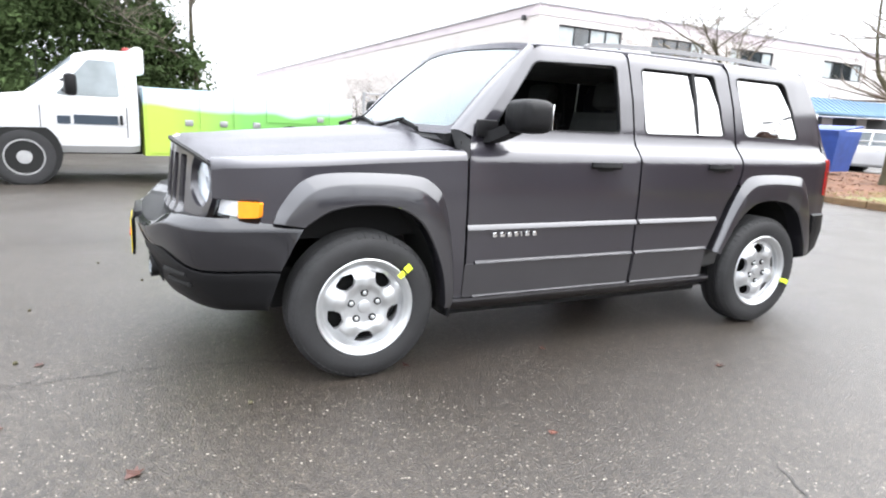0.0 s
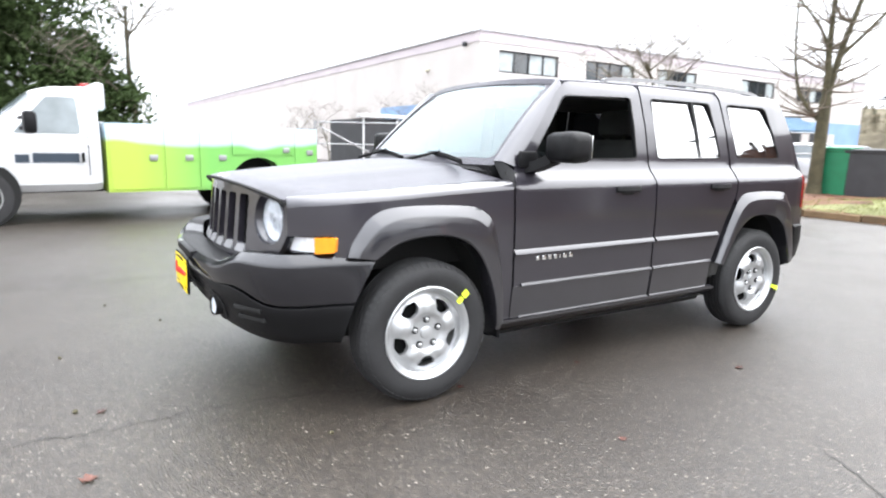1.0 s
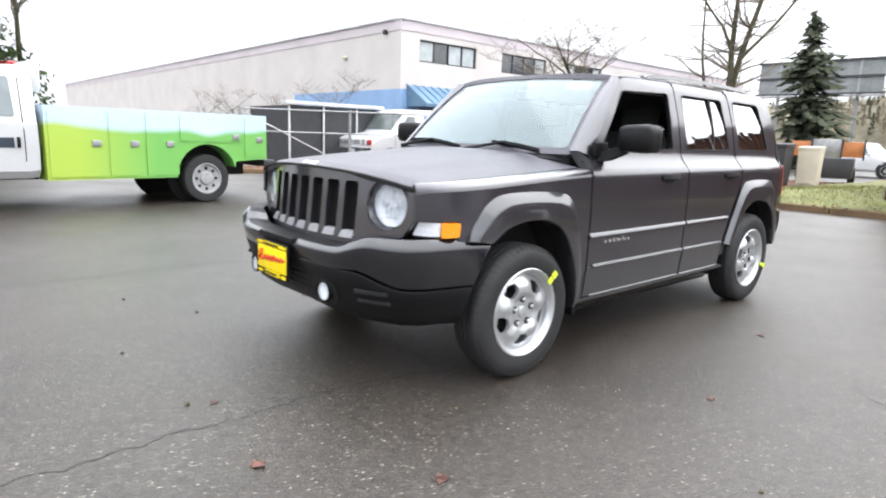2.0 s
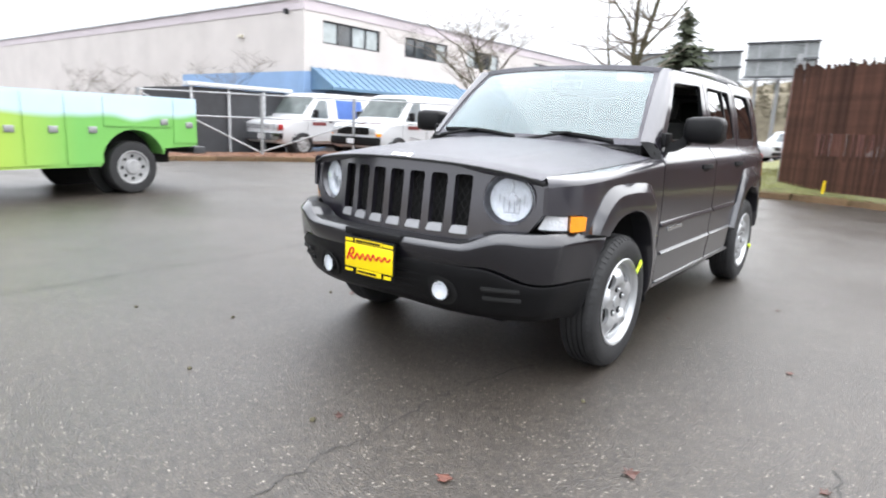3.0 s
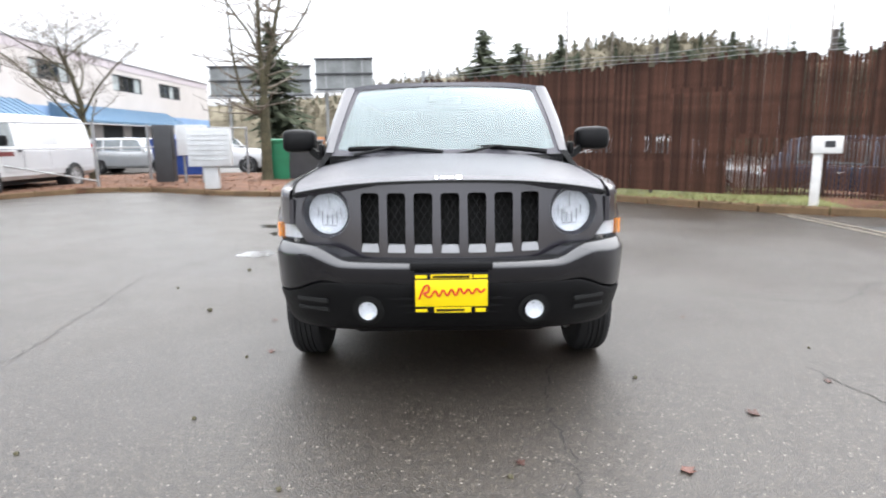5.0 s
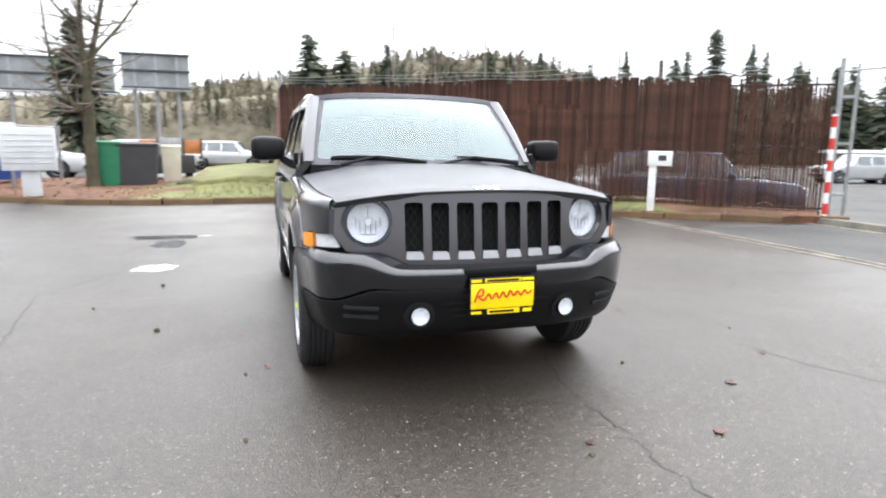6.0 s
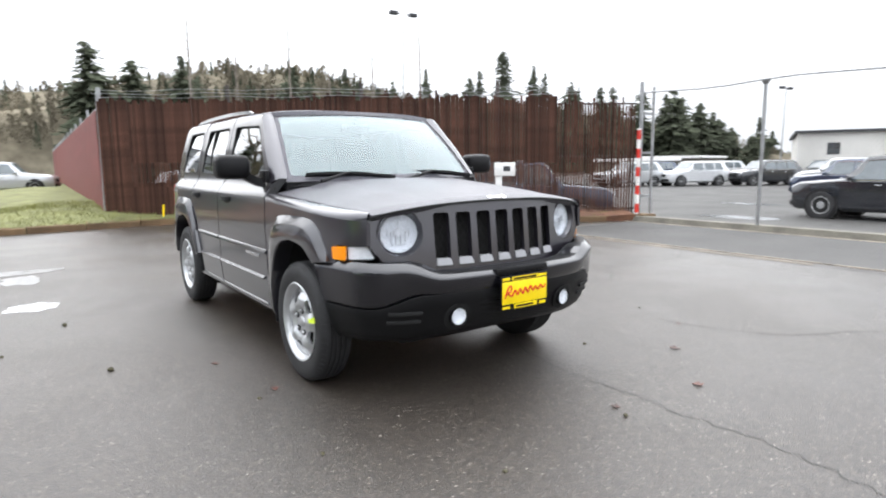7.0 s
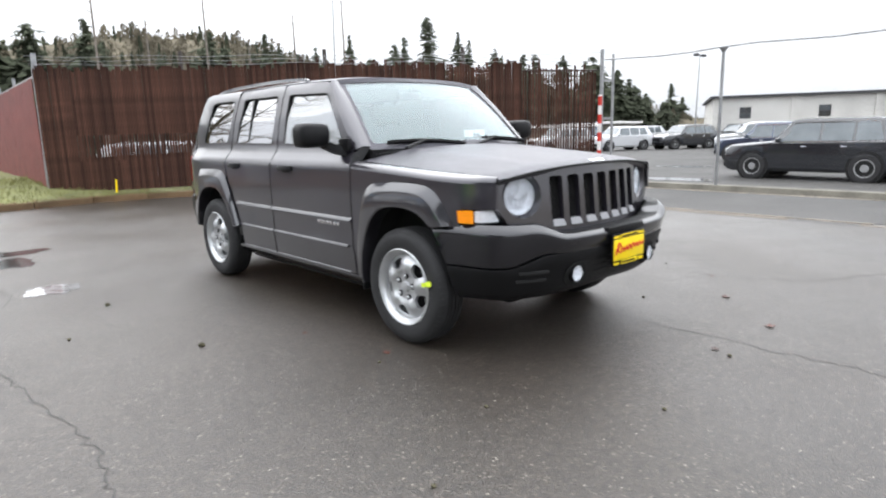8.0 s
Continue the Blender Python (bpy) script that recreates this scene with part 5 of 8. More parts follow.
            rings.append([a, a.lerp(c, 0.5) + Vector((s * 0.008, 0.004, 0)), c, c.lerp(b, 0.5) + Vector((s * 0.004, 0.008, 0)), b, b + Vector((-s * 0.05, -0.05, 0)), a + Vector((-s * 0.05, -0.02, 0))])
        loft(bm, rings, closed=True, ends=True)
        P("rear_corner", bm, PAINT)
    bm = bmesh.new()
    plan = spline([(0.0, 3.50), (0.4, 3.485), (0.66, 3.42), (0.80, 3.30), (0.855, 3.18), (0.872, 3.085)], 4)
    full = [Vector((-p.x, p.y)) for p in reversed(plan[1:])] + plan
    rings = []
    for p in full:
        nrm = Vector((p.x, p.y - 2.9)).normalized()
        rings.append([Vector((p.x - nrm.x * d, p.y - nrm.y * d, z)) for z, d in ((0.70, 0.12), (0.705, 0.02), (0.69, 0.0), (0.58, -0.004), (0.46, 0.015), (0.40, 0.05), (0.38, 0.12))])
    loft(bm, rings, closed=True, ends=True)
    P("rear_bumper", bm, PLASTIC, label="dark grey rear bumper")
    # underbody
    bm = bmesh.new()
    box(bm, (0, 1.35, 0.28), (1.46, 1.80, 0.14), bevel=0.03)
    box(bm, (0, 0.0, 0.36), (1.00, 1.0, 0.22), bevel=0.04)
    box(bm, (0, 2.8, 0.34), (1.10, 1.1, 0.24), bevel=0.04)
    box(bm, (0, 0.15, 0.24), (0.62, 0.60, 0.06), bevel=0.02)
    P("underbody", bm, DARK)
    bm = bmesh.new()
    for y in (0.0, 2.635):
        rod(bm, (-0.72, y, 0.345), (0.72, y, 0.345), 0.045)
    rod(bm, (0.25, 0.4, 0.27), (0.25, 3.2, 0.27), 0.03)
    P("axle", bm, DARK)
    bm = bmesh.new()
    box(bm, (0, 0.0, 0.80), (1.30, 0.85, 0.34))
    P("engine_bay", bm, DARK)

    # cabin
    bm = bmesh.new()
    box(bm, (0, 1.75, 0.40), (1.55, 2.7, 0.05))
    for s in (1, -1):
        box(bm, (s * 0.795, 1.45, 0.75), (0.03, 1.95, 0.70))
    P("cabin_floor", bm, CLOTH)
    bm = bmesh.new()
    loft(bm, [[Vector((x, 0.42, 1.13)), Vector((x, 0.62, 1.155)), Vector((x, 0.80, 1.12)), Vector((x, 0.86, 1.02)), Vector((x, 0.80, 0.75)), Vector((x, 0.42, 0.70))] for x in np.linspace(-0.74, 0.74, 9)], closed=True, ends=True)
    P("dashboard", bm, PLASTIC)
    bm = bmesh.new()
    c = Vector((0.37, 0.98, 1.02))
    tilt = pose(*c, 62)
    ring = [tilt @ Vector((0.185 * math.cos(2 * math.pi * k / 28), 0.185 * math.sin(2 * math.pi * k / 28), 0)) for k in range(28)]
    for k in range(28):
        rod(bm, ring[k], ring[(k + 1) % 28], 0.015, sides=6, cap=False)
    for a in (90, 210, 330):
        rod(bm, c, tilt @ Vector((0.18 * math.cos(radians(a)), 0.18 * math.sin(radians(a)), 0)), 0.018, sides=6)
    rod(bm, c, (0.37, 0.80, 0.95), 0.035)
    P("steering_wheel", bm, PLASTIC)
    for x, y0 in ((0.37, 1.30), (-0.37, 1.30), (0.40, 2.12), (-0.40, 2.12), (0.0, 2.12)):
        wd = 0.25 if y0 < 2 else 0.20
        bm = bmesh.new()
        loft(bm, [[Vector((x + wd * math.copysign(min(1, abs(a)), a), y, z)) for a in (-1, -0.8, 0, 0.8, 1)] for y, z in ((y0 - 0.25, 0.60), (y0 - 0.27, 0.70), (y0 + 0.18, 0.66), (y0 + 0.20, 0.75), (y0 + 0.29, 1.10), (y0 + 0.34, 1.28), (y0 + 0.42, 1.27), (y0 + 0.36, 0.9), (y0 + 0.32, 0.55))], ends=False)
        box(bm, (x, y0 + 0.05, 0.60), (wd * 1.9, 0.5, 0.16), bevel=0.04)
        box(bm, (x, y0 + 0.33, 0.98), (wd * 1.9, 0.12, 0.58), rx=-12, bevel=0.05)
        seat = P("car_seat", bm, CLOTH, label="dark cloth seat")
        bm = bmesh.new()
        box(bm, (x, y0 + 0.42, 1.385), (0.27, 0.10, 0.17), rx=-8, bevel=0.04)
        for dx in (-0.06, 0.06):
            rod(bm, (x + dx, y0 + 0.40, 1.22), (x + dx, y0 + 0.42, 1.33), 0.008, sides=6)
        P("head_rest", bm, CLOTH, seat)
    bm = bmesh.new()
    skin(bm, [(-0.60, 0.95), (0.60, 0.95), (0.62, 2.95), (-0.62, 2.95)], lambda x, y, d: Vector((x, y, 1.565 - 0.05 * (x / 0.6) ** 2 + d)), thick=0.02, step=0.3)
    P("headliner", bm, material("headliner_cloth", (0.32, 0.31, 0.29), 0.9, spots=0.1, scale=6.0))
    bm = bmesh.new()
    box(bm, (0, 0.93, 1.50), (0.22, 0.03, 0.06), bevel=0.012)
    rod(bm, (0, 0.90, 1.57), (0, 0.93, 1.51), 0.01)
    P("inside_mirror", bm, PLASTIC)

    # wheels: the four sit under the car
    proto = make_wheel("wheel")
    proto.parent = car
    spots = ((1, 0.0, 18), (1, 2.635, 55), (-1, 0.0, 8), (-1, 2.635, 40))
    kids = []
    for s, y, a in spots:
        m = pose(s * 0.778, y, 0.345) @ pose(0, 0, 0, 0, 0, 0 if s == 1 else 180) @ pose(0, 0, 0, a)
        kids.append(m)
    for m in kids[1:]:
        copy_thing(proto, m)
    proto.matrix_basis = kids[0]
    # neon stickers on the tyres
    for s, y, a, r in ((1, 0.0, 42, 0.262), (1, 2.635, -18, 0.27), (-1, 0.0, 166, 0.255)):
        bm = bmesh.new()
        for rr, w in ((r, 0.030), (r - 0.042, 0.024)):
            m = pose(s * 0.891, y, 0.345) @ pose(0, 0, 0, a) @ pose(0, rr, 0)
            box(bm, (0, 0, 0), (0.006, 0.034, w))
            bmesh.ops.transform(bm, matrix=m, verts=bm.verts[-8:])
        P("tyre_sticker", bm, NEON, label="bright yellow-green tyre sticker", smooth=0)
    return car


make_grey_suv()


# ---- slatted fence, gate posts, chain-link run ----
def slat_mesh(h, w):
    bm = bmesh.new()
    box(bm, (0, 0, h / 2), (w, 0.012, h))
    bmesh.ops.translate(bm, verts=[v for v in bm.verts if v.co.z > h * 0.9 and v.co.x > 0], vec=(0, 0, -0.015))
    me = bpy.data.meshes.new("slat")
    bm.to_mesh(me)
    bm.free()
    me.materials.append(SLAT)
    return me


def make_fence():
    rnd = random.Random(7)
    d = FENCE_B - FENCE_A
    L = d.length
    ang = math.degrees(math.atan2(d.y, d.x))
    fence = thing("slatted_fence", (FENCE_A.x, FENCE_A.y, 0), ang, label="tall chain-link fence filled with rusty brown slats", category="fence")
    meshes = [slat_mesh(2.42 + 0.05 * k, 0.0555) for k in range(5)]
    narrow = [slat_mesh(2.42 + 0.05 * k, 0.0535) for k in range(5)]
    slim = [slat_mesh(2.42 + 0.05 * k, 0.040) for k in range(5)]
    lowers = [slat_mesh(1.94, 0.0545), slat_mesh(1.10, 0.052), slat_mesh(0.72, 0.0555)]
    uppers = [[slat_mesh(h + 0.04 * k, w) for k in range(5)] for h, w in ((0.56, 0.0545), (1.40, 0.053), (1.27, 0.0555))]
    middle = slat_mesh(0.54, 0.043)
    picket = [slat_mesh(2.36 + 0.06 * k, 0.034) for k in range(5)]
    foot, stub = [slat_mesh(0.66, 0.030), slat_mesh(0.66, 0.036)], [slat_mesh(1.74 + 0.05 * k, 0.047) for k in range(5)]
    worn = [slat_mesh(1.10, 0.034), slat_mesh(1.10, 0.0553)]
    n = 205
    for k in range(n):
        x = 0.06 + (L - 0.12) * k / (n - 1)
        t = x / L
        low = 0.12 * (1 - t) + 0.02 + 0.15 * math.sin(math.pi * t)
        pick = min(4, max(0, int(rnd.gauss(3.2 - 2.2 * t, 1.1))))
        if x > 9.9 and k % 7:
            # open pickets by the gate
            ob = new("slat", picket[pick])
            ob.parent = fence
            ob.matrix_basis = pose(x, rnd.uniform(-0.006, 0.006), low, 0, rnd.gauss(0, 0.25), rnd.gauss(0, 10))
            continue
        slit = 1.98 if 6.1 < x < 7.2 else 1.14 if 7.25 < x < 8.3 or 9.3 < x < 10.6 else 0.0
        thin = 0.7 < x < 5.0 or 5.7 < x < 6.1
        if slit or thin:
            # broken slats: an upper piece, a slit or a worn thin strip, and a lower piece
            up = new("slat", uppers[2 if thin else 0 if slit > 1.5 else 1][min(4, max(0, int(rnd.gauss(2.0, 1.2))))])
            up.parent = fence
            up.matrix_basis = pose(x, rnd.uniform(-0.005, 0.005), 1.32 if thin else slit + 0.075, 0, rnd.gauss(0, 0.15), rnd.gauss(0, 3))
        if thin:
            strip_piece = new("slat", middle)
            strip_piece.parent = fence
            strip_piece.matrix_basis = pose(x + rnd.uniform(-0.008, 0.008), 0, 0.80, 0, rnd.gauss(0, 0.3), rnd.gauss(0, 12))
        ragged = x > 7.2 and not thin and slit < 1.5 and rnd.random() < 0.9
        if ragged and not slit:
            # gaps open towards the ground at this end
            piece = new("slat", foot[k % 2])
            piece.parent = fence
            piece.matrix_basis = pose(x, 0, low, 0, rnd.gauss(0, 0.5), rnd.gauss(0, 8))
            low += 0.66
        ob = new("slat", (worn[k % 2] if slit else stub[pick]) if ragged else lowers[2] if thin else lowers[0 if slit > 1.5 else 1] if slit else (slim if t > 0.76 and rnd.random() < 0.35 else narrow if t > 0.62 else meshes)[pick])
        ob.parent = fence
        tilt = rnd.gauss(0, 0.12)
        ob.matrix_basis = pose(x, rnd.uniform(-0.006, 0.006), low, 0, tilt, rnd.gauss(0, 4))
    for x in (0.0, 2.9, 5.8, 8.7):
        bm = bmesh.new()
        rod(bm, (x, 0.06, -0.1), (x + (0.06 if x == 0 else 0), 0.06, 2.95), 0.04 if x else 0.05)
        part("post", bm, OLDPOST if x else STEEL, fence, "weathered steel post" if x else "galvanised corner post")
    for z in (0.35, 1.45, 2.55):
        bm = bmesh.new()
        rod(bm, (0, 0.035, z), (L, 0.035, z - 0.12), 0.02, sides=8)
        part("rail", bm, OLDPOST, fence)
    for k in range(3):
        bm = bmesh.new()
        pts = [Vector((L * j / 24, -0.03 - 0.06 * k, 2.72 + 0.07 * k - 0.10 * j / 24 + 0.02 * math.sin(j * 1.3 + k))) for j in range(25)]
        loft(bm, [[p + Vector((0, 0.006 * math.cos(q), 0.006 * math.sin(q))) for q in (0.8, 2.37, 3.94, 5.5)] for p in pts], closed=True, ends=True)
        part("wire", bm, STEEL, fence, "strand of wire")
    # chain-link wires behind the slats
    bm = bmesh.new()
    for sgn in (-1, 1):
        for k in range(-24, int(L / 0.10) + 24):
            x0 = k * 0.10
            a, b = Vector((x0, 0.012, 0.15)), Vector((x0 + sgn * 2.2, 0.012, 2.35))
            if min(a.x, b.x) < 0:
                t = (0 - a.x) / (b.x - a.x)
                c = a.lerp(b, t)
                a, b = (c, b) if a.x < 0 else (a, c)
            if max(a.x, b.x) > L:
                t = (L - a.x) / (b.x - a.x)
                c = a.lerp(b, t)
                a, b = (c, b) if a.x > L else (a, c)
            if 0 <= a.x <= L and 0 <= b.x <= L and (b - a).length > 0.05:
                rod(bm, a, b, 0.003, sides=3, cap=False)
    part("wire_mesh", bm, OLDPOST, fence, kind="stuff")

    # the wing that runs back from the corner
    wing = thing("slatted_fence", (FENCE_A.x, FENCE_A.y, 0), 88.2, label="long fence wing with dull red slats", category="fence")
    bm = bmesh.new()
    x = 0.1
    while x < 42:
        box(bm, (x, 0, 1.28), (0.085, 0.012, 2.36 + rnd.uniform(-0.03, 0.03)))
        x += 0.092
    part("slat_run", bm, WINGMAT, wing, smooth=0, kind="stuff")
    for k in range(15):
        bm = bmesh.new()
        rod(bm, (3.0 * k, -0.05, 0), (3.0 * k, -0.05, 2.7), 0.035)
        part("post", bm, STEEL, wing)
    bm = bmesh.new()
    rod(bm, (0, -0.04, 2.5), (42, -0.04, 2.5), 0.02, sides=6)
    part("rail", bm, STEEL, wing)

    # yellow marker stake by the fence
    stake = thing("marker_stake", (0.5, 11.0, 0.1), label="short yellow plastic marker stake in grass", category="stake")
    bm = bmesh.new()
    rod(bm, (0, 0, 0), (0.02, 0, 0.32), 0.022, 0.02, 8)
    part("stake", bm, YELLOW, stake)


def make_gate():
    gp = thing("gate_post", (8.72, 4.92, 0), label="steel gate post with a red and white barrier arm", category="post")
    bm = bmesh.new()
    rod(bm, (0, 0, -0.1), (0, 0, 2.85), 0.042, sides=14)
    part("post", bm, STEEL, gp)
    bm = bmesh.new()
    rod(bm, (0.18, -0.16, -0.1), (0.18, -0.16, 2.75), 0.03, sides=12)
    part("post", bm, STEEL, gp)
    bm = bmesh.new()
    box(bm, (-0.12, -0.05, 0.95), (0.07, 0.05, 1.9))
    arm = part("barrier_arm", bm, WHITEPAINT, gp, "upright white arm with red bands")
    for k in range(5):
        bm = bmesh.new()
        box(bm, (-0.12, -0.05, 0.25 + 0.38 * k), (0.074, 0.054, 0.19))
        part("red_band", bm, REDPAINT, arm, "red band")
    for z in (0.5, 1.4, 2.2):
        bm = bmesh.new()
        box(bm, (0.09, -0.08, z), (0.24, 0.05, 0.05), rz=-42)
        part("bracket", bm, STEEL, gp)
    bm = bmesh.new()
    box(bm, (0, -0.1, 0.06), (0.4, 0.4, 0.14), bevel=0.02)
    part("footing", bm, KERB, gp)

    key = thing("keypad_post", (6.0, 6.3, 0.08), -37, label="white keypad stand with a small square sign", category="keypad post")
    bm = bmesh.new()
    box(bm, (0, 0, 0.55), (0.13, 0.13, 1.12), bevel=0.01)
    part("stand", bm, WHITEPAINT, key)
    bm = bmesh.new()
    box(bm, (0.12, -0.08, 1.02), (0.42, 0.03, 0.27), bevel=0.008)
    sign = part("sign_board", bm, WHITEPAINT, key)
    bm = bmesh.new()
    box(bm, (0.16, -0.098, 1.03), (0.14, 0.006, 0.10))
    part("sign_mark", bm, BLACKBIN, sign)

    run = thing("chain_link_fence", (8.5, 4.7, 0), -90, label="galvanised chain-link fence with a slack top wire", category="fence")
    L = 18.0
    for x in (2.45, 5.35, 8.25, 11.15, 14.05, 16.95):
        bm = bmesh.new()
        rod(bm, (x, 0, -0.05), (x, 0, 2.52), 0.030, sides=10)
        p = part("post", bm, STEEL, run)
        bm = bmesh.new()
        rod(bm, (x, 0, 2.50), (x, 0, 2.57), 0.035, 0.075, 10)
        part("post_cap", bm, STEEL, p)
    bm = bmesh.new()
    pts = [Vector((L * k / 30, 0, 2.60 - 0.05 * math.sin(k / 30 * 18 / 2.9 * math.pi) ** 2)) for k in range(31)]
    loft(bm, [[p + Vector((0, 0.019 * math.cos(q * 1.0472), 0.019 * math.sin(q * 1.0472))) for q in range(6)] for p in pts], closed=True, ends=True)
    part("top_wire", bm, STEEL, run)
    bm = bmesh.new()
    for sgn in (-1, 1):
        for k in range(-30, int(L / 0.075) + 30):
            x0 = k * 0.075
            a, b = Vector((x0, 0, 0.12)), Vector((x0 + sgn * 2.1, 0, 2.3))
            if min(a.x, b.x) < 0 or max(a.x, b.x) > L:
                continue
            rod(bm, a, b, 0.00042, sides=3, cap=False)
    part("wire_mesh", bm, OLDPOST, run, kind="stuff")


make_fence()
make_gate()


# ---- the two-storey works building with blue awnings ----
def make_building():
    X, Y0, Y1, TOP = -18.3, 13.6, 46.0, 5.87
    b = thing("works_building", (X, Y0, 0), 3.0 * 0, label="cream two-storey building with a blue lower band and metal awnings", category="building")
    wins = [(1.0, 4.35), (6.05, 9.35), (11.1, 14.2), (18.2, 21.6), (24.0, 27.2)]
    z0, z1 = 4.27, 5.18
    # front wall, with real openings
    bm = bmesh.new()
    holes = [[(a, z0), (c, z0), (c, z1), (a, z1)] for a, c in wins]
    skin(bm, [(0, 3.08), (Y1 - Y0, 3.08), (Y1 - Y0, 5.45), (0, 5.45)], lambda y, z, d: Vector((-d, y, z)), holes, thick=0.3, step=1.2)
    part("wall", bm, STUCCO, b, "cream stucco upper wall", smooth=0)
    bm = bmesh.new()
    box(bm, (-35.15, 0.15, 4.265), (69.7, 0.3, 2.37))
    part("wall", bm, STUCCO, b, "cream stucco end wall", smooth=0)
    bm = bmesh.new()
    box(bm, (-0.13, (Y1 - Y0) / 2, 5.66), (0.32, Y1 - Y0 + 0.04, 0.42))
    box(bm, (-35.145, 0.13, 5.66), (69.71, 0.32, 0.42))
    part("parapet", bm, PARAPET, b, "pale mauve parapet band", smooth=0)
    bm = bmesh.new()
    box(bm, (-0.10, (Y1 - Y0) / 2, TOP + 0.03), (0.42, Y1 - Y0 + 0.1, 0.07))
    box(bm, (-35.155, 0.10, TOP + 0.03), (69.69, 0.42, 0.07))
    part("coping", bm, GREYPAINT, b, smooth=0)
    bm = bmesh.new()
    box(bm, (-0.14, (Y1 - Y0) / 2, 1.54), (0.30, Y1 - Y0, 3.08))
    box(bm, (-4.79, 0.14, 1.54), (9.0, 0.30, 3.08))
    part("lower_wall", bm, BLUEWALL, b, "faded blue lower wall", smooth=0)
    bm = bmesh.new()
    box(bm, (-35.2, (Y1 - Y0) / 2 + 0.2, 5.7), (69.8, Y1 - Y0 - 0.2, 0.1))
    part("roof", bm, GREYPAINT, b, smooth=0)
    rnd = random.Random(3)
    for a, c in wins:
        w = part_frame(b, a, c, z0, z1)
        n = 4
        for k in range(n):
            pa, pc = a + 0.06 + (c - a - 0.12) * k / n, a + 0.06 + (c - a - 0.12) * (k + 1) / n
            bm = bmesh.new()
            box(bm, (-0.12, (pa + pc) / 2, (z0 + z1) / 2), (0.02, pc - pa - 0.05, z1 - z0 - 0.1))
            part("pane", bm, BLIND if k in (0, 2, 3) and rnd.random() < 0.6 else PANE, w, smooth=0)
    bm = bmesh.new()
    box(bm, (-39.65, 0.145, 1.54), (60.7, 0.30, 3.08))
    part("lower_wall", bm, STUCCO, b, "cream stucco end wall", smooth=0)
    # wall lamp and scupper on the end wall
    bm = bmesh.new()
    box(bm, (-4.2, -0.08, 4.62), (0.26, 0.18, 0.12), bevel=0.03)
    part("wall_lamp", bm, CREAM, b)
    bm = bmesh.new()
    box(bm, (-1.0, -0.1, 5.42), (0.14, 0.2, 0.2), bevel=0.03)
    part("wall_lamp", bm, BLACKBIN, b)
    # piers and dark roller doors under the awnings
    for k in range(9):
        y = 1.1 + 3.1 * k
        bm = bmesh.new()
        box(bm, (0.035, y + 1.05, 1.16), (0.05, 2.1, 2.32))
        door = part("roller_door", bm, BLACKBIN, b, "dark roller door", smooth=0)
        for j in range(7):
            bm = bmesh.new()
            box(bm, (0.066, y + 1.05, 0.22 + 0.31 * j), (0.012, 2.06, 0.05))
            part("door_rib", bm, BLACKBIN, door, smooth=0)
        bm = bmesh.new()
        box(bm, (0.05, y + 2.6, 1.17), (0.08, 0.9, 2.34))
        part("pier", bm, STUCCO, b, "cream pier", smooth=0)
    # awnings of standing-seam metal
    for ya, yb in ((0.35, 10.0), (12.2, 24.5)):
        a = thing_awning(b, ya, yb)


def part_frame(b, a, c, z0, z1):
    bm = bmesh.new()
    for y in np.linspace(a + 0.03, c - 0.03, 5):
        box(bm, (-0.10, float(y), (z0 + z1) / 2), (0.08, 0.06, z1 - z0))
    box(bm, (-0.10, (a + c) / 2, z0 + 0.03), (0.08, c - a, 0.06))
    box(bm, (-0.10, (a + c) / 2, z1 - 0.03), (0.08, c - a, 0.06))
    return part("window", bm, WINFRAME, b, "dark-framed four-light window", smooth=0)


def thing_awning(b, ya, yb):
    bm = bmesh.new()
    z0, z1, out = 2.36, 3.26, 1.35
    prof = [(0.0, z1), (out, z0 + 0.10), (out, z0), (0.0, z0)]
    loft(bm, [[Vector((x, y, z)) for x, z in prof] for y in (ya, yb)], closed=True, ends=True)
    aw = part("awning", bm, BLUEMETAL, b, "blue standing-seam metal awning", smooth=0)
    n = int((yb - ya) / 0.42)
    bm = bmesh.new()
    box(bm, (0, 0, 0), (math.hypot(out, z1 - z0 - 0.1), 0.035, 0.05))
    me = bpy.data.meshes.new("seam")
    bm.to_mesh(me)
    bm.free()
    me.materials.append(BLUEMETAL)
    ang = math.degrees(math.atan2(z1 - z0 - 0.10, out))
    for k in range(n + 1):
        o = new("seam", me)
        o.parent = aw
        o.matrix_basis = pose(out / 2, ya + (yb - ya) * k / n, (z1 + z0 + 0.10) / 2 + 0.02, 0, ang, 0)
    bm = bmesh.new()
    box(bm, (out + 0.01, (ya + yb) / 2, z0 + 0.05), (0.03, yb - ya + 0.05, 0.12))
    part("fascia", bm, BLUEMETAL, aw, smooth=0)
    return aw


make_building()


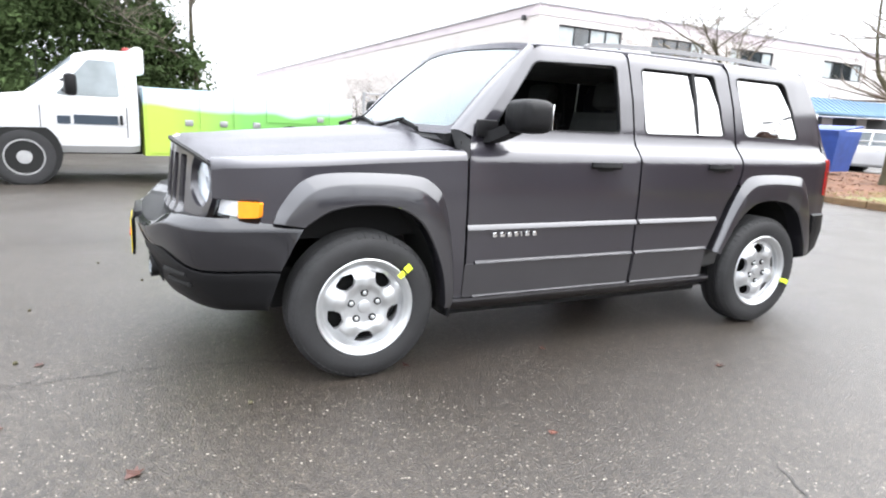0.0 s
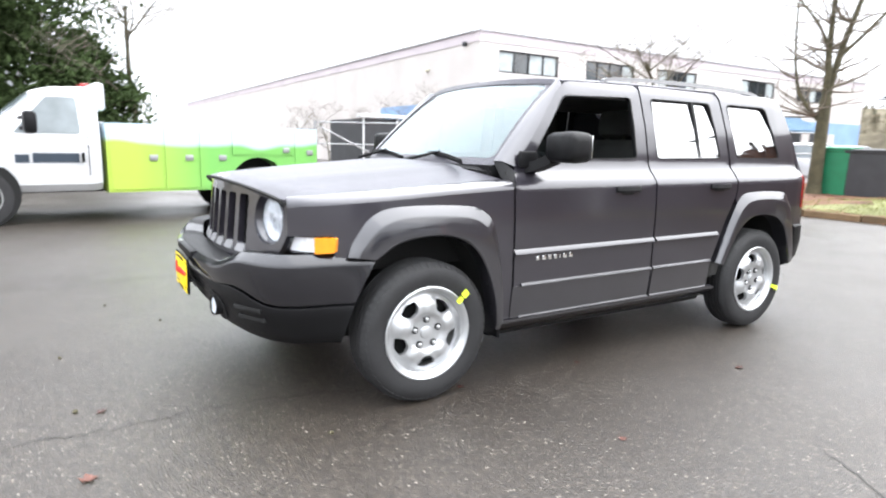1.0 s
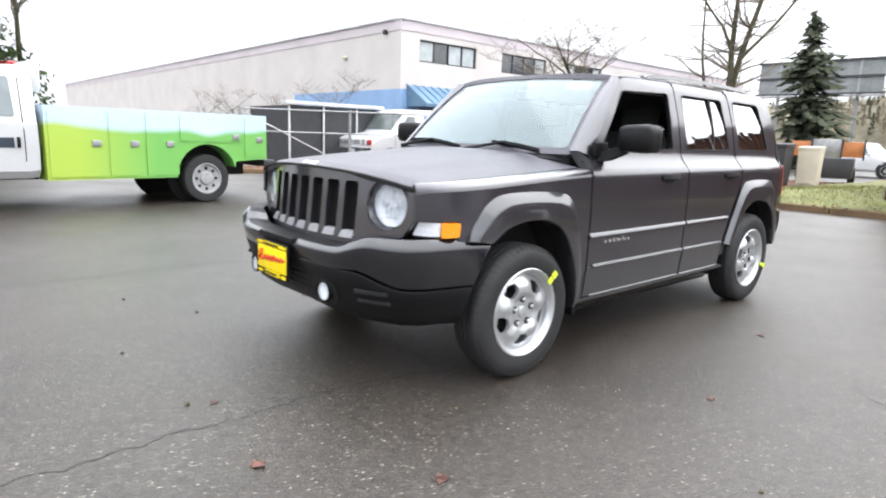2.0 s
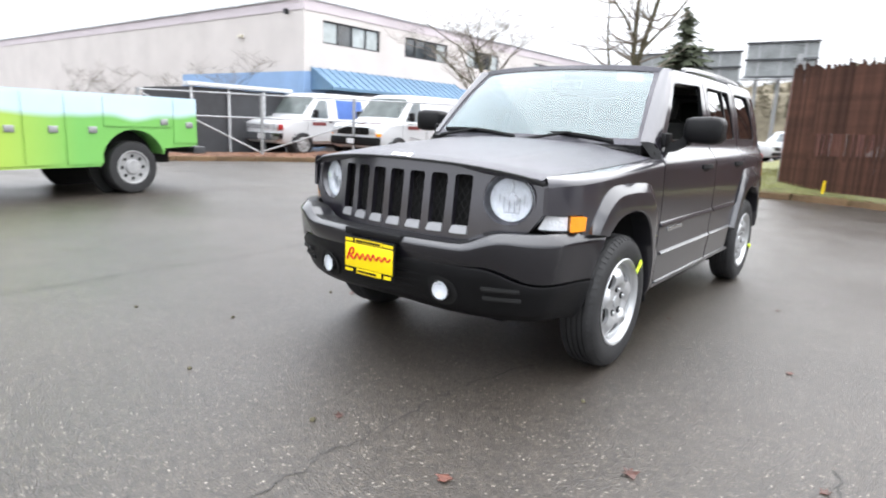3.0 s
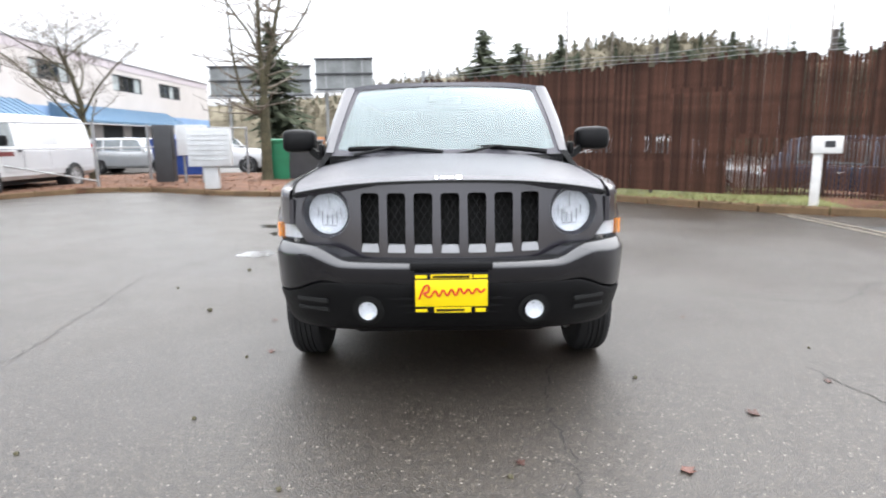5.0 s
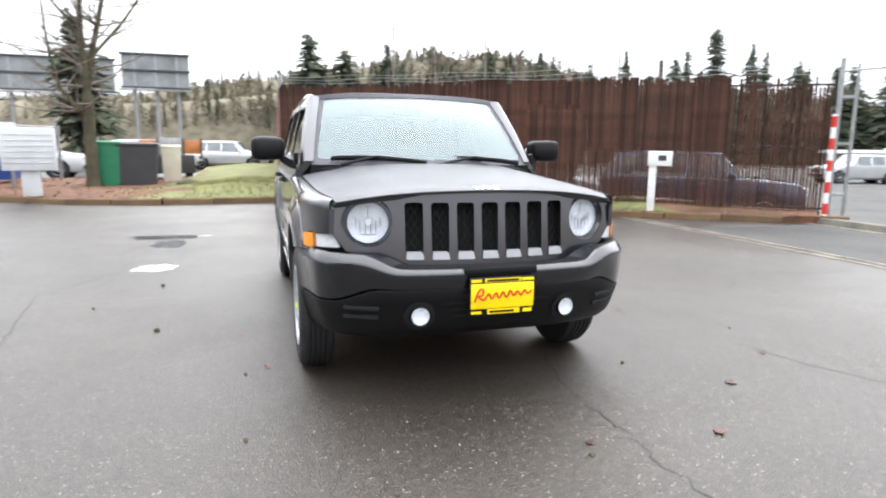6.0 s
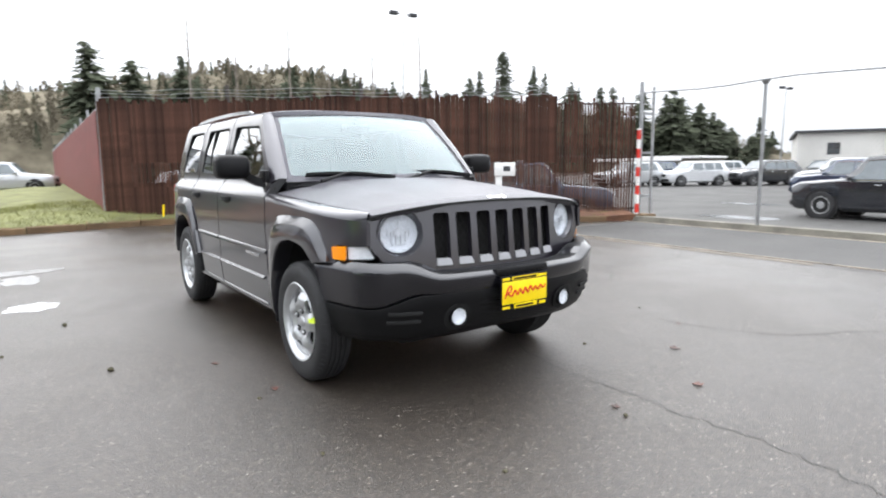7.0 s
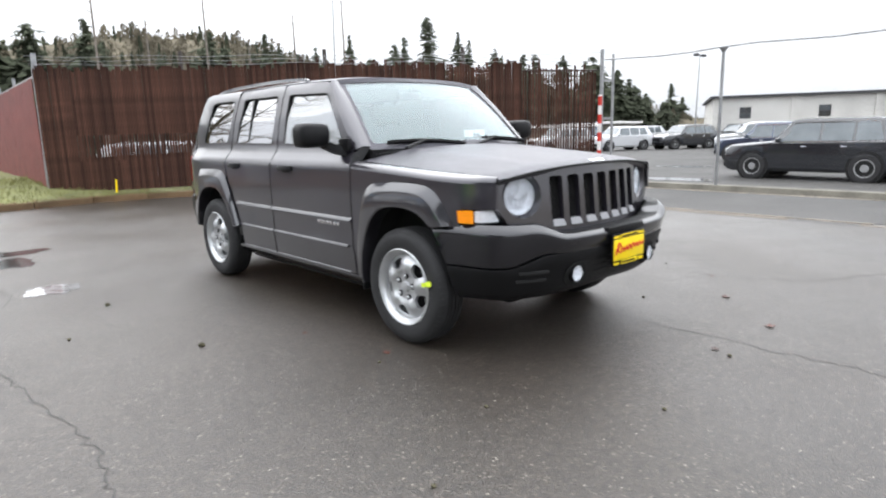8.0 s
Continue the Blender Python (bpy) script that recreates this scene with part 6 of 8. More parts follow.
# ---- other vehicles ----
def simple_wheel(parent, x, y, r, w, s, rim=RIMFAR, name="wheel"):
    bm = bmesh.new()
    m = pose(x, y, r) @ pose(0, 0, 0, 0, 0, 0 if s > 0 else 180)
    lathe(bm, [(r * 0.60, -w / 2), (r * 0.95, -w / 2), (r, -w / 2 + 0.03), (r, w / 2 - 0.03), (r * 0.96, w / 2 - 0.005), (r * 0.80, w / 2 + 0.004), (r * 0.66, w / 2 - 0.004), (r * 0.60, w / 2 - 0.03), (r * 0.60, -w / 2)], m, 28)
    t = part(name, bm, RUBBER, parent)
    bm = bmesh.new()
    lathe(bm, [(r * 0.66, w / 2 - 0.01), (r * 0.61, w / 2 - 0.005), (r * 0.56, w / 2 - 0.035), (r * 0.30, w / 2 - 0.045), (r * 0.24, w / 2 - 0.012), (0.0001, w / 2 - 0.01)], m, 28)
    part("rim", bm, rim, t)
    bm = bmesh.new()
    for k in range(8):
        a = 2 * math.pi * k / 8
        c = m @ Vector((w / 2 - 0.036, r * 0.43 * math.cos(a), r * 0.43 * math.sin(a)))
        bmesh.ops.create_icosphere(bm, subdivisions=1, radius=r * 0.075, matrix=Matrix.Translation(c) @ Matrix.Diagonal((0.25, 1, 1, 1)))
    part("rim_hole", bm, DARK, t, kind="stuff")
    return t


def shell(stations, half, crown=0.03):
    """Rings across a vehicle: stations of (y, z low, z shoulder, z top, shoulder share, top share)."""
    rings = []
    for y, zl, zs, zt, ws, wt in stations:
        hs, ht = half * ws, half * wt
        side = [(hs * 0.90, zl), (hs * 0.985, zl + 0.10), (hs, zl + (zs - zl) * 0.55), (hs * 0.985, zs - 0.03), (hs * 0.96, zs), (ht + (hs * 0.96 - ht) * 0.12, zs + (zt - zs) * 0.86), (ht * 0.93, zt - crown * 0.4), (ht * 0.55, zt)]
        rings.append([Vector((x, y, z)) for x, z in side] + [Vector((-x, y, z)) for x, z in reversed(side)])
    return rings


def make_car(name, label, at, turn, paint, L=4.6, W=1.88, H=1.70, wheel=0.36, suv=True, group=""):
    """A parked car, nose towards -y, origin on the ground under its middle."""
    car = thing(name, (*at, ground_z(*at)), turn, label=label, category="car", group=group)
    h = L / 2
    g = 0.24
    belt = 0.62 * H
    hood = 0.60 * H
    roofy = (-0.10 * L, 0.40 * L) if suv else (-0.02 * L, 0.22 * L)
    st = [(-h, 0.40, hood * 0.62, hood * 0.66, 0.80, 0.72), (-h + 0.05, g + 0.05, hood * 0.84, hood * 0.88, 0.90, 0.8), (-h + 0.25, g, hood * 0.93, hood * 0.97, 0.97, 0.85), (-h + 0.7, g, hood * 0.97, hood + 0.02, 1.0, 0.85), (-0.22 * L, g, belt, belt + 0.03, 1.0, 0.86), (-0.2 * L, g, belt, belt + 0.06, 1.0, 0.84),
          (roofy[0], g, belt, H - 0.03, 1.0, 0.78), (roofy[0] + 0.3, g, belt, H, 1.0, 0.78), (roofy[1] - 0.4, g, belt + 0.02, H - 0.01, 1.0, 0.77), (roofy[1], g, belt + 0.03, H - 0.06, 0.99, 0.75),
          (h - (0.10 if suv else 0.45), g, belt + 0.02, belt + 0.06, 0.97, 0.84), (h - 0.03, g + 0.05, belt * 0.9, belt * 0.95, 0.92, 0.82), (h, 0.42, belt * 0.6, belt * 0.62, 0.85, 0.75)]
    bm = bmesh.new()
    loft(bm, shell(st, W / 2), closed=True, ends=True)
    body = part("body", bm, paint, car, smooth=35)
    # side glass follows the shell from shoulder to roof edge
    R = shell(st, W / 2)
    def side_at(y, t, s, out):
        ys = [r[0].y for r in R]
        x0 = float(np.interp(y, ys, [r[4].x for r in R]))
        x1 = float(np.interp(y, ys, [r[5].x for r in R]))
        zA = float(np.interp(y, ys, [r[4].z for r in R]))
        zB = float(np.interp(y, ys, [r[5].z for r in R]))
        return Vector((s * (x0 + (x1 - x0) * t + out), y, zA + (zB - zA) * t))
    cuts = [(-0.165 * L, 0.055 * L), (0.07 * L, 0.225 * L), (0.24 * L, 0.375 * L)] if suv else [(-0.13 * L, 0.05 * L), (0.065 * L, 0.2 * L)]
    for s in (1, -1):
        for k, (ya, yb) in enumerate(cuts):
            bm = bmesh.new()
            lean = 0.075 * L if k == 0 else 0.0
            trail = 0.03 * L if k == len(cuts) - 1 else 0.0
            rows = []
            for j in range(7):
                u = j / 6
                rows.append([side_at(ya + lean * t + (yb - trail * t - ya - lean * t) * u, 0.06 + 0.86 * t, s, 0.006) for t in (0, 0.5, 1)])
            loft(bm, rows)
            part("side_window", bm, FARGLASS, body)
        for y in (-0.31 * L, 0.30 * L):
            bm = bmesh.new()
            lathe(bm, [(0.0001, 0.012), (wheel * 1.2, 0.012), (wheel * 1.22, -0.25), (0.0001, -0.25)], pose(s * W / 2 * 0.985, y, wheel * 1.03) @ pose(0, 0, 0, 0, 0, 0 if s > 0 else 180), 24)
            part("wheel_well", bm, DARK, body)
            simple_wheel(car, s * (W / 2 - 0.085), y, wheel, 0.22, s)
        bm = bmesh.new()
        box(bm, (s * (W / 2 + 0.09), -0.155 * L, belt + 0.06), (0.2, 0.12, 0.14), bevel=0.04)
        part("door_mirror", bm, paint, car)
        for y in (-0.02 * L, 0.19 * L):
            bm = bmesh.new()
            box(bm, (s * (W / 2 + 0.012), y, belt - 0.12), (0.03, 0.17, 0.03), bevel=0.01)
            part("door_handle", bm, CHROME, car)
        bm = bmesh.new()
        box(bm, (s * W * 0.36, -h + 0.14, hood * 0.80), (0.34, 0.22, 0.15), rz=-s * 18, bevel=0.05)
        part("head_lamp", bm, LENS_FAR, car)
        bm = bmesh.new()
        box(bm, (s * W * 0.42, h - 0.10, belt * 0.86), (0.2, 0.2, 0.2), rz=s * 14, bevel=0.05)
        part("tail_lamp", bm, REDLENS, car)
        bm = bmesh.new()
        loft(bm, [[side_at(y, -0.0, s, dx) + Vector((0, 0, dz)) for dx, dz in ((0.002, -0.014), (0.012, -0.008), (0.012, 0.012), (0.002, 0.014))] for y in np.linspace(cuts[0][0], cuts[-1][1], 7)], closed=True, ends=True)
        part("belt_trim", bm, CHROME, car)
        bm = bmesh.new()
        loft(bm, [[side_at(y, 0.955, s, dx) + Vector((0, 0, dz)) for dx, dz in ((0.002, -0.012), (0.012, -0.008), (0.012, 0.010), (0.002, 0.012))] for y in np.linspace(cuts[0][0] + 0.075 * L, cuts[-1][1] - 0.03 * L, 7)], closed=True, ends=True)
        part("window_trim", bm, CHROME, car)
    for a, b, nm in ((5, 6, "windshield"), (9, 10, "rear_window")):
        bm = bmesh.new()
        A, B = R[a], R[b]
        rows = []
        for t in (0.08, 0.5, 0.92):
            row = []
            for i in (5, 6, 7, 8, 9, 10):
                p = A[i].lerp(B[i], t)
                row.append(p + Vector((0, -0.006 if nm == "windshield" else 0.006, 0.008)))
            rows.append(row)
        loft(bm, rows)
        part(nm, bm, FARGLASS, body)
    bm = bmesh.new()
    box(bm, (0, -h + 0.01, hood * 0.70), (W * 0.46, 0.06, 0.20), bevel=0.03)
    part("grille", bm, PLASTIC, car)
    bm = bmesh.new()
    box(bm, (0, -h + 0.03, 0.42), (W * 0.86, 0.14, 0.16), bevel=0.05)
    part("front_bumper", bm, PLASTIC if suv else paint, car)
    bm = bmesh.new()
    box(bm, (0, h - 0.03, 0.45), (W * 0.86, 0.14, 0.18), bevel=0.05)
    part("rear_bumper", bm, PLASTIC if suv else paint, car)
    return car


LENS_FAR = material("head_lamp_lens", (0.55, 0.57, 0.58), 0.12, 0.3, spots=0.2, scale=20.0, coat=1.0)


def make_van(label, at, turn, old, blue):
    """A full-size cargo van, nose towards -y, origin under its front axle."""
    v = thing("cargo_van", (*at, 0), turn, label=label, category="van", group="white cargo vans")
    W, H = 2.01, 2.06
    st = [(-0.93, 0.50, 0.98, 1.02, 0.86, 0.80), (-0.88, 0.42, 1.02, 1.06, 0.93, 0.84), (-0.70, 0.38, 1.06, 1.12, 0.97, 0.86), (-0.25, 0.38, 1.12, 1.20, 1.0, 0.86), (0.05, 0.38, 1.14, 1.26, 1.0, 0.86), (0.62, 0.38, 1.14, 1.97, 1.0, 0.80), (0.85, 0.38, 1.14, H - 0.02, 1.0, 0.82), (2.0, 0.38, 1.14, H, 1.0, 0.83), (3.9, 0.38, 1.14, H - 0.01, 1.0, 0.83), (4.45, 0.40, 1.14, H - 0.06, 0.985, 0.80), (4.62, 0.44, 1.12, H - 0.20, 0.96, 0.75)]
    R = shell(st, W / 2, 0.05)
    bm = bmesh.new()
    loft(bm, R, closed=True, ends=True)
    body = part("body", bm, WHITE, v, smooth=35)
    ys = [r[0].y for r in R]
    def side_at(y, z, s, out):
        k = [(float(np.interp(y, ys, [r[i].x for r in R])), float(np.interp(y, ys, [r[i].z for r in R]))) for i in range(7)]
        x = float(np.interp(z, [b for a, b in k], [a for a, b in k]))
        return Vector((s * (x + out), y, z))
    for s in (1, -1):
        def on(a, b, d):
            return side_at(a, b, s, 0.008 - d)
        bm = bmesh.new()
        skin(bm, rounded([(0.36, 1.22), (1.12, 1.22), (1.12, 1.80), (0.80, 1.80)], 0.05), on, thick=0.006, step=0.2)
        part("cab_window", bm, FARGLASS, body)
        for ya, yb in ((0.20, 1.30), (1.36, 2.42)):
            for y in (ya, yb):
                bm = bmesh.new()
                loft(bm, [[on(y - 0.006, z, 0.004), on(y + 0.006, z, 0.004)] for z in np.linspace(0.45, 1.9, 8)])
                part("door_seam", bm, DARK, body, smooth=0)
        if blue and s == 1:
            bm = bmesh.new()
            skin(bm, [(1.55, 1.22), (2.75, 1.22), (2.70, 1.84), (1.50, 1.84)], on, thick=0.003, step=0.3)
            part("side_panel", bm, BLUEPRINT, body, "blue printed panel")
        elif s == 1:
            bm = bmesh.new()
            skin(bm, rounded([(2.0, 1.27), (2.9, 1.27), (2.9, 1.80), (2.0, 1.80)], 0.06), on, thick=0.004, step=0.3)
            part("side_panel", bm, WHITE, body)
        bm = bmesh.new()
        skin(bm, [(0.42, 0.98), (0.98, 0.98), (0.98, 1.09), (0.42, 1.09)], on, thick=0.003, step=0.2)
        part("print_bar", bm, MAROON, body, "dark red bar of print")
        bm = bmesh.new()
        skin(bm, [(-0.86, 0.60), (4.5, 0.60), (4.5, 0.66), (-0.86, 0.66)], on, thick=0.01, step=0.5)
        part("side_moulding", bm, WHITE if old else GREYPAINT, body)
        bm = bmesh.new()
        box(bm, (s * 1.15, 0.42, 1.36), (0.20, 0.12, 0.26), bevel=0.04)
        rod(bm, (s * 0.95, 0.45, 1.30), (s * 1.1, 0.42, 1.32), 0.03)
        part("door_mirror", bm, PLASTIC, v)
        bm = bmesh.new()
        box(bm, (s * 1.015, 1.18, 1.10), (0.02, 0.15, 0.04), bevel=0.008)
        part("door_handle", bm, PLASTIC, v)
        for y in (0.0, 3.43):
            bm = bmesh.new()
            lathe(bm, [(0.0001, 0.008), (0.43, 0.008), (0.44, -0.3), (0.0001, -0.3)], pose(s * W / 2 * 0.985, y, 0.40) @ pose(0, 0, 0, 0, 0, 0 if s > 0 else 180), 26)
            part("wheel_well", bm, DARK, body)
            simple_wheel(v, s * (W / 2 - 0.065), y, 0.375, 0.24, s)
        bm = bmesh.new()
        box(bm, (s * 0.80, -0.90, 0.90), (0.24, 0.10, 0.19), bevel=0.02, rz=-s * 6)
        lamp = part("head_lamp", bm, LENS_FAR, v)
        bm = bmesh.new()
        box(bm, (s * 0.945, -0.82, 0.90 if old else 0.80), (0.10, 0.16, 0.19 if old else 0.10), bevel=0.02, rz=-s * 16)
        part("turn_lens", bm, AMBER if not old else REDLENS, lamp, "amber lens")
        bm = bmesh.new()
        box(bm, (s * 0.90, 4.60, 1.05), (0.16, 0.08, 0.45), bevel=0.02)
        part("tail_lamp", bm, REDLENS, v)
    bm = bmesh.new()
    box(bm, (0, -0.915, 0.90), (1.34, 0.06, 0.22), bevel=0.01)
    gr = part("grille", bm, GREYPAINT if old else PLASTIC, v)
    bm = bmesh.new()
    for z in (0.85, 0.90, 0.95):
        box(bm, (0, -0.95, z), (1.28, 0.02, 0.022), bevel=0.004)
    part("grille_bar", bm, CHROME if old else PLASTIC, gr)
    bm = bmesh.new()
    rings = []
    for x in np.linspace(-1.0, 1.0, 11):
        y = -1.02 + 0.10 * abs(x) ** 3
        rings.append([Vector((x, y, 0.48)), Vector((x, y - 0.02, 0.56)), Vector((x, y, 0.72)), Vector((x, y + 0.14, 0.73)), Vector((x, y + 0.14, 0.48))])
    loft(bm, rings, closed=True, ends=True)
    bp = part("front_bumper", bm, CHROME if old else PLASTIC, v, "chrome bumper" if old else "black plastic bumper")
    bm = bmesh.new()
    box(bm, (0.25 if old else 0.0, -1.045, 0.60), (0.31, 0.01, 0.15))
    part("plate_bar", bm, GREYPAINT, bp, "plain pale bar")
    bm = bmesh.new()
    A, B = R[4], R[5]
    rows = []
    for t in (0.10, 0.5, 0.93):
        rows.append([A[i].lerp(B[i], t) + Vector((0, -0.008, 0.008)) for i in (5, 6, 7, 8, 9, 10)])
    loft(bm, rows)
    part("windshield", bm, GREENGLASS, body, "pale greenish windshield")
    if not old:
        bm = bmesh.new()
        for k, (x, y) in enumerate(((0.30, -0.72), (0.62, -0.62), (0.75, -0.40))):
            box(bm, (x, y, 1.115 + 0.02 * k), (0.30, 0.14, 0.012), rz=18 * k, bevel=0.004)
        part("bonnet_damage", bm, MAROON, body, "rusty stained bonnet edge")
    bm = bmesh.new()
    box(bm, (0, 2.0, 0.34), (1.5, 4.6, 0.16))
    part("underbody", bm, DARK, v)
    return v


CABGLASS = material("pale_blue_cab_glass", (0.19, 0.215, 0.225), 0.2, spots=0.25, scale=2.0, spec=0.3)
GREENGLASS = material("pale_green_windshield", (0.10, 0.115, 0.112), 0.22, spots=0.35, scale=1.5, spec=0.2)


def make_truck():
    """A white service truck with a printed utility body, nose towards -y, origin under its front axle."""
    t = thing("service_truck", (-7.75, -2.5, 0), 7.0, label="white cab service truck with a green hill-print utility body", category="truck")
    hw = 0.98
    st = [(-0.95, 0.55, 1.00, 1.04, 0.90, 0.86), (-0.88, 0.48, 1.10, 1.15, 0.96, 0.88), (-0.4, 0.45, 1.16, 1.22, 1.0, 0.88), (0.05, 0.45, 1.18, 1.28, 1.0, 0.88), (0.70, 0.45, 1.20, 1.86, 1.0, 0.80), (0.95, 0.45, 1.20, 1.93, 1.0, 0.82), (1.36, 0.45, 1.20, 1.95, 1.0, 0.83), (1.46, 0.47, 1.20, 1.94, 1.0, 0.83)]
    R = shell(st, hw, 0.05)
    bm = bmesh.new()
    loft(bm, R, closed=True, ends=True)
    cab = part("cab", bm, WHITE, t, "white cab", smooth=35)
    ys = [r[0].y for r in R]
    def on_s(s):
        def on(a, b, d):
            k = [(float(np.interp(a, ys, [r[i].x for r in R])), float(np.interp(a, ys, [r[i].z for r in R]))) for i in range(7)]
            return Vector((s * (float(np.interp(b, [q for p, q in k], [p for p, q in k])) + 0.008 - d), a, b))
        return on
    for s in (1, -1):
        on = on_s(s)
        bm = bmesh.new()
        skin(bm, rounded([(0.42, 1.26), (1.22, 1.26), (1.20, 1.77), (0.84, 1.77)], 0.04), on, thick=0.006, step=0.2)
        part("cab_window", bm, CABGLASS, cab, "pale cab window")
        for y in (0.22, 1.30):
            bm = bmesh.new()
            loft(bm, [[on(y - 0.006, z, 0.004), on(y + 0.006, z, 0.004)] for z in np.linspace(0.52, 1.85, 8)])
            part("door_seam", bm, DARK, cab, smooth=0)
        bm = bmesh.new()
        skin(bm, [(0.42, 0.86), (0.58, 0.86), (0.58, 0.97), (0.42, 0.97)], on, thick=0.003, step=0.1)
        part("print_bar", bm, DARKPRINT, cab, "dark blue bar of print")
        bm = bmesh.new()
        skin(bm, [(0.62, 0.86), (1.18, 0.86), (1.18, 0.99), (0.62, 0.99)], on, thick=0.003, step=0.1)
        part("print_bar", bm, DARKPRINT, cab, "dark blue bar of print")
        bm = bmesh.new()
        box(bm, (s * 1.03, 1.22, 0.93), (0.03, 0.04, 0.14), bevel=0.008)
        part("door_handle", bm, PLASTIC, cab)
        bm = bmesh.new()
        box(bm, (s * 1.22, 0.60, 1.40), (0.20, 0.16, 0.30), bevel=0.05)
        rod(bm, (s * 0.97, 0.52, 1.32), (s * 1.20, 0.60, 1.36), 0.03)
        rod(bm, (s * 0.97, 0.50, 1.46), (s * 1.20, 0.60, 1.46), 0.022)
        part("door_mirror", bm, PLASTIC, t)
        bm = bmesh.new()
        lathe(bm, [(0.0001, 0.012), (0.46, 0.012), (0.47, -0.3), (0.0001, -0.3)], pose(s * hw * 0.985, 0, 0.44) @ pose(0, 0, 0, 0, 0, 0 if s > 0 else 180), 26)
        part("wheel_well", bm, DARK, cab)
        simple_wheel(t, s * (hw - 0.11), 0.0, 0.385, 0.24, s)
        bm = bmesh.new()
        box(bm, (s * 0.82, -0.90, 0.92), (0.26, 0.12, 0.24), bevel=0.03)
        part("head_lamp", bm, LENS_FAR, t)
    A, B = R[3], R[4]
    bm = bmesh.new()
    loft(bm, [[A[i].lerp(B[i], q) + Vector((0, -0.008, 0.008)) for i in (5, 6, 7, 8, 9, 10)] for q in (0.1, 0.5, 0.93)])
    part("windshield", bm, FARGLASS, cab)
    bm = bmesh.new()
    box(bm, (0, 1.50, 1.80), (1.7, 0.16, 0.40), bevel=0.05)
    part("cab_fairing", bm, WHITE, t)
    bm = bmesh.new()
    box(bm, (0, 1.42, 1.99), (0.5, 0.12, 0.06), bevel=0.02)
    part("beacon", bm, REDLENS, t, "red roof beacon")
    bm = bmesh.new()
    box(bm, (0, -0.98, 0.58), (1.9, 0.16, 0.22), bevel=0.04)
    part("front_bumper", bm, CHROME, t)
    bm = bmesh.new()
    box(bm, (0, -0.93, 0.92), (1.35, 0.06, 0.28), bevel=0.02)
    part("grille", bm, PLASTIC, t)
    # utility body: two side cabinets with doors, a well between them
    ub = thing("utility_body")
    ub.parent = t
    y0, y1, z0, z1 = 1.52, 4.88, 0.42, 1.43
    RW = 3.80
    for s in (1, -1):
        bm = bmesh.new()
        arch = [(RW + 0.50 * math.cos(a), 0.44 + 0.50 * math.sin(a)) for a in np.linspace(math.pi, 0, 13) if 0.44 + 0.50 * math.sin(a) > z0 + 0.02]
        outline = [(y0, z1), (y0, z0)] + [(RW - 0.50, z0)] + arch + [(RW + 0.50, 0.66), (y1, 0.70), (y1, z1)]
        skin(bm, outline, lambda a, b, d: Vector((s * (1.02 - d), a, b)), thick=0.42, step=0.3)
        side = part("side_cabinet", bm, WRAP, ub, "printed with pale sky over green hills", smooth=30)
        for ya, yb, za, zb in ((1.56, 2.28, 0.46, 1.39), (2.32, 2.80, 0.46, 1.39), (2.84, 3.32, 0.46, 1.39), (3.36, 4.42, 0.98, 1.39), (4.46, 4.86, 0.74, 1.39)):
            bm = bmesh.new()
            skin(bm, rounded([(ya, za), (yb, za), (yb, zb), (ya, zb)], 0.02, 2), lambda a, b, d: Vector((s * (1.034 - d), a, b)), thick=0.014, step=0.4)
            dr = part("cabinet_door", bm, WRAP, side, smooth=30)
            bm = bmesh.new()
            box(bm, (s * 1.04, yb - 0.13, (0.93 if za < 0.6 else 1.06 if za > 0.9 else 1.02)), (0.02, 0.12, 0.09), bevel=0.008)
            part("latch", bm, STEEL, dr, "steel paddle latch")
        bm = bmesh.new()
        lathe(bm, [(0.0001, -0.30), (0.53, -0.30), (0.53, -0.36), (0.0001, -0.36)], pose(s * 1.0, RW, 0.44) @ pose(0, 0, 0, 0, 0, 0 if s > 0 else 180), 26)
        part("wheel_well", bm, DARK, ub)
        simple_wheel(t, s * 0.86, RW, 0.385, 0.24, s)
    bm = bmesh.new()
    box(bm, (0, (y0 + y1) / 2, 0.82), (1.3, y1 - y0, 0.08))
    box(bm, (0, y0 + 0.03, 1.1), (1.3, 0.05, 0.7))
    box(bm, (0, y1 - 0.03, 1.0), (1.3, 0.05, 0.5))
    part("load_bed", bm, GREYPAINT, ub, smooth=0)
    bm = bmesh.new()
    box(bm, (0, y1 + 0.10, 0.62), (1.9, 0.22, 0.12), bevel=0.02)
    part("rear_bumper", bm, BLACKBIN, t)
    for s in (1, -1):
        bm = bmesh.new()
        box(bm, (s * 0.9, y1 + 0.01, 0.95), (0.10, 0.04, 0.16), bevel=0.01)
        part("tail_lamp", bm, REDLENS, t)
    bm = bmesh.new()
    box(bm, (0, 2.0, 0.50), (0.9, 5.5, 0.2))
    part("chassis", bm, DARK, t)


make_truck()
make_van("white cargo van with a black bumper and stained bonnet", (-11.65, 10.95), 0.0, False, False)
make_van("older white cargo van with chrome bumper and a blue side panel", (-14.85, 9.9), 0.0, True, True)
make_car("parked_suv", "black sport utility vehicle behind the chain-link fence", (17.4, 3.1), 177.2, BLACKPAINT, 4.82, 1.94, 1.76, 0.385)
make_car("parked_suv", "dark blue sport utility vehicle in the car park", (25.2, 7.0), 172.0, BLUECAR, 4.6, 1.9, 1.68, 0.36)
make_car("parked_suv", "silver sport utility vehicle in the car park", (31.5, 9.8), 170.0, SILVERCAR, 4.6, 1.9, 1.72, 0.36)
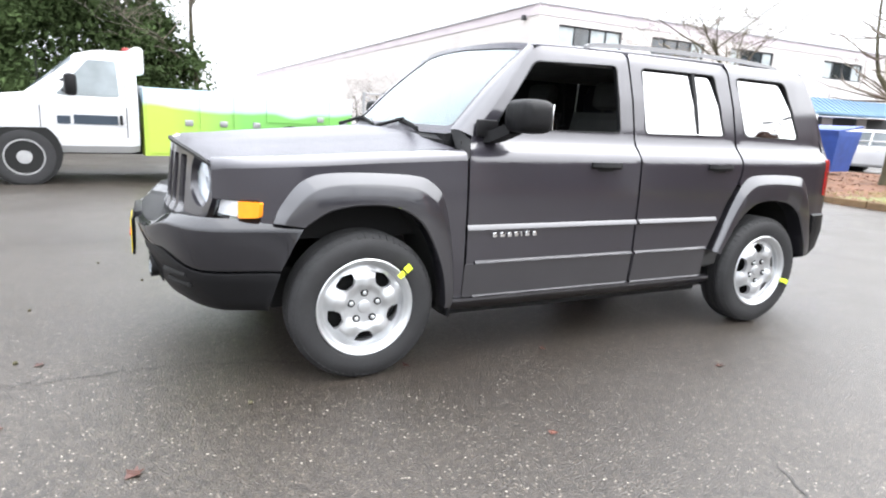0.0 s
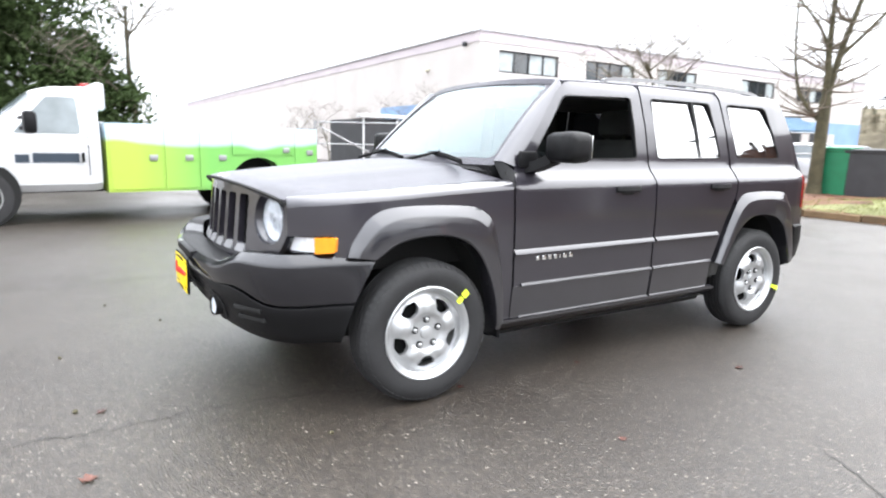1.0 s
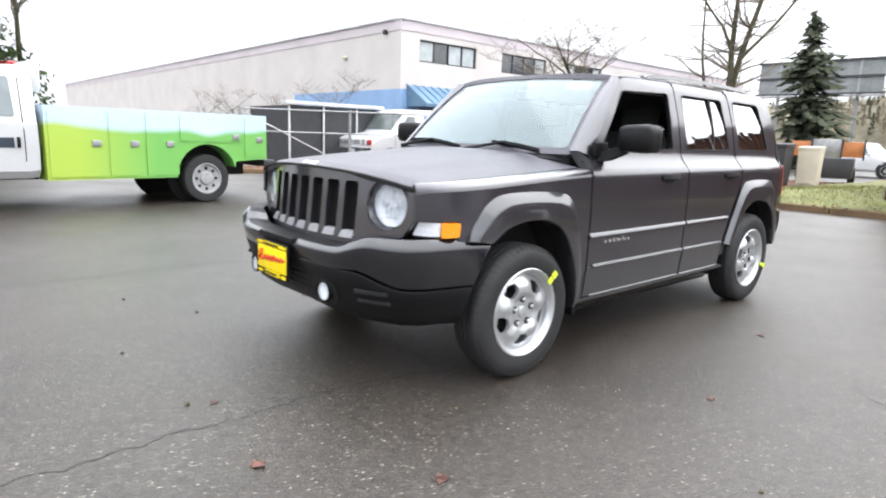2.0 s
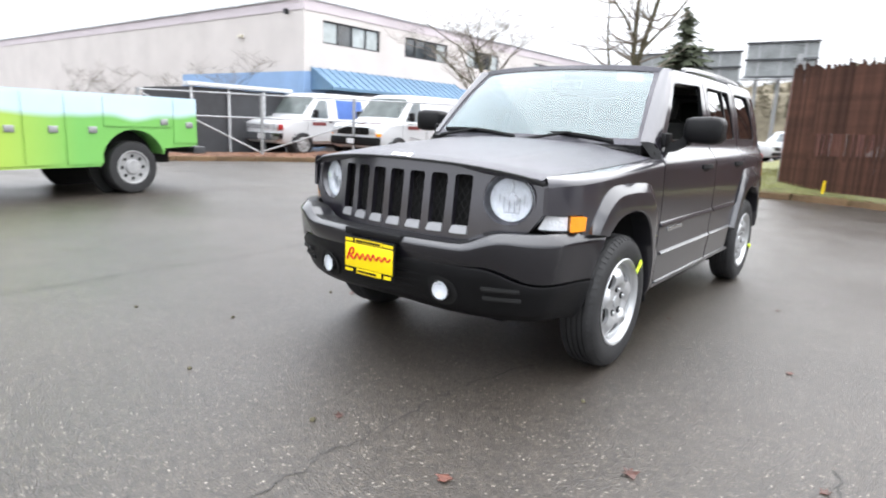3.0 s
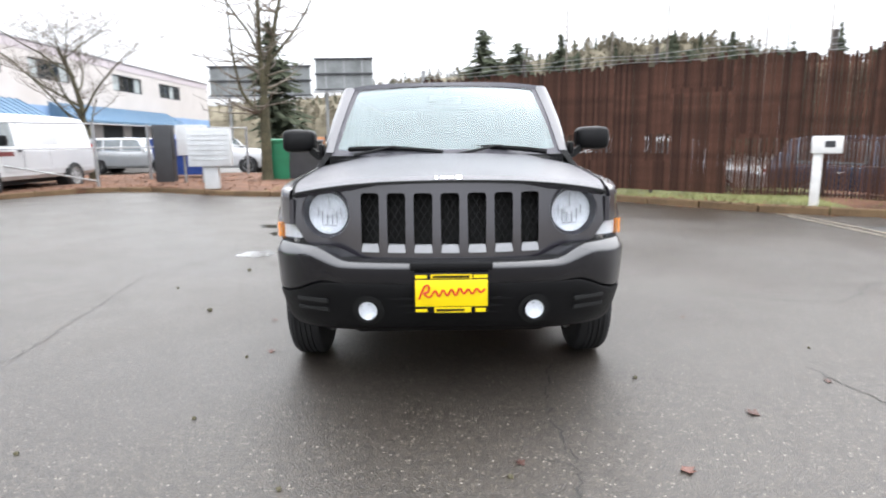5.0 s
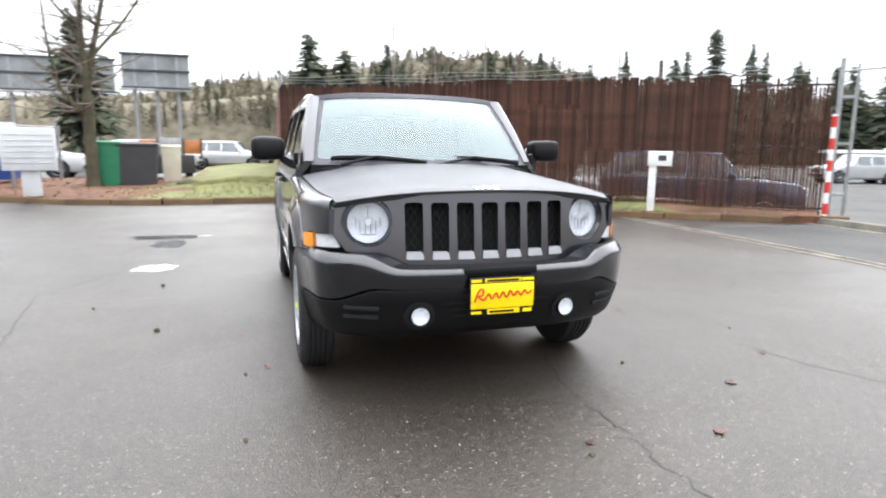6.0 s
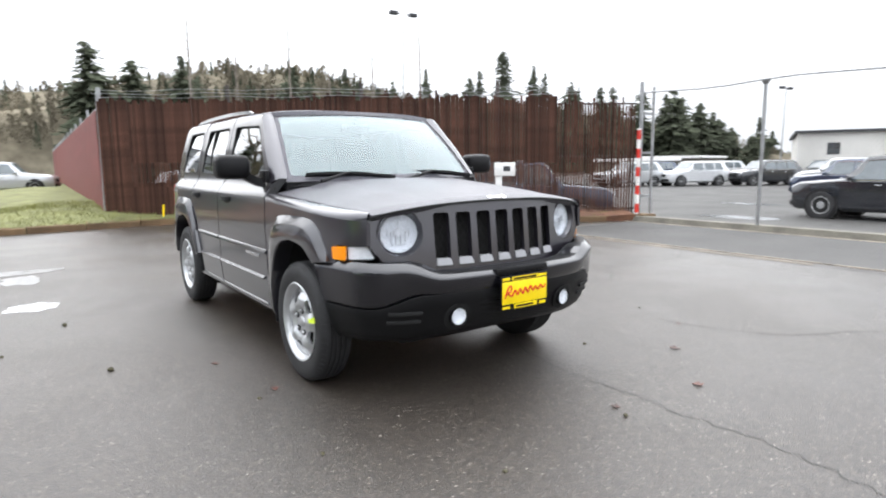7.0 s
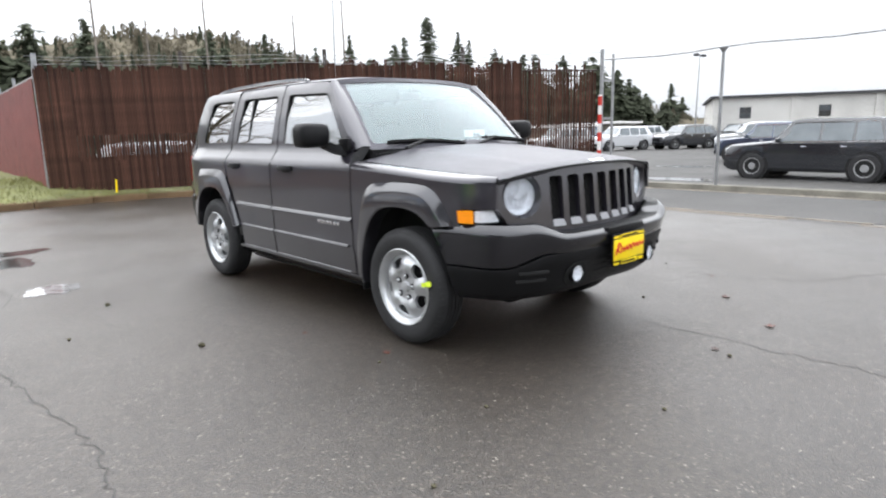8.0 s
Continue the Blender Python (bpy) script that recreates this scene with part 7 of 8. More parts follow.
for x, y, turn, paint, lab in ((31.6, 23.0, 250, SILVERCAR, "silver crossover parked in the far row"), (35.2, 20.6, 246, WHITE, "white crossover parked in the far row"), (38.6, 17.6, 244, BLACKPAINT, "black crossover parked in the far row"), (42.0, 15.2, 240, BLACKPAINT, "black crossover parked in the far row"), (45.0, 13.4, 240, BLUECAR, "dark blue crossover parked in the far row"), (37.0, 12.2, 170, SILVERCAR, "silver crossover parked in the far row"), (40.0, 27.5, 236, BLUECAR, "dark blue crossover parked in the far row"), (44.5, 24.5, 240, SILVERCAR, "silver crossover parked in the far row"), (48.5, 21.8, 244, BLACKPAINT, "black crossover parked in the far row"), (52.5, 19.5, 240, WHITE, "white crossover parked in the far row"), (55.5, 26.0, 236, BLUECAR, "dark blue crossover parked in the far row"), (50.0, 30.0, 240, WHITE, "white crossover parked in the far row")):
    make_car("parked_car", lab, (x, y), turn, paint, 4.5, 1.85, 1.62, 0.34, group="far parked row")
make_car("parked_car", "silver saloon parked behind the slatted fence", (5.6, 11.6), 52.0, SILVERCAR, 4.6, 1.82, 1.72, 0.35)
make_car("parked_car", "silver saloon seen through gaps in the slatted fence", (2.9, 13.2), 52.7, SILVERCAR, 4.6, 1.82, 1.55, 0.33)
make_car("parked_car", "dark blue saloon parked behind the slatted fence", (9.4, 9.2), 52.0, BLUECAR, 4.6, 1.82, 1.72, 0.35)


# ---- trees and distance ----
def bare_tree(name, label, at, height, spread, seed, trunk_r=0.16, forks=5, lean=0.0, ivy=0.0, levels=4):
    rnd = random.Random(seed)
    t = thing(name, at, label=label, category="tree")
    trunk, twigs = bmesh.new(), bmesh.new()
    tips = []

    def limb(bm, p, d, length, r, level):
        n = 5 if level < 2 else 3
        pts = [p]
        for k in range(n):
            d = (d + Vector((rnd.uniform(-1, 1), rnd.uniform(-1, 1), rnd.uniform(-0.4, 0.6))) * (0.16 if level == 0 else 0.28)).normalized()
            pts.append(pts[-1] + d * length / n)
        for k in range(n):
            ra, rb = r * (1 - 0.6 * k / n), r * (1 - 0.6 * (k + 1) / n)
            rod(bm, pts[k], pts[k + 1], ra, rb, 8 if level == 0 else 5 if level == 1 else 3, cap=False)
        if level < levels:
            kids = forks if level == 0 else rnd.randint(4, 6)
            for k in range(kids):
                u = rnd.uniform(0.30, 1.0) if level else rnd.uniform(0.32, 0.98)
                i = min(n - 1, int(u * n))
                q = pts[i].lerp(pts[i + 1], u * n - i)
                a = rnd.uniform(0, 6.283)
                side = Vector((math.cos(a), math.sin(a), rnd.uniform(0.05, 0.65)))
                nd = (d * 0.35 + side * spread).normalized()
                limb(trunk if level < 1 else twigs, q, nd, length * rnd.uniform(0.42, 0.66), max(0.006, r * (1 - 0.6 * u) * 0.55), level + 1)
        else:
            tips.append(pts[-1])

    limb(trunk, Vector((0, 0, -0.15)), Vector((lean, 0, 1)).normalized(), height * 0.78, trunk_r, 0)
    part("trunk", trunk, BARK, t, "mossy trunk and limbs")
    part("branch", twigs, TWIG, t, "bare branches", kind="stuff", smooth=0)
    if ivy:
        bm = bmesh.new()
        for k in range(int(2600 * ivy)):
            z = rnd.uniform(0.3, height * 0.62)
            a = rnd.uniform(0, 6.283)
            r = trunk_r * 1.1 + abs(rnd.gauss(0, 0.16 + 0.28 * ivy)) * (1 - 0.4 * z / height)
            m = pose(lean * z + r * math.cos(a), r * math.sin(a), z, rnd.uniform(-60, 60), rnd.uniform(-60, 60), rnd.uniform(0, 360))
            s = rnd.uniform(0.04, 0.09)
            bm.faces.new([bm.verts.new(m @ Vector(p)) for p in ((-s, 0, 0), (0, -s * 0.7, 0), (s, 0, 0.01), (0, s * 0.7, 0))])
        part("ivy", bm, IVY, t, "ivy round the trunk", kind="stuff", smooth=0, fix=False)
    return t


def conifer(bm_trunk, bm_leaf, rnd, at, h, w, sparse=0.0):
    """Whorls of drooping boughs, each a chain of ragged sprays; some boughs are missing or short."""
    x, y, z0 = at
    rod(bm_trunk, (x, y, z0), (x, y, z0 + h * 0.97), 0.013 * h + 0.05, 0.03, 6)
    lop = rnd.uniform(0, 6.283)
    full = rnd.uniform(0.55, 1.0)
    z = level = 0.04 * h
    while level < h * 0.985:
        u = level / h
        shape = min(1.0, 2.1 * (1 - u)) ** full * (0.82 + 0.18 * math.sin(u * 19 + lop))
        for k in range(rnd.randint(8, 12)):
            if rnd.random() < sparse + 0.12:
                continue
            z = min(h * 0.985, max(0.03 * h, z + rnd.uniform(-0.018, 0.018) * h))
            a = rnd.uniform(0, 6.283)
            rr = (w * shape * rnd.choice((0.35, 0.6, 0.75, 0.9, 1.0, 1.2)) * rnd.uniform(0.85, 1.1) + 0.14) * (1 + 0.20 * math.sin(a + lop))
            ca, sa = math.cos(a), math.sin(a)
            drop = rnd.uniform(0.05, 0.40)
            n = 2 if rr < 0.6 else 3
            for j in range(n):
                p0 = 0.75 * j / n
                p1 = (j + 1.25) / n * 0.9
                b = Vector((x + ca * rr * p0, y + sa * rr * p0, z0 + z - drop * rr * p0 * p0 + 0.05))
                e = Vector((x + ca * rr * p1, y + sa * rr * p1, z0 + z - drop * rr * p1 * p1 + rnd.uniform(-0.12, 0.08)))
                wd = (0.15 + 0.13 * rr) * rnd.uniform(0.7, 1.2) * (1.0 - 0.22 * j)
                sag = Vector((0, 0, -wd * rnd.uniform(0.4, 1.0)))
                side = Vector((-sa, ca, 0)) * wd
                mid = b.lerp(e, rnd.uniform(0.4, 0.65))
                bm_leaf.faces.new([bm_leaf.verts.new(q) for q in (b, mid + side + sag, e)])
                bm_leaf.faces.new([bm_leaf.verts.new(q) for q in (b, e, mid - side + sag)])
        z = level = level + h * rnd.uniform(0.011, 0.019)


def make_conifers():
    rnd = random.Random(12)
    spots = [(4.4, 62, 12.7, 2.9), (8.2, 62, 11.4, 2.8), (12.6, 62, 12.2, 2.1), (24.2, 62, 12.0, 2.0), (30.4, 62, 12.3, 2.3), (32.6, 63, 11.2, 1.8), (36.8, 62, 11.3, 1.4), (41.6, 62, 13.1, 1.4), (48.6, 62, 12.6, 1.6), (50.2, 62, 13.5, 1.7), (54.2, 62, 16.6, 2.0), (59.2, 61, 14.8, 1.3), (62.3, 62, 14.1, 1.3), (66.8, 61, 13.1, 1.8), (69.4, 62, 12.4, 1.7), (72.0, 60, 12.5, 2.0), (76.0, 61, 12.9, 2.2), (79.5, 58, 12.6, 2.4), (83.0, 55, 12.2, 2.4), (84.0, 57, 11.9, 2.3), (86.3, 56, 11.0, 2.1), (88.4, 57, 11.6, 2.4), (90.6, 55, 10.6, 2.2), (92.4, 56, 9.9, 2.3), (94.3, 55, 9.2, 2.1), (96.2, 55, 8.2, 2.0), (98.2, 54, 6.8, 1.9), (115.0, 58, 9.3, 1.5), (120.0, 58, 6.8, 1.6), (110.5, 57, 5.6, 1.8), (-10.8, 37.0, 8.9, 1.55)]
    for k in range(46):
        x = 6.0 + 91 * (k + rnd.random()) / 46
        spots.append((x, 72 - 0.14 * max(0, x - 70) + rnd.uniform(-4, 6), rnd.uniform(8.5, 12.4) - 0.12 * max(0, x - 78), rnd.uniform(1.4, 2.5)))
    for x, y, h, w in spots:
        t = thing("conifer", (x, y, ground_z(x, y)), label="dark green conifer on the far rise", category="tree", group="conifers beyond the fence")
        a, b = bmesh.new(), bmesh.new()
        conifer(a, b, rnd, (0, 0, 0), h - ground_z(x, y), w * 1.45, 0.0 if w > 1.6 else 0.06)
        part("trunk", a, BARK, t)
        part("crown", b, NEEDLE, t, smooth=0, fix=False)
    # thin snags and poles on the skyline
    for x, y, h in ((12.4, 58, 15.5), (22.6, 59, 15.5), (39.5, 60, 18.5), (33.0, 60, 14.5), (27.6, 60, 11.5), (17.4, 60, 12.5)):
        t = thing("dead_snag", (x, y, ground_z(x, y)), label="thin bare trunk standing on the skyline", category="tree", group="bare trunks")
        bm = bmesh.new()
        rod(bm, (0, 0, 0), (rnd.uniform(-0.3, 0.3), 0, h), 0.16, 0.06, 6)
        for k in range(7):
            z = rnd.uniform(h * 0.5, h)
            a = rnd.uniform(0, 6.28)
            rod(bm, (0, 0, z), (0.6 * math.cos(a), 0.6 * math.sin(a), z + 0.3), 0.03, 0.01, 4)
        part("trunk", bm, TWIG, t)


def ridge(name, label, path, width, top, seed, mat=None, trees=900, leafless=0.6):
    """A wooded rise: a rounded bank with a ragged crown of small tree shapes."""
    rnd = random.Random(seed)
    line = spline(path, 8)
    bm = bmesh.new()
    rings = []
    for k, p in enumerate(line):
        h = top(k / (len(line) - 1))
        rings.append([Vector((p.x, p.y - width * 0.5, -0.2)), Vector((p.x, p.y - width * 0.25, h * 0.55)), Vector((p.x, p.y, h * 0.86)), Vector((p.x, p.y + width * 0.5, h * 0.7)), Vector((p.x, p.y + width, -0.2))])
    loft(bm, rings)
    part(name, bm, FARWOOD, None, label, kind="structure", category="hill", smooth=80)
    bm = bmesh.new()
    for k in range(trees):
        u = rnd.random()
        i = min(len(line) - 2, int(u * (len(line) - 1)))
        p = line[i].lerp(line[i + 1], u * (len(line) - 1) - i)
        h = top(u)
        v = rnd.uniform(-0.45, 0.35)
        z = h * (0.84 - 1.3 * v * v - (0.08 if v < 0 else 0))
        s = h * rnd.uniform(0.07, 0.16)
        c = Vector((p.x + rnd.uniform(-1, 1), p.y + v * width, z))
        dark = rnd.random() > leafless
        wd = s * rnd.uniform(0.40, 0.75) * (0.6 if dark else 1.0)
        for j in range(150):
            # slim upright sprays gathered in a crown that thins towards its top
            t = rnd.random()
            r = wd * ((1 - t) ** 0.8 if dark else math.sin(math.pi * min(1, 0.2 + 0.8 * t)) ** 0.6) * math.sqrt(rnd.random())
            a = rnd.uniform(0, 6.283)
            q = c + Vector((r * math.cos(a), r * math.sin(a), s * (2.0 * t - 1.0)))
            e = s * rnd.uniform(0.06, 0.13)
            lean = Vector((rnd.uniform(-0.6, 0.6), rnd.uniform(-0.6, 0.6), rnd.uniform(0.4, 1.3))) * e
            side = Vector((math.cos(a + 1.3), math.sin(a + 1.3), rnd.uniform(-0.4, 0.4))) * e * rnd.uniform(0.35, 0.8)
            f = bm.faces.new([bm.verts.new(w) for w in (q - lean, q + side, q + lean, q - side)])
            f.material_index = 1 if dark else 0
    part("wood_canopy", bm, [FARWOOD, NEEDLE], None, "winter wood covering the rise", kind="stuff", category="wood", smooth=0, fix=False)


def evergreen(at, h, w, seed, count=60000):
    rnd = random.Random(seed)
    t = thing("evergreen_tree", at, label="tall dense evergreen tree behind the truck", category="tree")
    bm = bmesh.new()
    rod(bm, (0, 0, -0.1), (0.1, 0, h * 0.9), 0.28, 0.05, 10)
    lf = bmesh.new()
    clumps = []
    for k in range(120):
        u = (k + rnd.random()) / 120
        a = rnd.uniform(0, 6.283)
        r = w * (math.sin(math.pi * min(1, 0.18 + 0.80 * u)) ** 0.7) * rnd.uniform(0.30, 1.0)
        z = h * (0.10 + 0.90 * u)
        c = Vector((r * math.cos(a), r * math.sin(a), z))
        rod(bm, (0, 0, z - r * 0.25), c, 0.05, 0.015, 5)
        clumps.append((c, rnd.uniform(0.5, 1.05) * w * 0.33))
    for k in range(count):
        c, s = clumps[rnd.randrange(len(clumps))]
        d = Vector((rnd.gauss(0, 0.55), rnd.gauss(0, 0.55), rnd.gauss(0, 0.40))) * s
        m = pose(*(c + d), rnd.uniform(-70, 70), rnd.uniform(-70, 70), rnd.uniform(0, 360))
        q = rnd.uniform(0.08, 0.17)
        lf.faces.new([lf.verts.new(m @ Vector(p)) for p in ((-q, 0, 0), (-0.2 * q, -q * 0.45, 0.02), (q, 0, -0.03), (-0.2 * q, q * 0.45, 0.02))])
    part("trunk", bm, BARK, t)
    part("crown", lf, HOLLY, t, "dense dark leaves", smooth=0, fix=False)


make_conifers()
ridge("hill_north", "brown wooded hill beyond the fence", [(-40, 105), (0, 98), (40, 95), (75, 90), (105, 75), (125, 55)], 26, lambda u: curve_at([(0, 8), (0.14, 11.0), (0.20, 13.2), (0.27, 15.6), (0.31, 17.2), (0.345, 18.5), (0.37, 18.9), (0.40, 18.3), (0.44, 17.0), (0.50, 14.8), (0.60, 13.4), (0.72, 12), (0.80, 10), (0.86, 7), (0.92, 3.5), (1.0, 2)], u) + 0.35 * math.sin(u * 47), 21, trees=1900, leafless=0.66)
ridge("hill_west", "brown winter wood beyond the road", [(-90, 80), (-55, 84), (-20, 82), (2, 80)], 18, lambda u: 7.2 + 1.0 * math.sin(u * 7) + 1.6 * u, 22, trees=600, leafless=0.85)
# Unseen rise behind the view, added to shape the car's reflections.
ridge("hill_south", "unseen wooded rise added behind the yard", [(-60, -22), (-35, -40), (0, -50), (35, -46), (65, -30), (90, -12)], 14, lambda u: 3.4 + 0.5 * math.sin(u * 13), 23, trees=420, leafless=0.4)
evergreen((-22.5, -4.9, 0), 12.0, 4.6, 31)
evergreen((-22.5, -0.6, 0), 4.6, 1.9, 32, 9000)
evergreen((-24.0, -11.0, 0), 12.5, 5.2, 33, 50000)
bare_tree("bare_tree", "leafless branching tree beside the evergreens", (-23.0, 1.2, 0), 7.8, 0.9, 41, 0.13, 9)
bare_tree("street_tree", "leafless street tree before the works building", (-11.6, 17.0, 0.1), 5.6, 1.25, 42, 0.12, 12)


def forked_tree(at, seed):
    """A mossy trunk that forks low into a few slim rising leaders."""
    rnd = random.Random(seed)
    t = thing("yard_tree", at, label="mossy leafless tree with slim rising limbs", category="tree")
    bm, tw = bmesh.new(), bmesh.new()
    rod(bm, (0, 0, -0.2), (0, 0, 0.25), 0.24, 0.17, 12)
    rod(bm, (0, 0, 0.25), (0.03, 0, 2.5), 0.17, 0.14, 12)
    rx, ry = 0.89, 0.46
    leaders = [([(0.02, 2.4), (-0.02, 3.4), (-0.05, 5.0), (-0.16, 7.0), (-0.20, 9.4)], 0.105), ([(0.03, 2.5), (0.16, 3.4), (0.55, 5.0), (1.00, 6.6), (1.70, 9.2)], 0.105), ([(0.0, 1.9), (-0.42, 2.35), (-0.72, 3.0), (-0.84, 4.6), (-1.0, 7.4)], 0.075), ([(0.2, 3.5), (0.9, 4.3), (1.7, 5.6), (2.3, 7.2), (2.6, 8.4)], 0.05), ([(-0.05, 3.8), (-0.5, 4.6), (-1.3, 5.6), (-2.2, 6.5), (-2.9, 7.2)], 0.045)]
    for line, r in leaders:
        depth = rnd.uniform(-0.5, 0.5)
        curve = spline([(a * rx - depth * ry * (z - 2.4) / 7, a * ry + depth * rx * (z - 2.4) / 7, z) for a, z in line], 5)
        pts = [curve[min(len(curve) - 1, round(k * (len(curve) - 1) / 10))] + Vector((rnd.uniform(-0.03, 0.03), rnd.uniform(-0.03, 0.03), 0)) for k in range(11)]
        for k in range(10):
            rod(bm, pts[k], pts[k + 1], r * (1 - 0.085 * k), r * (1 - 0.085 * (k + 1)), 7, cap=False)
        for k in range(30):
            i = rnd.randint(1, 9)
            p = pts[i]
            ang = rnd.uniform(0, 6.283)
            d = Vector((math.cos(ang), math.sin(ang), rnd.uniform(-0.1, 0.6))).normalized()
            q, rr = p, r * (1 - 0.09 * i) * 0.38 + 0.006
            for j in range(5):
                d = (d + Vector((rnd.uniform(-1, 1), rnd.uniform(-1, 1), rnd.uniform(-0.3, 0.7))) * 0.25).normalized()
                n = q + d * rnd.uniform(0.18, 0.42)
                rod(tw, q, n, rr * (1 - 0.17 * j), rr * (1 - 0.17 * (j + 1)), 4, cap=False)
                if rnd.random() < 0.7:
                    e = (d + Vector((rnd.uniform(-1, 1), rnd.uniform(-1, 1), rnd.uniform(-0.2, 0.8))) * 0.8).normalized()
                    rod(tw, n, n + e * rnd.uniform(0.25, 0.6), rr * 0.45, 0.003, 3, cap=False)
                q = n
    part("trunk", bm, BARK, t, "mossy trunk and limbs")
    part("branch", tw, TWIG, t, "bare branches", kind="stuff", smooth=0)


forked_tree((-5.4, 15.6, 0.1), 43)
for k, (x, y, h) in enumerate(((-26.5, 10.2, 3.0), (-23.5, 10.6, 2.9), (-30.5, 10.0, 3.1), (-20.2, 11.0, 3.3))):
    bare_tree("hedge_shrub", "small leafless shrub along the end wall", (x, y, 0), h, 1.2, 50 + k, 0.05, 10, levels=3)


# ---- yard clutter, signs, far buildings ----
def make_clutter():
    # blue dumpster, green and dark bins, cream cabinet, orange machine
    d = thing("dumpster", (-8.7, 17.6, 0.1), 8, label="blue steel dumpster with open lid and paper sign", category="dumpster")
    bm = bmesh.new()
    loft(bm, [[Vector((x, y, z)) for x, y in ((-w, -dd), (w, -dd), (w, dd), (-w, dd))] for w, dd, z in ((0.80, 0.55, 0.12), (0.92, 0.70, 1.15), (0.92, 0.74, 1.30), (0.86, 0.66, 1.30), (0.76, 0.50, 0.18))], closed=True, ends=True)
    part("bin", bm, BLUEBIN, d, smooth=0)
    bm = bmesh.new()
    box(bm, (0, 0.1, 1.37), (1.8, 1.5, 0.05), rx=6, bevel=0.01)
    part("lid", bm, BLUEBIN, d)
    bm = bmesh.new()
    box(bm, (-0.3, -0.665, 0.75), (0.32, 0.01, 0.36), rx=-8)
    part("paper_sign", bm, WHITEPAINT, d)
    for x, y, mat, w, dd, h, lab in ((-5.2, 16.2, GREENBIN, 0.85, 0.8, 1.22, "green plastic bin on the planting bed"), (-4.35, 16.35, BLACKBIN, 1.05, 0.9, 1.18, "dark grey bin on the planting bed"), (-3.55, 17.2, CREAM, 0.55, 0.55, 1.12, "cream metal cabinet beside the bins")):
        o = thing("waste_bin" if mat is not CREAM else "metal_cabinet", (x, y, 0.1), 6, label=lab, category="bin" if mat is not CREAM else "cabinet")
        bm = bmesh.new()
        loft(bm, [[Vector((a * w / 2 * q, b * dd / 2 * q, z)) for a, b in ((-1, -1), (1, -1), (1, 1), (-1, 1))] for q, z in ((0.88, 0.0), (1.0, h * 0.93), (1.04, h * 0.94), (1.04, h * 0.97))], closed=True, ends=True)
        part("body", bm, mat, o, smooth=0)
        bm = bmesh.new()
        box(bm, (0, 0, h), (w * 1.06, dd * 1.08, 0.07), bevel=0.02, rx=2)
        part("lid", bm, mat, o)
    o = thing("utility_trailer", (-4.05, 20.2, 0.0), 14, label="black utility trailer with orange boards and grey mesh side", category="trailer")
    bm = bmesh.new()
    box(bm, (0, 0, 0.62), (1.5, 2.2, 0.62), bevel=0.03)
    part("trailer_bed", bm, BLACKBIN, o)
    bm = bmesh.new()
    box(bm, (0.0, -1.02, 1.22), (0.78, 0.05, 0.56), bevel=0.01)
    part("mesh_side", bm, STEEL, o, "grey mesh side")
    for x, w in ((-0.68, 0.54), (0.70, 0.58)):
        bm = bmesh.new()
        box(bm, (x, -1.02, 1.20), (w, 0.05, 0.46), bevel=0.008)
        part("board", bm, ORANGE, o, "faded orange side board")
    for x in (-0.40, 0.40, 0.98):
        bm = bmesh.new()
        box(bm, (x, -1.05, 1.2), (0.05, 0.05, 0.62))
        part("stake", bm, BLACKBIN, o)
    for q in (-1, 1):
        simple_wheel(o, q * 0.72, 0.2, 0.32, 0.18, q)
    # utility cabinet, meter boxes on a post
    c = thing("utility_cabinet", (-5.75, 11.9, 0.12), 12, label="white louvred utility cabinet on a stand", category="cabinet")
    bm = bmesh.new()
    box(bm, (0, 0, 1.02), (1.0, 0.45, 0.92), bevel=0.015)
    cb = part("body", bm, GREYPAINT, c)
    for k in range(6):
        bm = bmesh.new()
        box(bm, (0, -0.232, 0.72 + 0.12 * k), (0.90, 0.008, 0.012), rx=25)
        part("louvre", bm, GREYPAINT, cb)
    bm = bmesh.new()
    box(bm, (0, 0, 0.28), (0.34, 0.3, 0.56), bevel=0.01)
    part("stand", bm, GREYPAINT, c)
    m = thing("meter_cabinet", (-7.9, 14.2, 0.12), 10, label="pair of dark and pale electrical boxes on a post", category="electrical box")
    bm = bmesh.new()
    box(bm, (0, 0, 0.85), (0.48, 0.5, 1.6), bevel=0.012)
    part("dark_box", bm, BLACKBIN, m)
    bm = bmesh.new()
    box(bm, (0.75, 0.05, 1.22), (0.78, 0.4, 0.86), bevel=0.012)
    part("pale_box", bm, GREYPAINT, m)
    bm = bmesh.new()
    for x in (0.5, 1.0):
        rod(bm, (x, 0.05, 0), (x, 0.05, 0.85), 0.04)
    part("leg", bm, STEEL, m)

    # low pipe-rail fence and leaning brace before the vans
    f = thing("pipe_rail_fence", (0, 0, 0.1), label="galvanised pipe-rail fence before the parked vans", category="fence")
    pts = [Vector((-14.9, 5.2, 0)), Vector((-13.2, 7.9, 0)), Vector((-11.6, 10.0, 0)), Vector((-9.45, 13.4, 0)), Vector((-9.3, 16.2, 0)), Vector((-7.2, 19.5, 0))]
    for p in pts:
        bm = bmesh.new()
        rod(bm, p, p + Vector((0, 0, 1.75)), 0.045, sides=10)
        part("post", bm, STEEL, f)
    for z in (1.05, 1.70):
        for a, b in zip(pts, pts[1:]):
            bm = bmesh.new()
            rod(bm, a + Vector((0, 0, z)), b + Vector((0, 0, z)), 0.022, sides=8)
            part("rail", bm, STEEL, f)
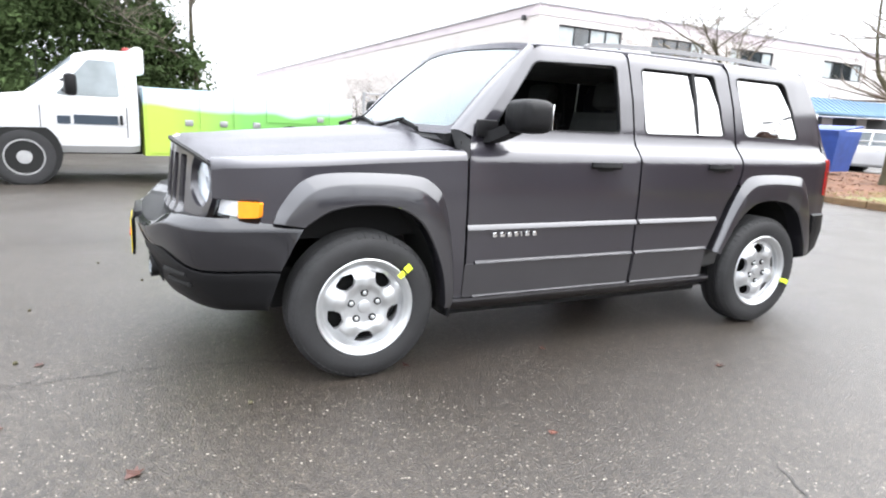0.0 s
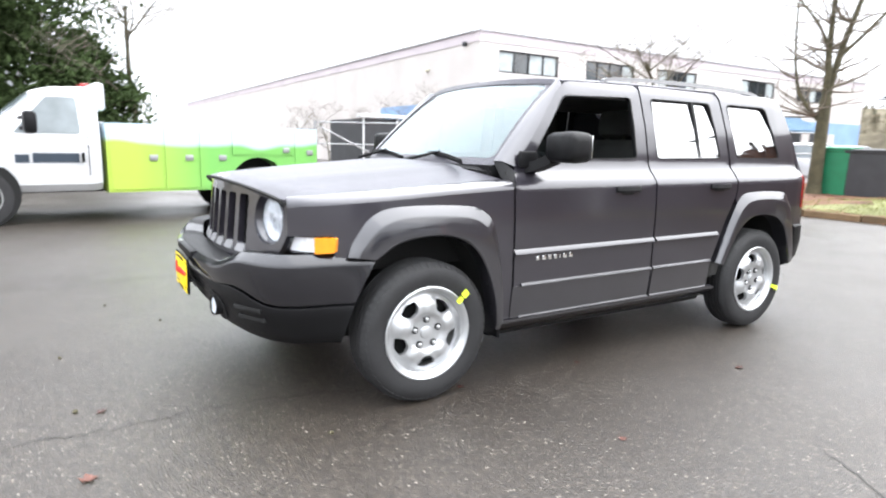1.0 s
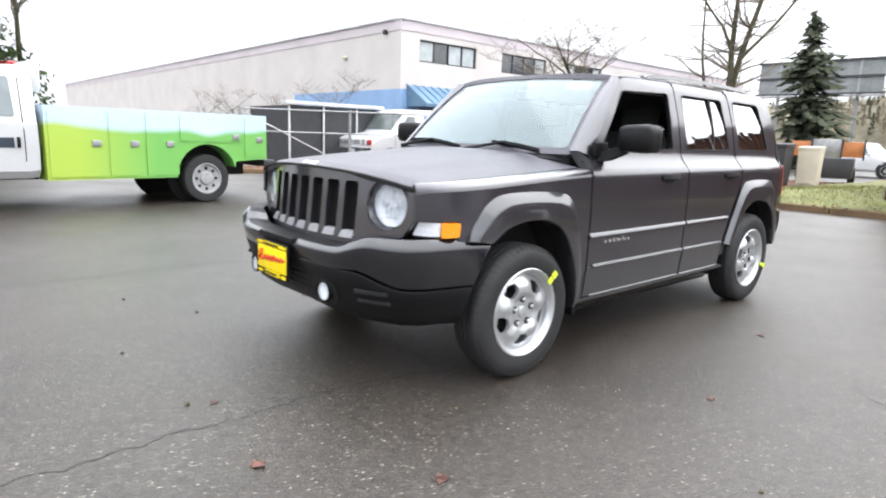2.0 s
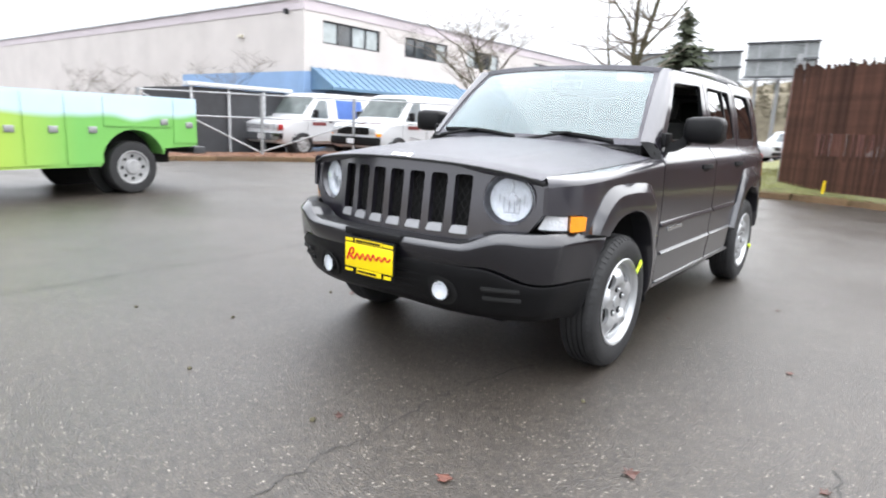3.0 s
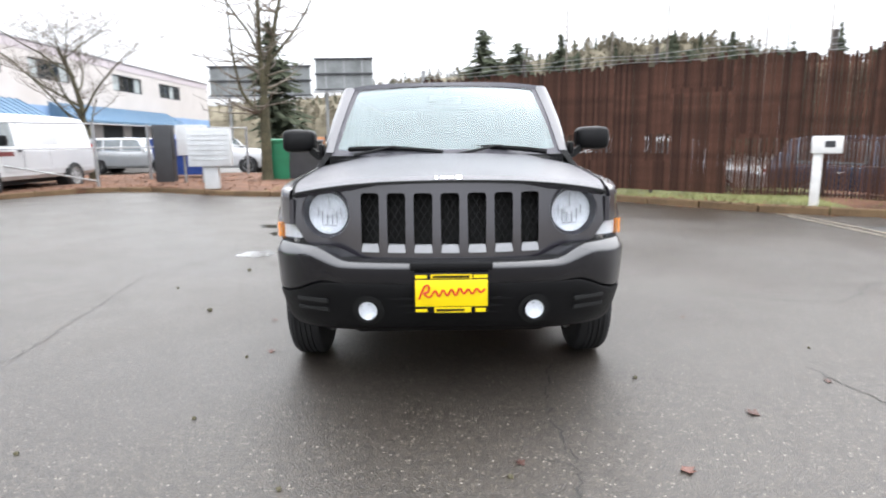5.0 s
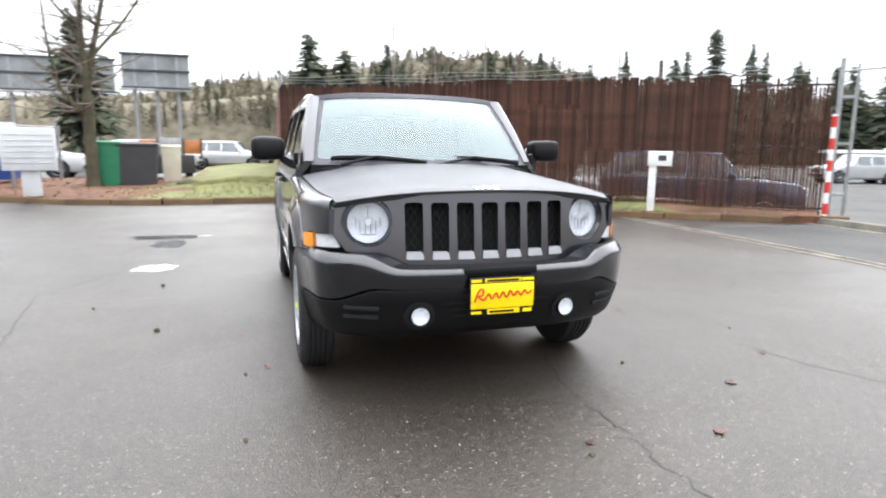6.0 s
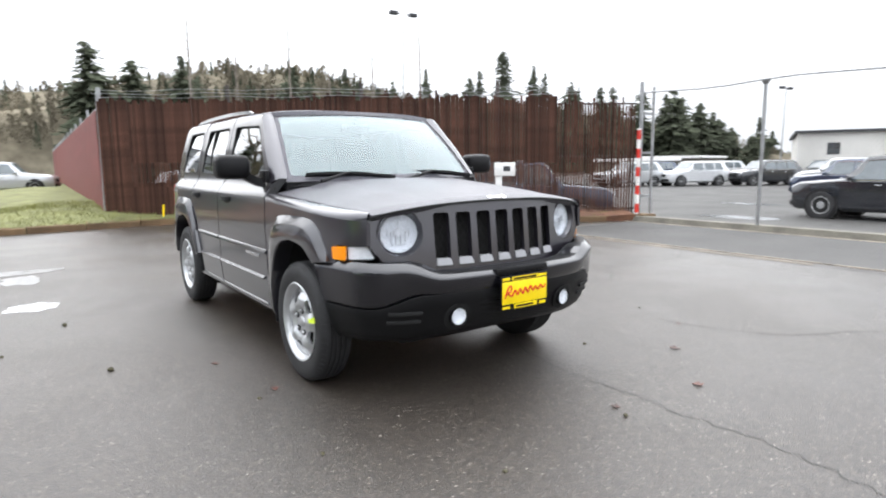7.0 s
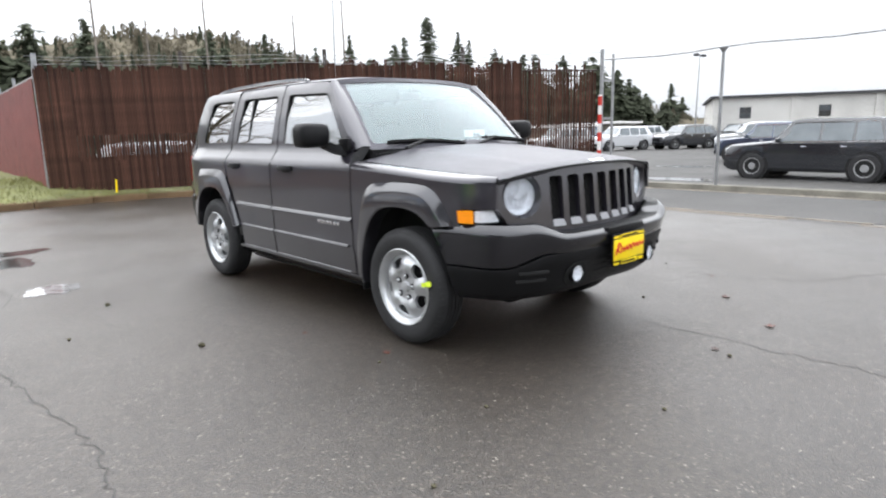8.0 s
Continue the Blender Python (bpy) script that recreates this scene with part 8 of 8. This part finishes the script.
    for a, b in ((pts[1] + Vector((0, 0, 0.1)), pts[2] + Vector((0, 0, 1.0))), (pts[2] + Vector((0, 0, 1.05)), pts[3] + Vector((0, 0, 0.15))), (pts[0] + Vector((0.2, 0, 1.6)), pts[1] + Vector((0, 0, 0.05)))):
        bm = bmesh.new()
        rod(bm, a, b, 0.022, sides=8)
        part("brace", bm, STEEL, f)
    # dark open shed behind the truck
    s = thing("storage_shed", (-15.8, 7.8, 0), 0, label="dark open-fronted shed with pale steel frame", category="shed")
    bm = bmesh.new()
    box(bm, (-1.2, 1.0, 1.0), (3.0, 3.4, 2.0))
    part("shed_wall", bm, BLACKBIN, s, smooth=0)
    for y in (-0.75, 0.5, 1.8, 2.75):
        bm = bmesh.new()
        box(bm, (0.36, y, 1.05), (0.055, 0.055, 2.1), bevel=0.01)
        part("frame_post", bm, GREYPAINT, s)
    bm = bmesh.new()
    box(bm, (0.3, 1.0, 2.08), (0.3, 3.8, 0.12), bevel=0.01)
    part("frame_beam", bm, GREYPAINT, s)
    # rocks on the grass
    rnd = random.Random(9)
    for x, y, r in ((-2.1, 13.4, 0.28), (-1.5, 13.3, 0.26), (-2.9, 15.0, 0.3)):
        bm = bmesh.new()
        bmesh.ops.create_icosphere(bm, subdivisions=2, radius=r)
        for v in bm.verts:
            v.co *= 1 + 0.35 * noise.noise(v.co * 4 + Vector((x, y, 0)))
            v.co.z *= 0.6
        ob = part("rock", bm, BARK, None, "mossy brown rock on the grass", category="rock", group="rocks on the grass")
        ob.location = (x, y, 0.16)


def make_far():
    # billboards seen from behind
    for x0, x1, z0, z1, y in ((-12.6, -6.8, 6.7, 9.6, 61), (-24.5, -13.8, 6.4, 9.3, 64)):
        b = thing("billboard", ((x0 + x1) / 2, y, 0), label="weathered grey billboard on steel posts", category="billboard", group="billboards")
        w = x1 - x0
        bm = bmesh.new()
        box(bm, (0, 0, (z0 + z1) / 2), (w, 0.25, z1 - z0))
        bd = part("panel", bm, BOARD, b, smooth=0)
        for z in (z0 - 0.1, z1 + 0.05, (z0 + z1) / 2):
            bm = bmesh.new()
            box(bm, (0, -0.2, z), (w * 1.04, 0.2, 0.16))
            part("stringer", bm, BLACKBIN, bd, smooth=0)
        bm = bmesh.new()
        box(bm, (0, -0.7, z0 - 0.35), (w * 1.06, 0.9, 0.10))
        part("catwalk", bm, STEEL, b, smooth=0)
        for k in (-0.32, 0.0, 0.32):
            bm = bmesh.new()
            rod(bm, (k * w, 0, -1), (k * w, 0, z1), 0.16)
            part("post", bm, STEEL, b)
    # long pale concrete building beyond the car park
    b = thing("concrete_building", (42.4, 17.3, -0.45), 26.4, label="long pale concrete building with small square windows", category="building")
    Wd, Hh = 46.0, 3.45
    holes = [[(a + 0.12, 1.95), (a + 0.88, 1.95), (a + 0.88, 2.75), (a + 0.12, 2.75)] for a in (1.6, 6.55, 11.5, 16.5)]
    bm = bmesh.new()
    skin(bm, [(0, -0.5), (Wd, -0.5), (Wd, Hh), (0, Hh)], lambda a, z, d: Vector((d, -a, z)), holes, thick=0.25, step=2.0)
    part("wall", bm, CONCRETE, b, smooth=0)
    bm = bmesh.new()
    box(bm, (9, -0.13, Hh / 2 - 0.25), (17.5, 0.25, Hh + 0.5))
    part("wall", bm, CONCRETE, b, smooth=0)
    bm = bmesh.new()
    box(bm, (9, -Wd / 2, Hh + 0.06), (18.6, Wd + 0.5, 0.16))
    part("roof", bm, BLACKBIN, b, smooth=0)
    for a in (1.6, 6.55, 11.5, 16.5):
        bm = bmesh.new()
        box(bm, (0.15, -a - 0.5, 2.35), (0.05, 0.76, 0.8))
        w = part("window", bm, WINFRAME, b, smooth=0)
        for dz in (-0.22, 0.22):
            for dy in (-0.24, 0.24):
                bm = bmesh.new()
                box(bm, (0.12, -a - 0.5 + dy * 0.75, 2.35 + dz * 0.9), (0.02, 0.31, 0.33))
                part("pane", bm, PANE, w, smooth=0)
    for k in range(10):
        bm = bmesh.new()
        box(bm, (-0.05, -k * 5.0 - 0.1, Hh / 2), (0.14, 0.30, Hh))
        part("pilaster", bm, CONCRETE, b, smooth=0)
    # low white roofs in the distance
    for x, y, w, dd, h in ((62, 45, 14, 6, 1.55), (84, 53, 18, 8, 1.9)):
        o = thing("distant_shed", (x, y, 0), 20, label="low white-roofed building in the distance", category="building", group="distant sheds")
        bm = bmesh.new()
        box(bm, (0, 0, h / 2 - 0.3), (w, dd, h - 0.3))
        part("wall", bm, SILLMAT, o, smooth=0)
        bm = bmesh.new()
        box(bm, (0, 0, h - 0.2), (w * 1.05, dd * 1.08, 0.35), bevel=0.05)
        part("roof", bm, WHITEPAINT, o, smooth=0)
        for k in range(5):
            bm = bmesh.new()
            box(bm, (-w / 2 + (k + 0.5) * w / 5, -dd / 2 - 0.02, h * 0.45), (w * 0.1, 0.08, h * 0.28))
            part("window", bm, WINFRAME, o, smooth=0)
    # lamp pole with two heads
    for x, y, h in ((53.8, 24, 7.4), (18.8, 30.9, 10.6)):
        o = thing("lamp_pole", (x, y, 0), label="slim car-park lamp pole with twin heads", category="lamp")
        bm = bmesh.new()
        rod(bm, (0, 0, -0.5), (0.3, 0, h), 0.07, 0.04, 8)
        part("pole", bm, STEEL, o)
        for s in (-0.7, 0.7):
            bm = bmesh.new()
            box(bm, (0.3 + s, 0, h), (0.55, 0.35, 0.22), bevel=0.03)
            part("lamp_head", bm, BLACKBIN, o)
        bm = bmesh.new()
        rod(bm, (-0.5, 0, h), (1.1, 0, h), 0.03)
        part("cross_arm", bm, STEEL, o)
    # vehicles across the road, beyond the bins
    for x, y, p, r, lab in ((-9.5, 23.0, WHITE, 95, "white car parked beyond the bins"), (-13.5, 24.0, SILVERCAR, 92, "silver car parked before the works building"), (-2.4, 33.0, SILVERCAR, 80, "silver car on the far side of the lawn"), (-6.0, 31.0, WHITE, 85, "white car on the far side of the lawn"), (-12.5, 33.0, WHITE, 100, "white car on the far side of the lawn")):
        make_car("parked_car", lab, (x, y), r, p, 4.5, 1.84, 1.55, 0.33)


make_clutter()
make_far()
